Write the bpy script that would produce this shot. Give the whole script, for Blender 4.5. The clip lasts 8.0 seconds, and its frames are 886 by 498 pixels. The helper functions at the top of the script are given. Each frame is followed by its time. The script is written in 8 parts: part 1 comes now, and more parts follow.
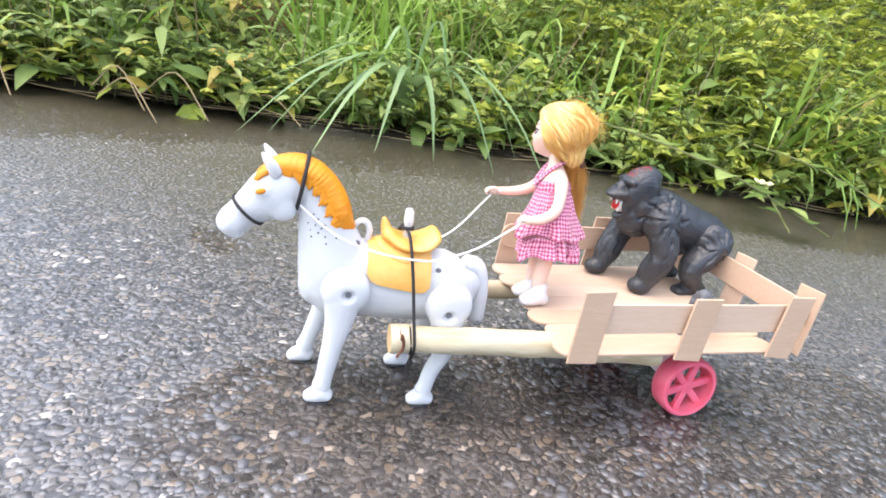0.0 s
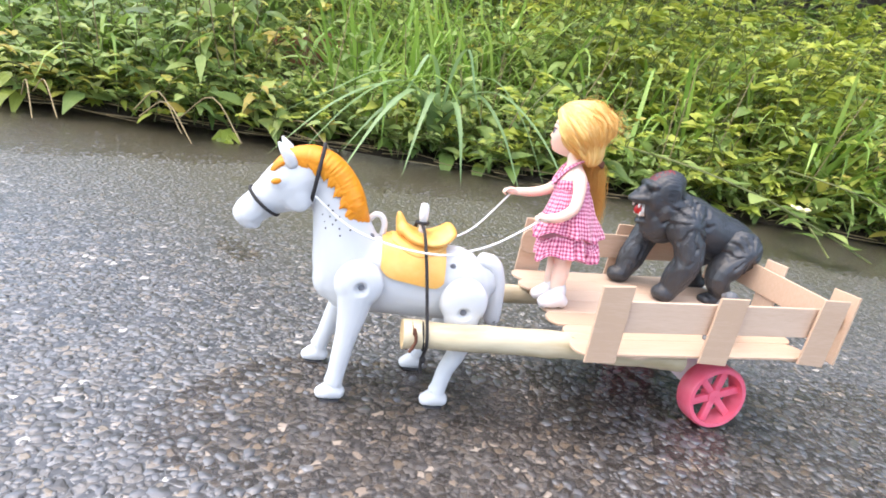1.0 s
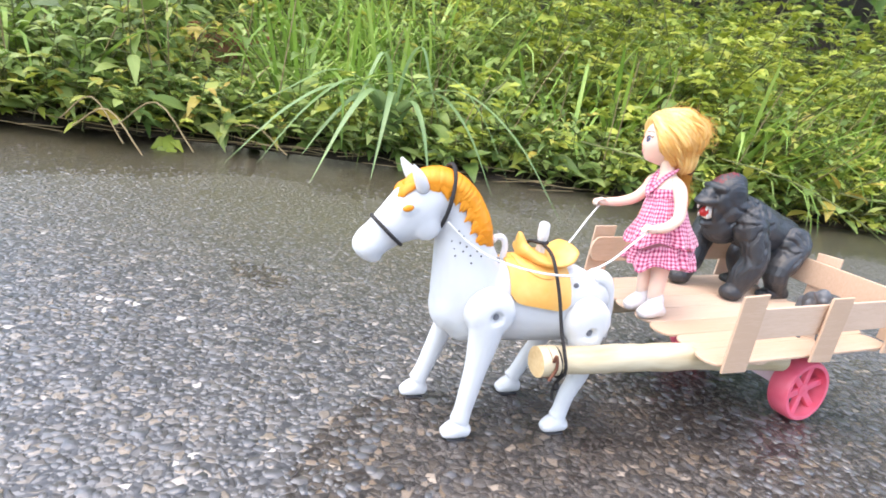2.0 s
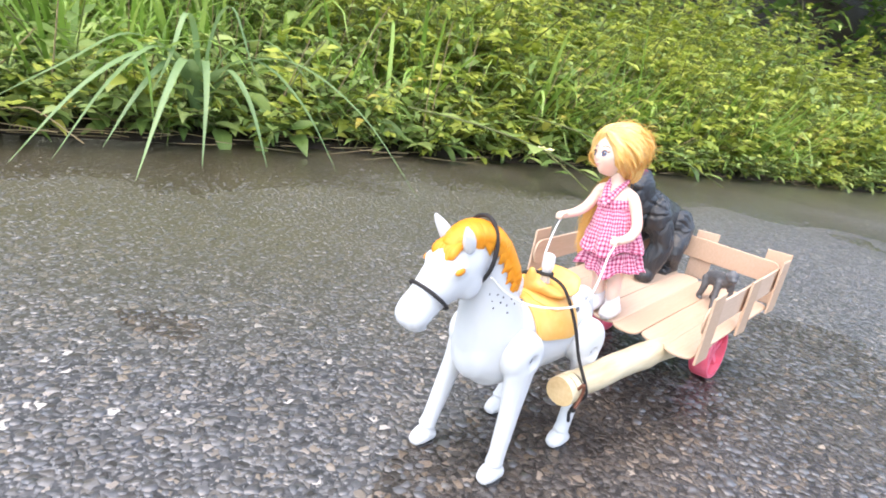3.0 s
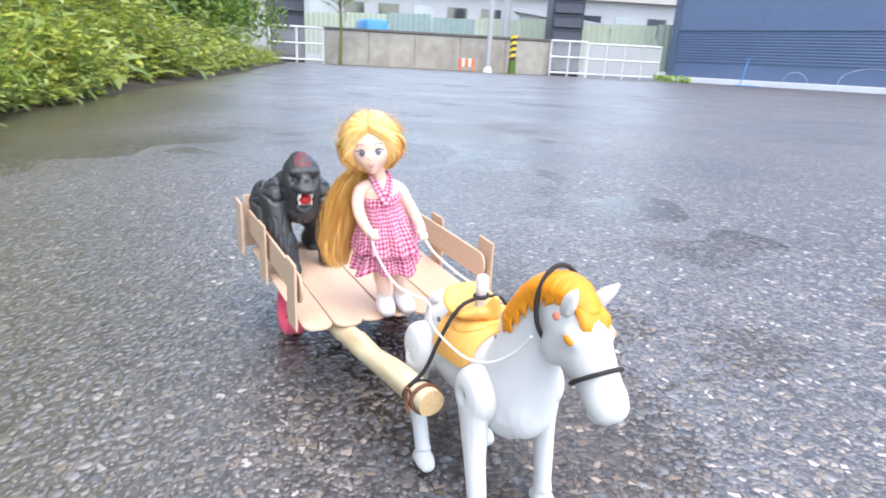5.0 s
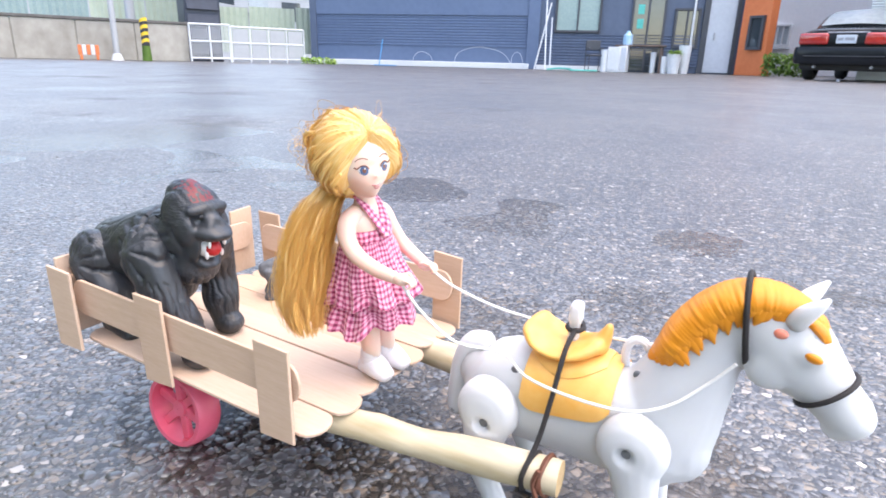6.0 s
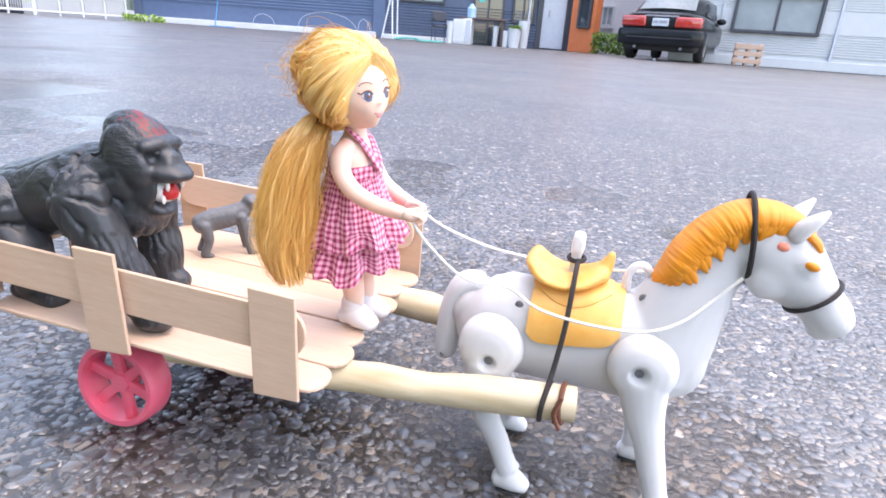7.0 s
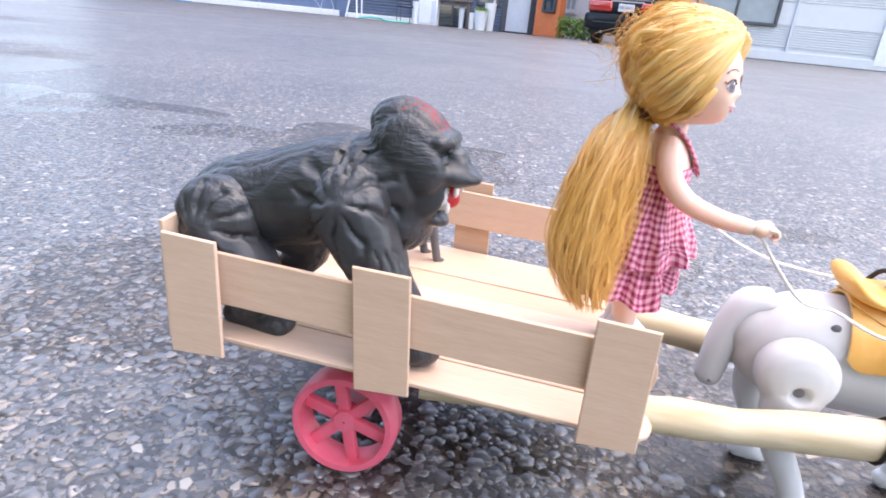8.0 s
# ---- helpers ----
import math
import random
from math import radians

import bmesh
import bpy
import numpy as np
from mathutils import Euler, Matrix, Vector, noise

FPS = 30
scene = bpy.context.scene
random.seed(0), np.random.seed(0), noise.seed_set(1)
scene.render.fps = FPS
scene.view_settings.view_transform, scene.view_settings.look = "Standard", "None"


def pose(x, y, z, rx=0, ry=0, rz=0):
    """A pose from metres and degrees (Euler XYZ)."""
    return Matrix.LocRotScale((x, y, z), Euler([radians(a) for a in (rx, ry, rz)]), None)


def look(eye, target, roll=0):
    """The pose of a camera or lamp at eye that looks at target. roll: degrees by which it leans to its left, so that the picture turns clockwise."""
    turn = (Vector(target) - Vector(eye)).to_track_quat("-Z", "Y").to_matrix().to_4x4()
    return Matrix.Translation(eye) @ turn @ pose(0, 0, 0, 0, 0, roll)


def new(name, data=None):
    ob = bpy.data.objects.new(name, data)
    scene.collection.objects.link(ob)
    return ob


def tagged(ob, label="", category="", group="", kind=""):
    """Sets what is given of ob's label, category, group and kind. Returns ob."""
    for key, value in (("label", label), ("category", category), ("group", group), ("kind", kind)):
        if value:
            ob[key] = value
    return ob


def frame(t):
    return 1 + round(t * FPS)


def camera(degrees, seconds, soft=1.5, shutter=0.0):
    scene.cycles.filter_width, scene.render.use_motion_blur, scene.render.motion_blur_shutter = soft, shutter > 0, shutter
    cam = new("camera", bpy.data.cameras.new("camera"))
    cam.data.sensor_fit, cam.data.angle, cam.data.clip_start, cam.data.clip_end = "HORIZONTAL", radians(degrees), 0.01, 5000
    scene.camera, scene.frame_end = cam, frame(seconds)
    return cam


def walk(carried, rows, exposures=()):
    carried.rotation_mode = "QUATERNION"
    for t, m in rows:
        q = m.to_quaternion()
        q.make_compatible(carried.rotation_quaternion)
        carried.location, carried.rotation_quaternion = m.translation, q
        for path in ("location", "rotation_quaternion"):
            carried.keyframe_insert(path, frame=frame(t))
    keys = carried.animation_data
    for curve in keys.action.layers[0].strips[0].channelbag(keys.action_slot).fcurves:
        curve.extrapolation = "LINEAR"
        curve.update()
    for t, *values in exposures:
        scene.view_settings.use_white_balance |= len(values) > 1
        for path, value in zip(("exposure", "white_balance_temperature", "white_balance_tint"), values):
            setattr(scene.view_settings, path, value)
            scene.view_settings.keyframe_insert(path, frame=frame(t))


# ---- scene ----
# camera and walk
cam = camera(73.3, 8.0, soft=1.75, shutter=0.1)
PATH = [
    (0, (0.2326, 0.3243, 0.2023), (-0.0328, -0.5773, -0.1394), 11.62),
    (0.3, (0.2275, 0.3436, 0.2008), (0.0059, -0.5756, -0.1247), 10.68),
    (0.5, (0.2168, 0.3388, 0.1845), (-0.0126, -0.5807, -0.1348), 10.30),
    (0.8, (0.2129, 0.3337, 0.1860), (-0.0017, -0.5974, -0.1090), 10.34),
    (1, (0.2197, 0.3312, 0.1809), (0.0137, -0.6025, -0.1119), 11.03),
    (1.2, (0.2346, 0.3350, 0.1739), (0.0247, -0.5992, -0.1146), 10.38),
    (2.3, (0.3454, 0.2481, 0.1644), (-0.1176, -0.5943, -0.1114), 11.76),
    (2.5, (0.3445, 0.2375, 0.1600), (-0.1715, -0.5719, -0.1206), 12.25),
    (2.7, (0.3694, 0.2367, 0.1770), (-0.1891, -0.5483, -0.0912), 9.93),
    (3, (0.4236, 0.1819, 0.1926), (-0.2648, -0.4792, -0.1057), 10.62),
    (3.5, (0.4804, 0.0976, 0.1887), (-0.3461, -0.3730, -0.1204), 10.60),
    (4, (0.5116, 0.0274, 0.1836), (-0.4386, -0.1104, -0.0961), 10.33),
    (4.5, (0.4875, -0.0458, 0.1919), (-0.4602, -0.0059, -0.1250), 6.33),
    (5, (0.4009, -0.1324, 0.2040), (-0.4496, 0.3012, -0.0939), 3.04),
    (5.2, (0.3780, -0.1504, 0.2127), (-0.3942, 0.4157, -0.0758), 2.32),
    (6.3, (0.1952, -0.2178, 0.1847), (-0.2219, 0.6359, -0.1271), 2.80),
    (6.5, (0.1884, -0.2226, 0.1788), (-0.1775, 0.6525, -0.1381), 4.10),
    (7, (0.1759, -0.2238, 0.1758), (-0.0902, 0.6799, -0.1597), 4.06),
    (7.5, (0.1175, -0.2313, 0.1778), (-0.1041, 0.6793, -0.1709), 4.36),
    (8, (0.0471, -0.2197, 0.1642), (-0.1516, 0.6932, -0.1925), 5.63),
]
walk(cam, [(t, look(e, g, r)) for t, e, g, r in PATH], exposures=[(0.0, 2.43, 7750, 11), (2.5, 2.44, 7750, 11), (3.5, 2.44, 7700, 11), (4.2, 2.42, 7650, 11), (5.0, 2.38, 7650, 11), (6.3, 2.50, 7600, 14), (8.0, 2.54, 7600, 17)])

# overcast daylight
SUN_EL, SUN_AZ = 70.0, 6.0
world = bpy.data.worlds.new("overcast_sky")
scene.world = world
world.use_nodes = True
wn = world.node_tree.nodes
sky = wn.new("ShaderNodeTexSky")
sky.sky_type = "NISHITA"
sky.sun_disc = False
sky.sun_elevation, sky.sun_rotation = radians(SUN_EL), radians(90 - SUN_AZ)
sky.air_density, sky.dust_density, sky.ozone_density = 1.0, 1.2, 1.0
wn["Background"].inputs["Strength"].default_value = 0.15
world.node_tree.links.new(sky.outputs[0], wn["Background"].inputs["Color"])
sun_data = bpy.data.lights.new("sun", "SUN")
sun_data.energy, sun_data.angle, sun_data.color = 0.5, radians(95), (1.0, 0.96, 0.9)
sun = new("sun", sun_data)
sx, sy = math.cos(radians(SUN_AZ)), math.sin(radians(SUN_AZ))
sun.matrix_world = look((0, 0, 6), Vector((0, 0, 6)) - Vector((sx * math.cos(radians(SUN_EL)), sy * math.cos(radians(SUN_EL)), math.sin(radians(SUN_EL)))))


# ---- materials ----
def node(nt, kind, **inputs):
    n = nt.nodes.new(kind)
    for k, v in inputs.items():
        n.inputs[k.replace("_", " ")].default_value = v
    return n


def ramp(nt, fac, stops, mode="LINEAR"):
    n = nt.nodes.new("ShaderNodeValToRGB")
    n.color_ramp.interpolation = mode
    el = n.color_ramp.elements
    while len(el) < len(stops):
        el.new(0.5)
    for e, (p, c) in zip(el, stops):
        e.position, e.color = p, (*c, 1) if len(c) == 3 else c
    nt.links.new(fac, n.inputs["Fac"])
    return n.outputs["Color"]


def mixed(nt, fac, a, b, blend="MIX"):
    n = nt.nodes.new("ShaderNodeMix")
    n.data_type, n.blend_type = "RGBA", blend
    for sock, v in ((n.inputs[0], fac), (n.inputs[6], a), (n.inputs[7], b)):
        if isinstance(v, bpy.types.NodeSocket):
            nt.links.new(v, sock)
        else:
            sock.default_value = v if isinstance(v, (int, float)) else (*v, 1)
    return n.outputs[2]


def arith(nt, op, a, b=0.0, clamp=False):
    n = nt.nodes.new("ShaderNodeMath")
    n.operation, n.use_clamp = op, clamp
    for sock, v in ((n.inputs[0], a), (n.inputs[1], b)):
        if isinstance(v, bpy.types.NodeSocket):
            nt.links.new(v, sock)
        else:
            sock.default_value = v
    return n.outputs[0]


def blank(name):
    m = bpy.data.materials.new(name)
    m.use_nodes = True
    nt = m.node_tree
    return m, nt, nt.nodes["Principled BSDF"]


def coords(nt, scale=(1, 1, 1), kind="Object"):
    tc = nt.nodes.new("ShaderNodeTexCoord")
    mp = nt.nodes.new("ShaderNodeMapping")
    mp.inputs["Scale"].default_value = scale
    nt.links.new(tc.outputs[kind], mp.inputs["Vector"])
    return mp.outputs[0]


def noise_tex(nt, vec, scale, detail=4.0, rough=0.55):
    n = node(nt, "ShaderNodeTexNoise", Scale=scale, Detail=detail, Roughness=rough)
    nt.links.new(vec, n.inputs["Vector"])
    return n.outputs["Fac"]


def bumped(nt, p, height, strength, distance):
    b = node(nt, "ShaderNodeBump", Strength=strength, Distance=distance)
    nt.links.new(height, b.inputs["Height"])
    nt.links.new(b.outputs[0], p.inputs["Normal"])


def surface(name, dark, light, grain=200.0, stain=20.0, stretch=(1, 1, 1), rough=(0.4, 0.6), bump=0.15, depth=0.0005, metal=0.0, spec=0.5, vary=0.0, kind="Object", sss=0.0, coat=0.0):
    """Grain and broad stains between two colours, with fine relief."""
    m, nt, p = blank(name)
    v = coords(nt, stretch, kind)
    fine, broad = noise_tex(nt, v, grain, 5.0), noise_tex(nt, v, stain, 3.0)
    f = arith(nt, "ADD", arith(nt, "MULTIPLY", fine, 0.5), arith(nt, "MULTIPLY", broad, 0.5))
    if vary:
        oi = nt.nodes.new("ShaderNodeObjectInfo")
        f = arith(nt, "ADD", f, arith(nt, "MULTIPLY", arith(nt, "SUBTRACT", oi.outputs["Random"], 0.5), vary))
    nt.links.new(ramp(nt, f, [(0.3, dark), (0.7, light)]), p.inputs["Base Color"])
    r = arith(nt, "MULTIPLY_ADD", broad, rough[1] - rough[0])
    r.node.inputs[2].default_value = rough[0]
    nt.links.new(r, p.inputs["Roughness"])
    p.inputs["Metallic"].default_value = metal
    p.inputs["Specular IOR Level"].default_value = spec
    p.inputs["Coat Weight"].default_value = coat
    if sss:
        p.inputs["Subsurface Weight"].default_value = sss
        p.inputs["Subsurface Radius"].default_value = (0.004, 0.002, 0.0015)
        p.inputs["Subsurface Scale"].default_value = 1.0
    bumped(nt, p, fine, bump, depth)
    return m


def make_asphalt():
    """Wet, worn asphalt: rounded aggregate in dark binder, thin water film, silty mud and painted bank reflection along
    the verge.
    """
    m, nt, p = blank("wet_asphalt")
    v = coords(nt)
    warp = node(nt, "ShaderNodeTexNoise", Scale=90.0, Detail=2.0)
    nt.links.new(v, warp.inputs["Vector"])
    add = nt.nodes.new("ShaderNodeVectorMath")
    add.operation = "MULTIPLY_ADD"
    nt.links.new(warp.outputs["Color"], add.inputs[0])
    add.inputs[1].default_value = (0.006, 0.006, 0.0)
    nt.links.new(v, add.inputs[2])
    vec = add.outputs[0]

    def cells(scale, feature):
        n = node(nt, "ShaderNodeTexVoronoi", Scale=scale)
        n.feature = feature
        nt.links.new(vec, n.inputs["Vector"])
        return n
    big, gap = cells(180.0, "F1"), cells(180.0, "DISTANCE_TO_EDGE")
    small = cells(430.0, "F1")
    sep = nt.nodes.new("ShaderNodeSeparateColor")
    nt.links.new(big.outputs["Color"], sep.inputs[0])
    stone = ramp(nt, sep.outputs[0], [(0.0, (0.0373, 0.0329, 0.0322)), (0.35, (0.0874, 0.0781, 0.0724)), (0.6, (0.1562, 0.1384, 0.1258)), (0.8, (0.2379, 0.1889, 0.1427)), (0.94, (0.3618, 0.3131, 0.2764)), (1.0, (0.5749, 0.5207, 0.4707))])
    sep2 = nt.nodes.new("ShaderNodeSeparateColor")
    nt.links.new(small.outputs["Color"], sep2.inputs[0])
    grit = ramp(nt, sep2.outputs[0], [(0.0, (0.024, 0.0238, 0.026)), (0.7, (0.076, 0.0735, 0.077)), (1.0, (0.25, 0.238, 0.235))])
    shown = arith(nt, "GREATER_THAN", sep.outputs[1], 0.2)
    core = arith(nt, "MULTIPLY", ramp(nt, gap.outputs["Distance"], [(0.06, (0, 0, 0)), (0.16, (1, 1, 1))]), shown)
    col = mixed(nt, core, grit, stone)
    broad = noise_tex(nt, v, 1.1, 4.0)
    patch = noise_tex(nt, v, 7.0, 4.0)
    col = mixed(nt, ramp(nt, broad, [(0.4, (0, 0, 0)), (0.65, (1, 1, 1))]), col, mixed(nt, 1.0, col, (0.72, 0.74, 0.78), "MULTIPLY"))
    # brown silt film near the verge, its olive tone also painting the bank's reflection
    xyz = nt.nodes.new("ShaderNodeSeparateXYZ")
    nt.links.new(v, xyz.inputs[0])
    edge = arith(nt, "ADD", arith(nt, "MULTIPLY", xyz.outputs["Y"], -1.0), arith(nt, "MULTIPLY", arith(nt, "SUBTRACT", broad, 0.5), 0.55))
    slope = arith(nt, "MULTIPLY", arith(nt, "MINIMUM", arith(nt, "ADD", xyz.outputs["X"], 1.0), 0.0), -0.24)
    edge = arith(nt, "ADD", edge, slope)
    edge = arith(nt, "SUBTRACT", edge, arith(nt, "MULTIPLY", ramp(nt, xyz.outputs["X"], [(0.15, (0, 0, 0)), (0.75, (1, 1, 1))]), 0.30))
    silt_reflection = ramp(nt, edge, [(0.06, (0, 0, 0)), (0.42, (1, 1, 1))])
    col = mixed(nt, arith(nt, "MULTIPLY", silt_reflection, 0.85), col, mixed(nt, patch, (0.064, 0.055, 0.028), (0.105, 0.090, 0.046)))
    wet = ramp(nt, noise_tex(nt, v, 2.6, 5.0), [(0.46, (0, 0, 0)), (0.66, (1, 1, 1))])
    film = arith(nt, "MAXIMUM", wet, silt_reflection)
    r = mixed(nt, film, (0.41, 0.41, 0.41), (0.36, 0.36, 0.36))
    damp = ramp(nt, noise_tex(nt, v, 1.7, 6.0, 0.62), [(0.57, (0, 0, 0)), (0.70, (1, 1, 1))])
    damp = arith(nt, "MULTIPLY", damp, ramp(nt, arith(nt, "MULTIPLY", xyz.outputs["X"], -1.0), [(0.75, (0, 0, 0)), (1.0, (1, 1, 1))]))
    nt.links.new(mixed(nt, arith(nt, "MULTIPLY", damp, 0.5), col, mixed(nt, 1.0, col, (0.4, 0.4, 0.38), "MULTIPLY")), p.inputs["Base Color"])
    nt.links.new(mixed(nt, damp, r, (0.6, 0.6, 0.6)), p.inputs["Roughness"])
    p.inputs["Specular IOR Level"].default_value = 0.85
    lump = arith(nt, "SUBTRACT", 1.0, big.outputs["Distance"])
    lump = arith(nt, "MULTIPLY", arith(nt, "POWER", lump, 1.5), arith(nt, "ADD", arith(nt, "MULTIPLY", shown, 0.7), 0.3))
    h = arith(nt, "ADD", arith(nt, "MULTIPLY", lump, core), arith(nt, "MULTIPLY", small.outputs["Distance"], -0.25))
    h = arith(nt, "MULTIPLY", h, arith(nt, "SUBTRACT", 1.0, arith(nt, "MULTIPLY", film, 0.6)))
    bumped(nt, p, h, 0.7, 0.0013)
    return m


def make_stone():
    """Rounded aggregate under a thin film of rain: each stone its own shade."""
    m, nt, p = blank("wet_aggregate_stone")
    g = nt.nodes.new("ShaderNodeNewGeometry")
    v = coords(nt)
    c = ramp(nt, g.outputs["Random Per Island"], [(0.0, (0.060, 0.060, 0.066)), (0.12, (0.088, 0.089, 0.098)), (0.30, (0.104, 0.101, 0.106)), (0.48, (0.112, 0.112, 0.122)), (0.62, (0.100, 0.099, 0.106)), (0.74, (0.128, 0.117, 0.113)), (0.84, (0.126, 0.126, 0.136)), (0.93, (0.150, 0.140, 0.138)), (0.97, (0.17, 0.158, 0.152)), (1.0, (0.22, 0.21, 0.21))])
    xyz = nt.nodes.new("ShaderNodeSeparateXYZ")
    nt.links.new(v, xyz.inputs[0])
    edge = arith(nt, "ADD", arith(nt, "MULTIPLY", xyz.outputs["Y"], -1.0), arith(nt, "MULTIPLY", arith(nt, "SUBTRACT", noise_tex(nt, v, 1.1, 4.0), 0.5), 0.55))
    edge = arith(nt, "SUBTRACT", edge, arith(nt, "MULTIPLY", ramp(nt, xyz.outputs["X"], [(0.15, (0, 0, 0)), (0.75, (1, 1, 1))]), 0.30))
    # muddy olive tint on the stones, with the bank's mirrored green in its colour
    silt_reflection = ramp(nt, edge, [(0.06, (0, 0, 0)), (0.42, (1, 1, 1))])
    c = mixed(nt, arith(nt, "MULTIPLY", silt_reflection, 0.75), c, mixed(nt, 0.45, (0.088, 0.076, 0.034), c))
    c = mixed(nt, arith(nt, "MULTIPLY", noise_tex(nt, v, 700.0, 3.0), 0.5), c, mixed(nt, 1.0, c, (0.55, 0.53, 0.5), "MULTIPLY"))
    nt.links.new(c, p.inputs["Base Color"])
    nt.links.new(ramp(nt, noise_tex(nt, v, 3.0, 4.0), [(0.4, (0.44, 0.44, 0.44)), (0.62, (0.32, 0.32, 0.32))]), p.inputs["Roughness"])
    p.inputs["Specular IOR Level"].default_value = 0.85
    p.inputs["Coat Weight"].default_value = 0.55
    p.inputs["Coat Roughness"].default_value = 0.32
    bumped(nt, p, noise_tex(nt, v, 420.0, 3.0), 0.35, 0.0006)
    return m


def make_rain_film():
    """Clear still water: see-through, with the mirror gloss of water at low angles."""
    m, nt, p = blank("clear_rain_water")
    nt.nodes.remove(p)
    fr = node(nt, "ShaderNodeFresnel", IOR=1.34)
    tr, gl = nt.nodes.new("ShaderNodeBsdfTransparent"), nt.nodes.new("ShaderNodeBsdfGlossy")
    gl.inputs["Roughness"].default_value = 0.23
    b = node(nt, "ShaderNodeBump", Strength=0.9, Distance=0.0009)
    nt.links.new(noise_tex(nt, coords(nt), 150.0, 2.0), b.inputs["Height"])
    nt.links.new(b.outputs[0], gl.inputs["Normal"])
    v = coords(nt)
    xyz = nt.nodes.new("ShaderNodeSeparateXYZ")
    nt.links.new(v, xyz.inputs[0])
    off = arith(nt, "ADD", arith(nt, "MULTIPLY", xyz.outputs["Y"], -1.0), arith(nt, "MULTIPLY", arith(nt, "MINIMUM", arith(nt, "ADD", xyz.outputs["X"], 1.0), 0.0), -0.24))
    off = arith(nt, "ADD", off, arith(nt, "MULTIPLY", arith(nt, "SUBTRACT", noise_tex(nt, v, 2.4, 3.0), 0.5), 0.5))
    shore = arith(nt, "MULTIPLY", ramp(nt, off, [(0.10, (0, 0, 0)), (0.55, (1, 1, 1))]), ramp(nt, arith(nt, "MULTIPLY", xyz.outputs["X"], -0.25), [(0.55, (1, 1, 1)), (0.82, (0, 0, 0))]))
    near = ramp(nt, arith(nt, "MULTIPLY", xyz.outputs["X"], -0.5), [(0.46, (1, 1, 1)), (0.72, (0, 0, 0))])
    wet = arith(nt, "MAXIMUM", shore, near)
    # grey tint darkens what lies below, partly in place of the cart's shade
    nt.links.new(mixed(nt, wet, (1.0, 1.0, 1.0), (0.88, 0.86, 0.84)), tr.inputs["Color"])
    mx = nt.nodes.new("ShaderNodeMixShader")
    nt.links.new(arith(nt, "MULTIPLY", fr.outputs[0], wet), mx.inputs[0])
    nt.links.new(tr.outputs[0], mx.inputs[1])
    nt.links.new(gl.outputs[0], mx.inputs[2])
    nt.links.new(mx.outputs[0], nt.nodes["Material Output"].inputs["Surface"])
    return m


def make_leaf(name, stops, rough=0.34, glow=0.32, veins=0.35):
    """Wet leaf: a shade for each plant and leaf, a pale midrib and side veins along its own UVs."""
    m, nt, p = blank(name)
    g = nt.nodes.new("ShaderNodeNewGeometry")
    v = coords(nt)
    f = arith(nt, "ADD", arith(nt, "MULTIPLY", g.outputs["Random Per Island"], 0.5), arith(nt, "MULTIPLY", noise_tex(nt, v, 4.0, 3.0), 0.55))
    c = ramp(nt, f, stops)
    uv = nt.nodes.new("ShaderNodeTexCoord")
    xyz = nt.nodes.new("ShaderNodeSeparateXYZ")
    nt.links.new(uv.outputs["UV"], xyz.inputs[0])
    across = arith(nt, "ABSOLUTE", arith(nt, "SUBTRACT", xyz.outputs["X"], 0.5))
    rib = ramp(nt, across, [(0.0, (1, 1, 1)), (0.05, (0, 0, 0))])
    side = arith(nt, "FRACT", arith(nt, "MULTIPLY", arith(nt, "SUBTRACT", xyz.outputs["Y"], arith(nt, "MULTIPLY", across, 0.45)), 8.0))
    vein = ramp(nt, side, [(0.0, (1, 1, 1)), (0.16, (0, 0, 0)), (0.9, (0, 0, 0)), (1.0, (1, 1, 1))])
    line = arith(nt, "MAXIMUM", rib, arith(nt, "MULTIPLY", vein, 0.45))
    c = mixed(nt, arith(nt, "MULTIPLY", line, veins), c, mixed(nt, 1.0, c, (1.5, 1.4, 1.6), "MULTIPLY"))
    c = mixed(nt, arith(nt, "MULTIPLY", noise_tex(nt, v, 160.0, 3.0), 0.35), c, mixed(nt, 1.0, c, (0.5, 0.55, 0.4), "MULTIPLY"))
    nt.links.new(c, p.inputs["Base Color"])
    p.inputs["Roughness"].default_value = rough
    p.inputs["Specular IOR Level"].default_value = 0.36
    h = arith(nt, "ADD", arith(nt, "MULTIPLY", line, -0.6), noise_tex(nt, v, 220.0, 2.0))
    bumped(nt, p, h, 0.35, 0.0012)
    t = nt.nodes.new("ShaderNodeBsdfTranslucent")
    nt.links.new(c, t.inputs["Color"])
    mx = nt.nodes.new("ShaderNodeMixShader")
    mx.inputs[0].default_value = glow
    nt.links.new(p.outputs[0], mx.inputs[1])
    nt.links.new(t.outputs[0], mx.inputs[2])
    nt.links.new(mx.outputs[0], nt.nodes["Material Output"].inputs["Surface"])
    return m


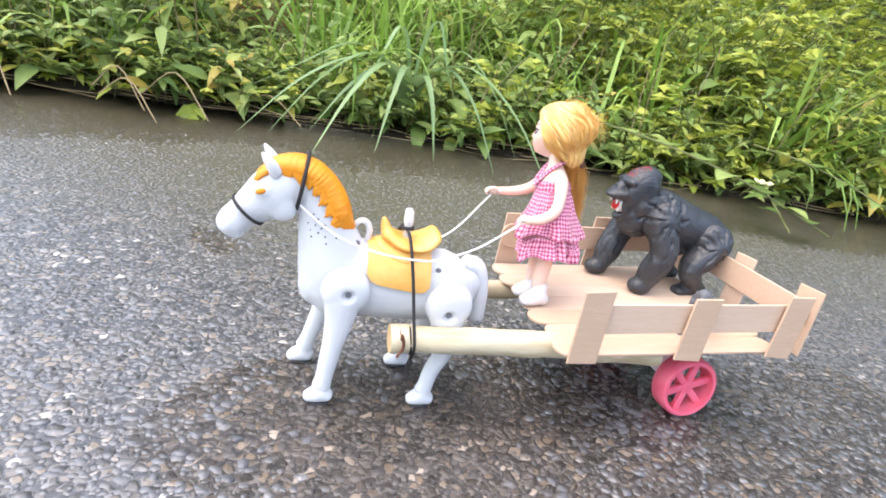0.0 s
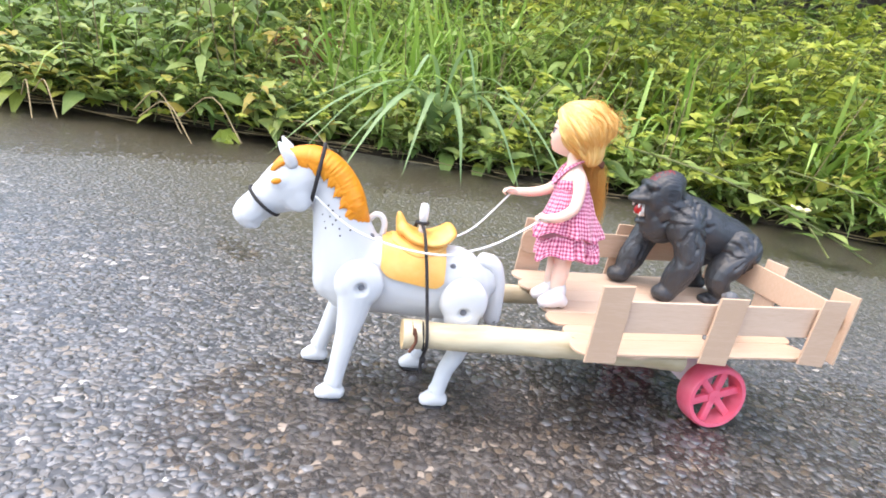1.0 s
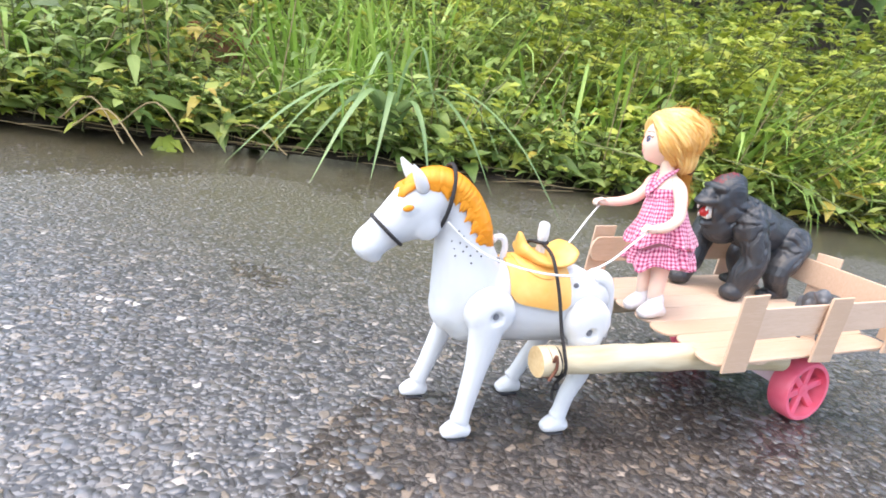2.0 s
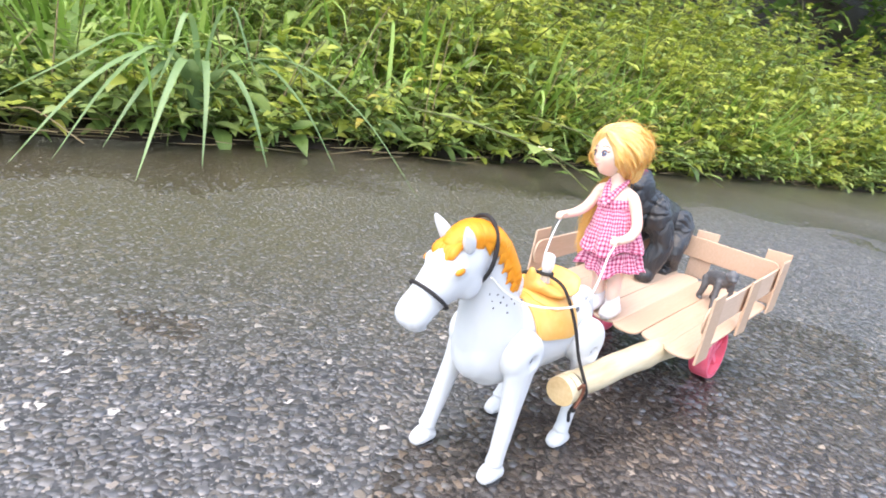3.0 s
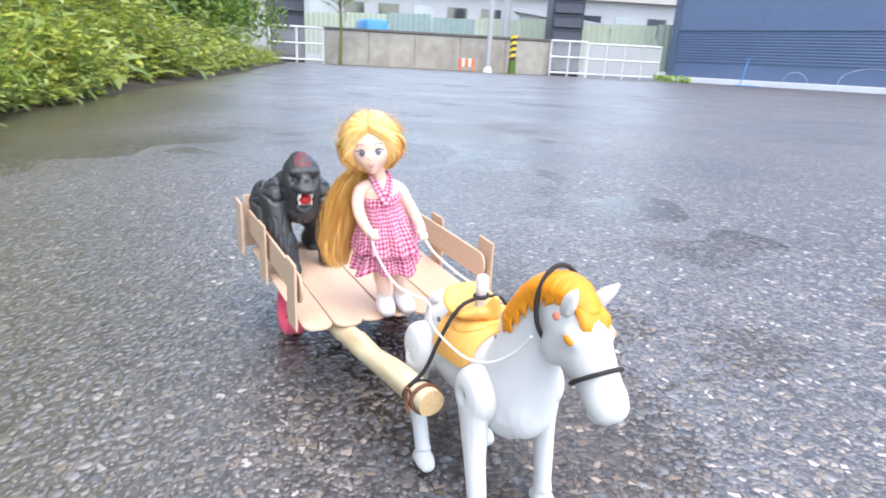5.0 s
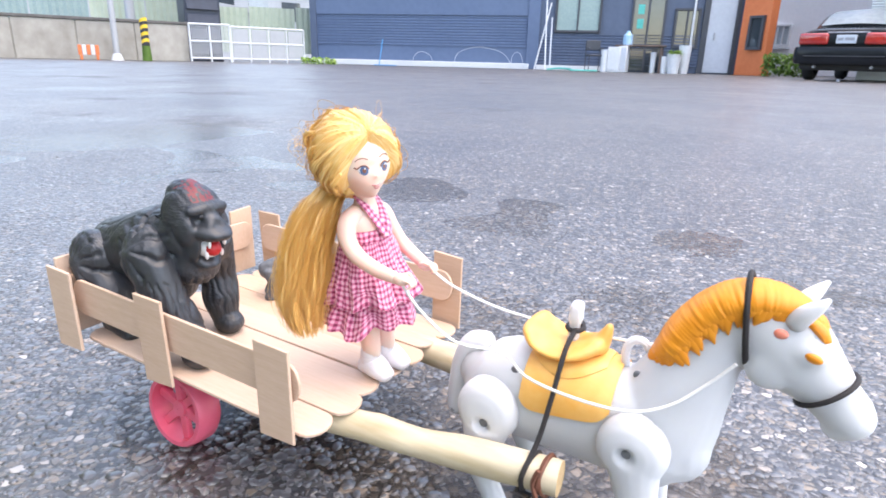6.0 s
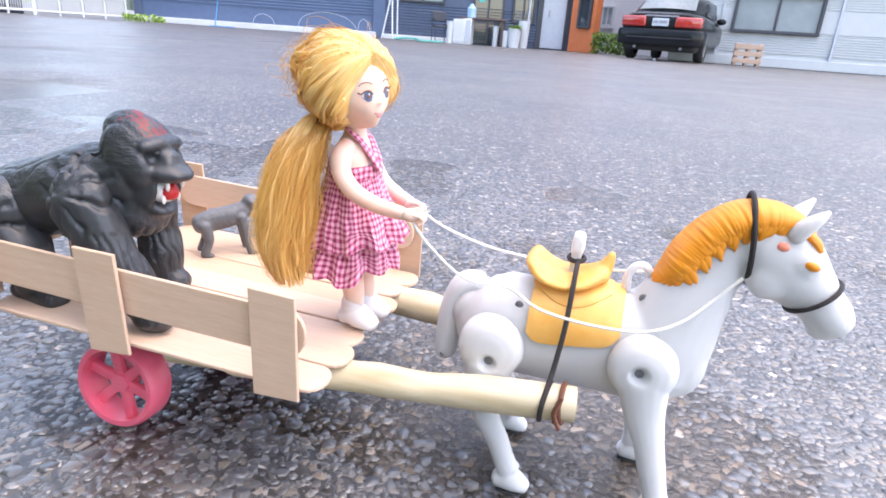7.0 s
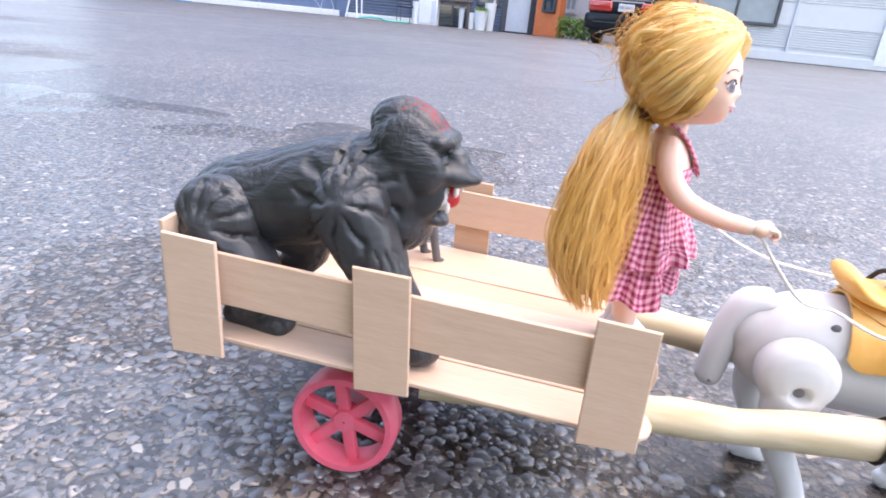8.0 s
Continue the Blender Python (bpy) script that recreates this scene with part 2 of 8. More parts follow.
def make_gingham():
    """Pink gingham: two crossing sets of red stripes on pale pink cotton."""
    m, nt, p = blank("pink_gingham_cotton")
    uv = nt.nodes.new("ShaderNodeTexCoord")
    xyz = nt.nodes.new("ShaderNodeSeparateXYZ")
    warp = node(nt, "ShaderNodeTexNoise", Scale=150.0, Detail=1.0)
    nt.links.new(uv.outputs["UV"], warp.inputs["Vector"])
    bent = nt.nodes.new("ShaderNodeVectorMath")
    bent.operation = "MULTIPLY_ADD"
    bent.inputs[1].default_value = (0.0022, 0.0022, 0.0)
    nt.links.new(warp.outputs["Color"], bent.inputs[0])
    nt.links.new(uv.outputs["UV"], bent.inputs[2])
    nt.links.new(bent.outputs[0], xyz.inputs[0])
    bands = []
    for axis in ("X", "Y"):
        f = arith(nt, "FRACT", arith(nt, "MULTIPLY", xyz.outputs[axis], 430.0))
        bands.append(ramp(nt, f, [(0.0, (0, 0, 0)), (0.44, (0, 0, 0)), (0.54, (1, 1, 1)), (0.94, (1, 1, 1)), (1.0, (0, 0, 0))]))
    n = arith(nt, "MULTIPLY", arith(nt, "ADD", bands[0], bands[1]), 0.5)
    col = ramp(nt, n, [(0.0, (0.76, 0.42, 0.50)), (0.5, (0.62, 0.15, 0.26)), (1.0, (0.24, 0.016, 0.065))])
    nt.links.new(col, p.inputs["Base Color"])
    p.inputs["Roughness"].default_value = 0.85
    p.inputs["Sheen Weight"].default_value = 0.3
    bumped(nt, p, n, 0.3, 0.0003)
    return m


def make_hair():
    m, nt, p = blank("golden_doll_hair")
    v = coords(nt, (1900.0, 16.0, 1.0), "UV")
    f, g = noise_tex(nt, v, 1.0, 3.0), noise_tex(nt, coords(nt, (420.0, 10.0, 1.0), "UV"), 1.0, 3.0)
    s = arith(nt, "ADD", arith(nt, "MULTIPLY", f, 0.6), arith(nt, "MULTIPLY", g, 0.4))
    nt.links.new(ramp(nt, s, [(0.30, (0.58, 0.26, 0.045)), (0.46, (0.78, 0.44, 0.125)), (0.62, (0.88, 0.63, 0.30))]), p.inputs["Base Color"])
    p.inputs["Roughness"].default_value = 0.38
    p.inputs["Anisotropic"].default_value = 0.5
    bumped(nt, p, s, 0.45, 0.0009)
    return m


def make_fur():
    """Moulded black vinyl: satin, with short fine strokes that change their lie from patch to patch."""
    m, nt, p = blank("black_moulded_vinyl")
    v = coords(nt)
    n = noise_tex(nt, v, 60.0, 4.0)
    nt.links.new(ramp(nt, n, [(0.3, (0.015, 0.017, 0.021)), (0.7, (0.040, 0.043, 0.050))]), p.inputs["Base Color"])
    nt.links.new(ramp(nt, noise_tex(nt, v, 90.0, 3.0), [(0.35, (0.42, 0.42, 0.42)), (0.65, (0.60, 0.60, 0.60))]), p.inputs["Roughness"])
    p.inputs["Coat Weight"].default_value = 0.3
    p.inputs["Coat Roughness"].default_value = 0.25
    along, down = noise_tex(nt, coords(nt, (110.0, 520.0, 520.0)), 1.0, 2.0), noise_tex(nt, coords(nt, (520.0, 520.0, 110.0)), 1.0, 2.0)
    lie = ramp(nt, noise_tex(nt, v, 46.0, 1.0), [(0.45, (0, 0, 0)), (0.55, (1, 1, 1))])
    zone = ramp(nt, noise_tex(nt, v, 30.0, 1.0), [(0.40, (0.15, 0.15, 0.15)), (0.60, (1, 1, 1))])
    bumped(nt, p, arith(nt, "MULTIPLY", mixed(nt, lie, along, down), zone), 0.75, 0.0016)
    return m


ASPHALT = make_asphalt()
STONE = make_stone()
RAIN_FILM = make_rain_film()
SOIL = surface("damp_soil", (0.018, 0.012, 0.008), (0.06, 0.04, 0.025), 120, 9, rough=(0.5, 0.9), bump=0.8, depth=0.006)
WOOD = surface("pale_birch_stick", (0.55, 0.368, 0.252), (0.65, 0.468, 0.352), 60, 12, (3, 60, 30), (0.6, 0.8), 0.10, 0.0003, vary=0.35)
DOWEL = surface("peeled_branch_wood", (0.44, 0.34, 0.19), (0.71, 0.63, 0.47), 150, 38, (0.22, 1.2, 1.2), (0.55, 0.75), 0.4, 0.0006)
DOWEL_END = surface("cut_branch_end", (0.55, 0.36, 0.17), (0.75, 0.56, 0.32), 500, 80, rough=(0.7, 0.9), bump=0.3)
WHITE = surface("white_plastic", (0.58, 0.585, 0.60), (0.63, 0.635, 0.645), 90, 14, rough=(0.5, 0.62), bump=0.04, spec=0.35, sss=0.6)
WHITE.node_tree.nodes["Principled BSDF"].inputs["Subsurface Radius"].default_value = (0.012, 0.012, 0.012)
ORANGE = surface("orange_painted_plastic", (0.74, 0.22, 0.008), (0.86, 0.32, 0.02), 120, 30, rough=(0.38, 0.55), bump=0.2)
SADDLE = surface("orange_yellow_plastic", (0.80, 0.36, 0.06), (0.88, 0.52, 0.17), 160, 45, rough=(0.35, 0.5), bump=0.15)
PINK = surface("pink_plastic", (0.80, 0.10, 0.17), (0.88, 0.17, 0.25), 100, 25, rough=(0.3, 0.45), bump=0.06, sss=0.1)
SKIN = surface("doll_vinyl", (0.82, 0.53, 0.42), (0.86, 0.58, 0.47), 120, 20, rough=(0.45, 0.55), bump=0.03, sss=0.45)
SHOE = surface("white_rubber_shoe", (0.66, 0.60, 0.59), (0.74, 0.69, 0.68), 200, 40, rough=(0.4, 0.6), bump=0.1)
BLACK = surface("black_cord", (0.008, 0.007, 0.008), (0.03, 0.025, 0.025), 900, 80, rough=(0.6, 0.9), bump=0.6, depth=0.0004)
BROWN = surface("brown_band", (0.10, 0.035, 0.02), (0.22, 0.08, 0.045), 500, 60, rough=(0.5, 0.8), bump=0.4)
STRING = surface("white_string", (0.7, 0.69, 0.66), (0.85, 0.84, 0.82), 1200, 100, rough=(0.7, 0.95), bump=0.5, depth=0.0003)
STEEL = surface("dull_screw_steel", (0.25, 0.25, 0.27), (0.45, 0.45, 0.48), 400, 60, rough=(0.35, 0.55), metal=0.9)
# dark grey for small buttons that paint the shade inside screw holes
HOLE_SHADE = surface("screw_hole_shade_grey", (0.10, 0.10, 0.11), (0.22, 0.22, 0.24), 500, 80, rough=(0.4, 0.6))
# pink base colour stands in for the light of the cheek's LED
LAMP = surface("lamp_glow_pink", (0.80, 0.20, 0.14), (0.88, 0.30, 0.20), 300, 60, rough=(0.2, 0.35), sss=0.2)
DARK = surface("dark_hole", (0.02, 0.02, 0.025), (0.05, 0.05, 0.055), 100, 20, rough=(0.7, 0.9))
RED = surface("red_paint", (0.45, 0.01, 0.012), (0.7, 0.03, 0.03), 300, 60, rough=(0.35, 0.5))
DULL_RED = surface("dull_red_dab", (0.10, 0.008, 0.012), (0.2, 0.02, 0.025), 300, 60, rough=(0.4, 0.55), bump=0.3)
IVORY = surface("ivory_paint", (0.75, 0.70, 0.66), (0.85, 0.82, 0.8), 300, 60, rough=(0.4, 0.5))
LILAC = surface("pale_pink_plastic", (0.70, 0.52, 0.60), (0.8, 0.64, 0.7), 100, 30, rough=(0.3, 0.45))
FUR = make_fur()
GREY_FUR = surface("grey_black_plastic", (0.07, 0.073, 0.08), (0.15, 0.155, 0.165), 300, 60, rough=(0.4, 0.55), bump=0.5, depth=0.001)
GINGHAM = make_gingham()
HAIR = make_hair()
BLUE_IRIS = surface("blue_eye_paint", (0.05, 0.08, 0.16), (0.10, 0.16, 0.28), 500, 90, rough=(0.2, 0.3))
LIP = surface("pink_lip_paint", (0.62, 0.24, 0.23), (0.70, 0.30, 0.28), 500, 90, rough=(0.3, 0.4))
LEAF_BROAD = make_leaf("broad_green_leaf", [(0.15, (0.0789, 0.1395, 0.0360)), (0.40, (0.1808, 0.2790, 0.0728)), (0.62, (0.3179, 0.4232, 0.1283)), (0.82, (0.4713, 0.5394, 0.1882)), (0.97, (0.6137, 0.5580, 0.1626))])
LEAF_FINE = make_leaf("feathery_green_leaf", [(0.15, (0.135, 0.19, 0.030)), (0.42, (0.31, 0.385, 0.064)), (0.65, (0.50, 0.55, 0.106)), (0.92, (0.67, 0.63, 0.170))], veins=0.0)
GRASS = make_leaf("grass_blade", [(0.15, (0.1188, 0.2200, 0.0382)), (0.55, (0.2916, 0.4700, 0.0935)), (0.95, (0.5616, 0.6800, 0.2295))], 0.3, veins=0.0)
YELLOWING = make_leaf("yellowing_leaf", [(0.1, (0.22, 0.30, 0.06)), (0.5, (0.42, 0.46, 0.10)), (0.75, (0.52, 0.40, 0.09)), (0.95, (0.46, 0.20, 0.06))])
PALE_GRASS = make_leaf("pale_wet_grass", [(0.0, (0.19, 0.32, 0.12)), (1.0, (0.36, 0.49, 0.25))], 0.3)
FAR_LEAF = make_leaf("far_foliage", [(0.2, (0.060, 0.125, 0.026)), (0.55, (0.16, 0.28, 0.055)), (0.9, (0.36, 0.46, 0.11))], 0.45, veins=0.0)
STEM = surface("green_brown_stem", (0.07, 0.10, 0.026), (0.19, 0.19, 0.07), 150, 20, rough=(0.5, 0.7))
STRAW = surface("dry_straw", (0.17, 0.12, 0.06), (0.42, 0.32, 0.17), 150, 20, rough=(0.7, 0.9))
PETAL = surface("pale_yellow_petal", (0.85, 0.72, 0.22), (0.9, 0.85, 0.60), 200, 60, rough=(0.5, 0.7))
CONCRETE = surface("stained_concrete", (0.24, 0.22, 0.185), (0.44, 0.415, 0.37), 5, 1.7, (0.8, 0.8, 0.6), (0.8, 0.95), 0.3, 0.01)
HOUSE_RENDER = surface("lilac_grey_render", (0.74, 0.725, 0.74), (0.82, 0.80, 0.81), 10, 0.7, rough=(0.8, 0.95), bump=0.2)
PALE_SHEET = surface("pale_grey_wall_sheet", (0.34, 0.355, 0.37), (0.42, 0.43, 0.445), 6, 0.5, rough=(0.5, 0.7))
DARK_COPING = surface("dark_wet_coping", (0.06, 0.055, 0.05), (0.16, 0.15, 0.14), 20, 2, rough=(0.6, 0.9))
SIDING = surface("blue_grey_steel_siding", (0.075, 0.115, 0.20), (0.10, 0.145, 0.24), 6, 0.6, rough=(0.4, 0.55), bump=0.05)
SIDING_DARK = surface("slate_blue_siding", (0.06, 0.085, 0.14), (0.085, 0.115, 0.18), 6, 0.6, rough=(0.4, 0.6), bump=0.05)
WHITE_SIDING = surface("white_steel_siding", (0.455, 0.475, 0.485), (0.52, 0.535, 0.54), 6, 0.5, rough=(0.4, 0.55), bump=0.05)
WHITE_PAINT = surface("white_painted_steel", (0.544, 0.56, 0.576), (0.656, 0.664, 0.672), 12, 1.5, rough=(0.4, 0.6))
GREY_PAINT = surface("light_grey_door_paint", (0.42, 0.45, 0.50), (0.52, 0.55, 0.60), 12, 1.5, rough=(0.4, 0.6))
ORANGE_WALL = surface("burnt_orange_panel", (0.58, 0.14, 0.045), (0.70, 0.20, 0.07), 8, 0.8, rough=(0.5, 0.7))
BEIGE = surface("warm_grey_render", (0.36, 0.34, 0.32), (0.46, 0.44, 0.42), 10, 0.7, rough=(0.8, 0.95), bump=0.2)
NAVY = surface("navy_louvre_paint", (0.012, 0.018, 0.035), (0.03, 0.04, 0.065), 8, 1, rough=(0.4, 0.6))
PALE_GREEN = surface("pale_green_sheet", (0.374, 0.446, 0.338), (0.475, 0.533, 0.432), 5, 0.5, rough=(0.5, 0.7))
TEAL_NET = surface("grey_green_mesh", (0.22, 0.31, 0.30), (0.32, 0.41, 0.39), 14, 1.2, rough=(0.7, 0.9))
YELLOW = surface("yellow_paint", (0.7, 0.46, 0.03), (0.8, 0.56, 0.06), 10, 2, rough=(0.5, 0.7))
BLUE_TARP = surface("bright_blue_sheet", (0.03, 0.22, 0.48), (0.06, 0.32, 0.6), 8, 1, rough=(0.4, 0.6))
BOTTLE_BLUE = surface("pale_blue_bottle_plastic", (0.20, 0.40, 0.60), (0.42, 0.58, 0.72), 8, 3, rough=(0.15, 0.3))
TEAL = surface("teal_hose_rubber", (0.04, 0.36, 0.32), (0.07, 0.46, 0.40), 20, 3, rough=(0.4, 0.6))
CAR_PAINT = surface("black_car_paint", (0.008, 0.009, 0.011), (0.014, 0.015, 0.018), 30, 2, rough=(0.12, 0.2), bump=0.0, spec=0.22, coat=0.0)
TYRE = surface("tyre_rubber", (0.012, 0.012, 0.013), (0.03, 0.03, 0.03), 60, 6, rough=(0.7, 0.9))
GLASS_DARK = surface("reflective_window_glass", (0.02, 0.03, 0.035), (0.05, 0.06, 0.07), 3, 0.6, rough=(0.03, 0.08), bump=0.0, spec=1.0)
WINDOW_GREY = surface("dull_grey_window_glass", (0.17, 0.21, 0.235), (0.27, 0.31, 0.335), 3, 0.8, rough=(0.15, 0.25), bump=0.0)
FOGGED = surface("rain_wet_window_glass", (0.30, 0.34, 0.36), (0.42, 0.46, 0.48), 12, 1.5, rough=(0.15, 0.3), bump=0.1, spec=0.8)
TAIL_RED = surface("red_lamp_lens", (0.32, 0.010, 0.010), (0.48, 0.03, 0.02), 20, 4, rough=(0.1, 0.2), coat=1.0)
FRAME_DARK = surface("dark_window_frame", (0.03, 0.035, 0.045), (0.06, 0.065, 0.08), 20, 3, rough=(0.4, 0.6))
TABLE_WOOD = surface("brown_table_wood", (0.07, 0.045, 0.035), (0.14, 0.09, 0.07), 12, 3, (1, 8, 8), (0.5, 0.7))
PALLET_WOOD = surface("weathered_crate_wood", (0.38, 0.25, 0.18), (0.55, 0.40, 0.31), 14, 3, (1, 8, 8), (0.7, 0.9))
TERRACOTTA = surface("terracotta", (0.40, 0.13, 0.09), (0.55, 0.22, 0.16), 40, 6, rough=(0.7, 0.9))


# ---- building helpers ----
def link_mesh(name, bm, mats, smooth=True):
    me = bpy.data.meshes.new(name)
    bm.normal_update()
    bm.to_mesh(me)
    bm.free()
    for mt in mats if isinstance(mats, (list, tuple)) else [mats]:
        me.materials.append(mt)
    if smooth:
        me.polygons.foreach_set("use_smooth", [True] * len(me.polygons))
        me.set_sharp_from_angle(angle=radians(40))
    return new(name, me)


def part(name, bm, mats, parent, label="", smooth=True):
    ob = link_mesh(name, bm, mats, smooth)
    ob.parent = parent
    if label:
        ob["label"] = label
    return ob


def shared(name, mesh, parent, m):
    ob = new(name, mesh)
    ob.parent = parent
    ob.matrix_basis = m
    return ob


def thing(name, label, category, m=None, group="", kind=""):
    ob = new(name)
    ob.empty_display_size = 0.02
    if m is not None:
        ob.matrix_basis = m
    return tagged(ob, label, category, group, kind)


def single(name, bm, mats, label, category, m=None, group="", kind="", smooth=True):
    ob = link_mesh(name, bm, mats, smooth)
    if m is not None:
        ob.matrix_basis = m
    return tagged(ob, label, category, group, kind)


def box(bm, x0, x1, y0, y1, z0, z1, bevel=0.0, mi=0, seg=1):
    r = bmesh.ops.create_cube(bm, size=1.0)
    vs = r["verts"]
    for v in vs:
        v.co = Vector((x0 + (v.co.x + 0.5) * (x1 - x0), y0 + (v.co.y + 0.5) * (y1 - y0), z0 + (v.co.z + 0.5) * (z1 - z0)))
    fs = list({f for v in vs for f in v.link_faces})
    for f in fs:
        f.material_index = mi
    if bevel:
        es = list({e for v in vs for e in v.link_edges})
        out = bmesh.ops.bevel(bm, geom=es, offset=bevel, segments=seg, affect="EDGES", profile=0.5)
        for f in out["faces"]:
            f.material_index = mi
    return bm


def boxed(*a, **k):
    return box(bmesh.new(), *a, **k)


def smooth_step(a, b, x):
    t = max(0.0, min(1.0, (x - a) / (b - a)))
    return t * t * (3 - 2 * t)


def spline(pts, sub=5):
    """Catmull-Rom through rows of numbers."""
    p = np.array(pts, float)
    if len(p) < 3 or sub < 2:
        return p
    q = np.vstack([2 * p[0] - p[1], p, 2 * p[-1] - p[-2]])
    out = []
    for i in range(1, len(q) - 2):
        a, b, c, d = q[i - 1], q[i], q[i + 1], q[i + 2]
        for k in range(sub):
            t = k / sub
            out.append(0.5 * (2 * b + (c - a) * t + (2 * a - 5 * b + 4 * c - d) * t * t + (3 * b - a - 3 * c + d) * t ** 3))
    out.append(p[-1])
    return np.array(out)


def loft(bm, stations, n=16, mi=0, up=(0, 0, 1), sub=5, round_ends=True, wave=None, power=1.0):
    """A skin over elliptic sections; a station is x, y, z, half width, half height. Gives UVs in metres."""
    s = spline(stations, sub)
    s[:, 3:] = np.maximum(s[:, 3:], 1e-5)
    if round_ends:
        for end, nxt in ((0, 1), (-1, -2)):
            pos, dirn = s[end].copy(), s[end, :3] - s[nxt, :3]
            dirn /= np.linalg.norm(dirn) + 1e-9
            r = min(s[end, 3], s[end, 4])
            caps = []
            for a in (0.45, 0.75, 0.93):
                c = pos.copy()
                c[:3] += dirn * r * a * 0.8
                c[3:] *= math.sqrt(1 - a * a)
                caps.append(c)
            s = np.vstack([s, caps]) if end == -1 else np.vstack([caps[::-1], s])
    uvl = bm.loops.layers.uv.verify()
    tang = np.gradient(s[:, :3], axis=0)
    tang /= np.linalg.norm(tang, axis=1)[:, None] + 1e-12
    u = np.array(up, float)
    rings, run = [], 0.0
    lens, rad = [], []
    for i, row in enumerate(s):
        t = tang[i]
        side = np.cross(u, t)
        side /= np.linalg.norm(side) + 1e-12
        top = np.cross(t, side)
        if i:
            run += np.linalg.norm(s[i, :3] - s[i - 1, :3])
        ring = []
        for k in range(n):
            a = 2 * math.pi * k / n
            ca, sa = math.cos(a), math.sin(a)
            if power != 1.0:
                ca, sa = math.copysign(abs(ca) ** power, ca), math.copysign(abs(sa) ** power, sa)
            f = 1.0 if wave is None else 1.0 + wave(a, i / (len(s) - 1))
            ring.append(bm.verts.new(row[:3] + side * ca * row[3] * f + top * sa * row[4] * f))
        rings.append(ring)
        lens.append(run)
        rad.append(0.5 * (row[3] + row[4]))
    rm = max(rad)
    for i in range(len(rings) - 1):
        for k in range(n):
            j = (k + 1) % n
            f = bm.faces.new((rings[i][k], rings[i][j], rings[i + 1][j], rings[i + 1][k]))
            f.material_index, f.smooth = mi, True
            for lp, (kk, ii) in zip(f.loops, ((k, i), (k + 1, i), (k + 1, i + 1), (k, i + 1))):
                lp[uvl].uv = (kk / n * 2 * math.pi * rm, lens[ii])
    for ring, flip in ((rings[0], True), (rings[-1], False)):
        f = bm.faces.new(ring[::-1] if flip else ring)
        f.material_index = mi
    return bm


def tube(bm, pts, r, n=6, mi=0, sub=4):
    ups = (0, 0, 1)
    d = np.abs(np.array(pts[-1], float)[:3] - np.array(pts[0], float)[:3])
    if d[2] > max(d[0], d[1]):
        ups = (1, 0, 0) if d[0] < d[1] else (0, 1, 0)
    return loft(bm, [(*p[:3], r, r) for p in pts], n, mi, ups, sub, False)


def ball(bm, c, r, mi=0, seg=12, rot=None):
    rr = (r, r, r) if isinstance(r, (int, float)) else r
    m = Matrix.Translation(c) @ (rot or Matrix.Identity(4)) @ Matrix.Diagonal((*rr, 1))
    o = bmesh.ops.create_uvsphere(bm, u_segments=seg, v_segments=max(6, seg * 2 // 3), radius=1.0, matrix=m)
    for f in {f for v in o["verts"] for f in v.link_faces}:
        f.material_index, f.smooth = mi, True
    return bm


def lathe(bm, profile, n=32, mi=0, axis="y"):
    """A ring of (radius, along-axis) pairs turned about an axis; a closed profile."""
    rings = []
    for k in range(n):
        a = 2 * math.pi * k / n
        ring = []
        for r, h in profile:
            c = {"y": (r * math.cos(a), h, r * math.sin(a)), "z": (r * math.cos(a), r * math.sin(a), h), "x": (h, r * math.cos(a), r * math.sin(a))}[axis]
            ring.append(bm.verts.new(c))
        rings.append(ring)
    for k in range(n):
        a, b = rings[k], rings[(k + 1) % n]
        for i in range(len(profile)):
            j = (i + 1) % len(profile)
            f = bm.faces.new((a[i], a[j], b[j], b[i]))
            f.material_index = mi
    bmesh.ops.recalc_face_normals(bm, faces=bm.faces)
    return bm


def fused(bm, voxel, smooth=3):
    """The union of overlapping bodies as one skin, softened where they meet."""
    me = bpy.data.meshes.new("tmp")
    bmesh.ops.recalc_face_normals(bm, faces=bm.faces)
    bm.to_mesh(me)
    bm.free()
    ob = new("tmp", me)
    md = ob.modifiers.new("fuse", "REMESH")
    md.mode, md.voxel_size, md.use_smooth_shade = "VOXEL", voxel, True
    out_me = bpy.data.meshes.new_from_object(ob.evaluated_get(bpy.context.evaluated_depsgraph_get()))
    bpy.data.objects.remove(ob)
    out = bmesh.new()
    out.from_mesh(out_me)
    for _ in range(smooth):
        bmesh.ops.smooth_vert(out, verts=out.verts, factor=0.5, use_axis_x=True, use_axis_y=True, use_axis_z=True)
    bpy.data.meshes.remove(me), bpy.data.meshes.remove(out_me)
    return out


def move(bm, m, verts=None):
    bmesh.ops.transform(bm, matrix=m, verts=verts or bm.verts)
    return bm


# ---- ground and verge ----
EDGE_X = [-40, -14, -12, -6, -3, -1.8, -1.0, -0.5, 0.0, 0.7, 3.0, 40]
EDGE_Y = [9.0, 2.9, 2.3, 0.75, -0.12, -0.48, -0.62, -0.70, -0.76, -0.76, -0.72, -0.6]


def rise(x):
    """The bank flattens out ahead of the horse."""
    return float(np.interp(x, (0.4, 2.4), (1.0, 0.12)))


def edge_y(x):
    return np.interp(x, EDGE_X, EDGE_Y)


def ground_z(x):
    """The yard sinks by nine millimetres under the horse."""
    t = min(1.0, max(0.0, (x + 0.02) / 0.17))
    return -0.009 * t * t * (3 - 2 * t)


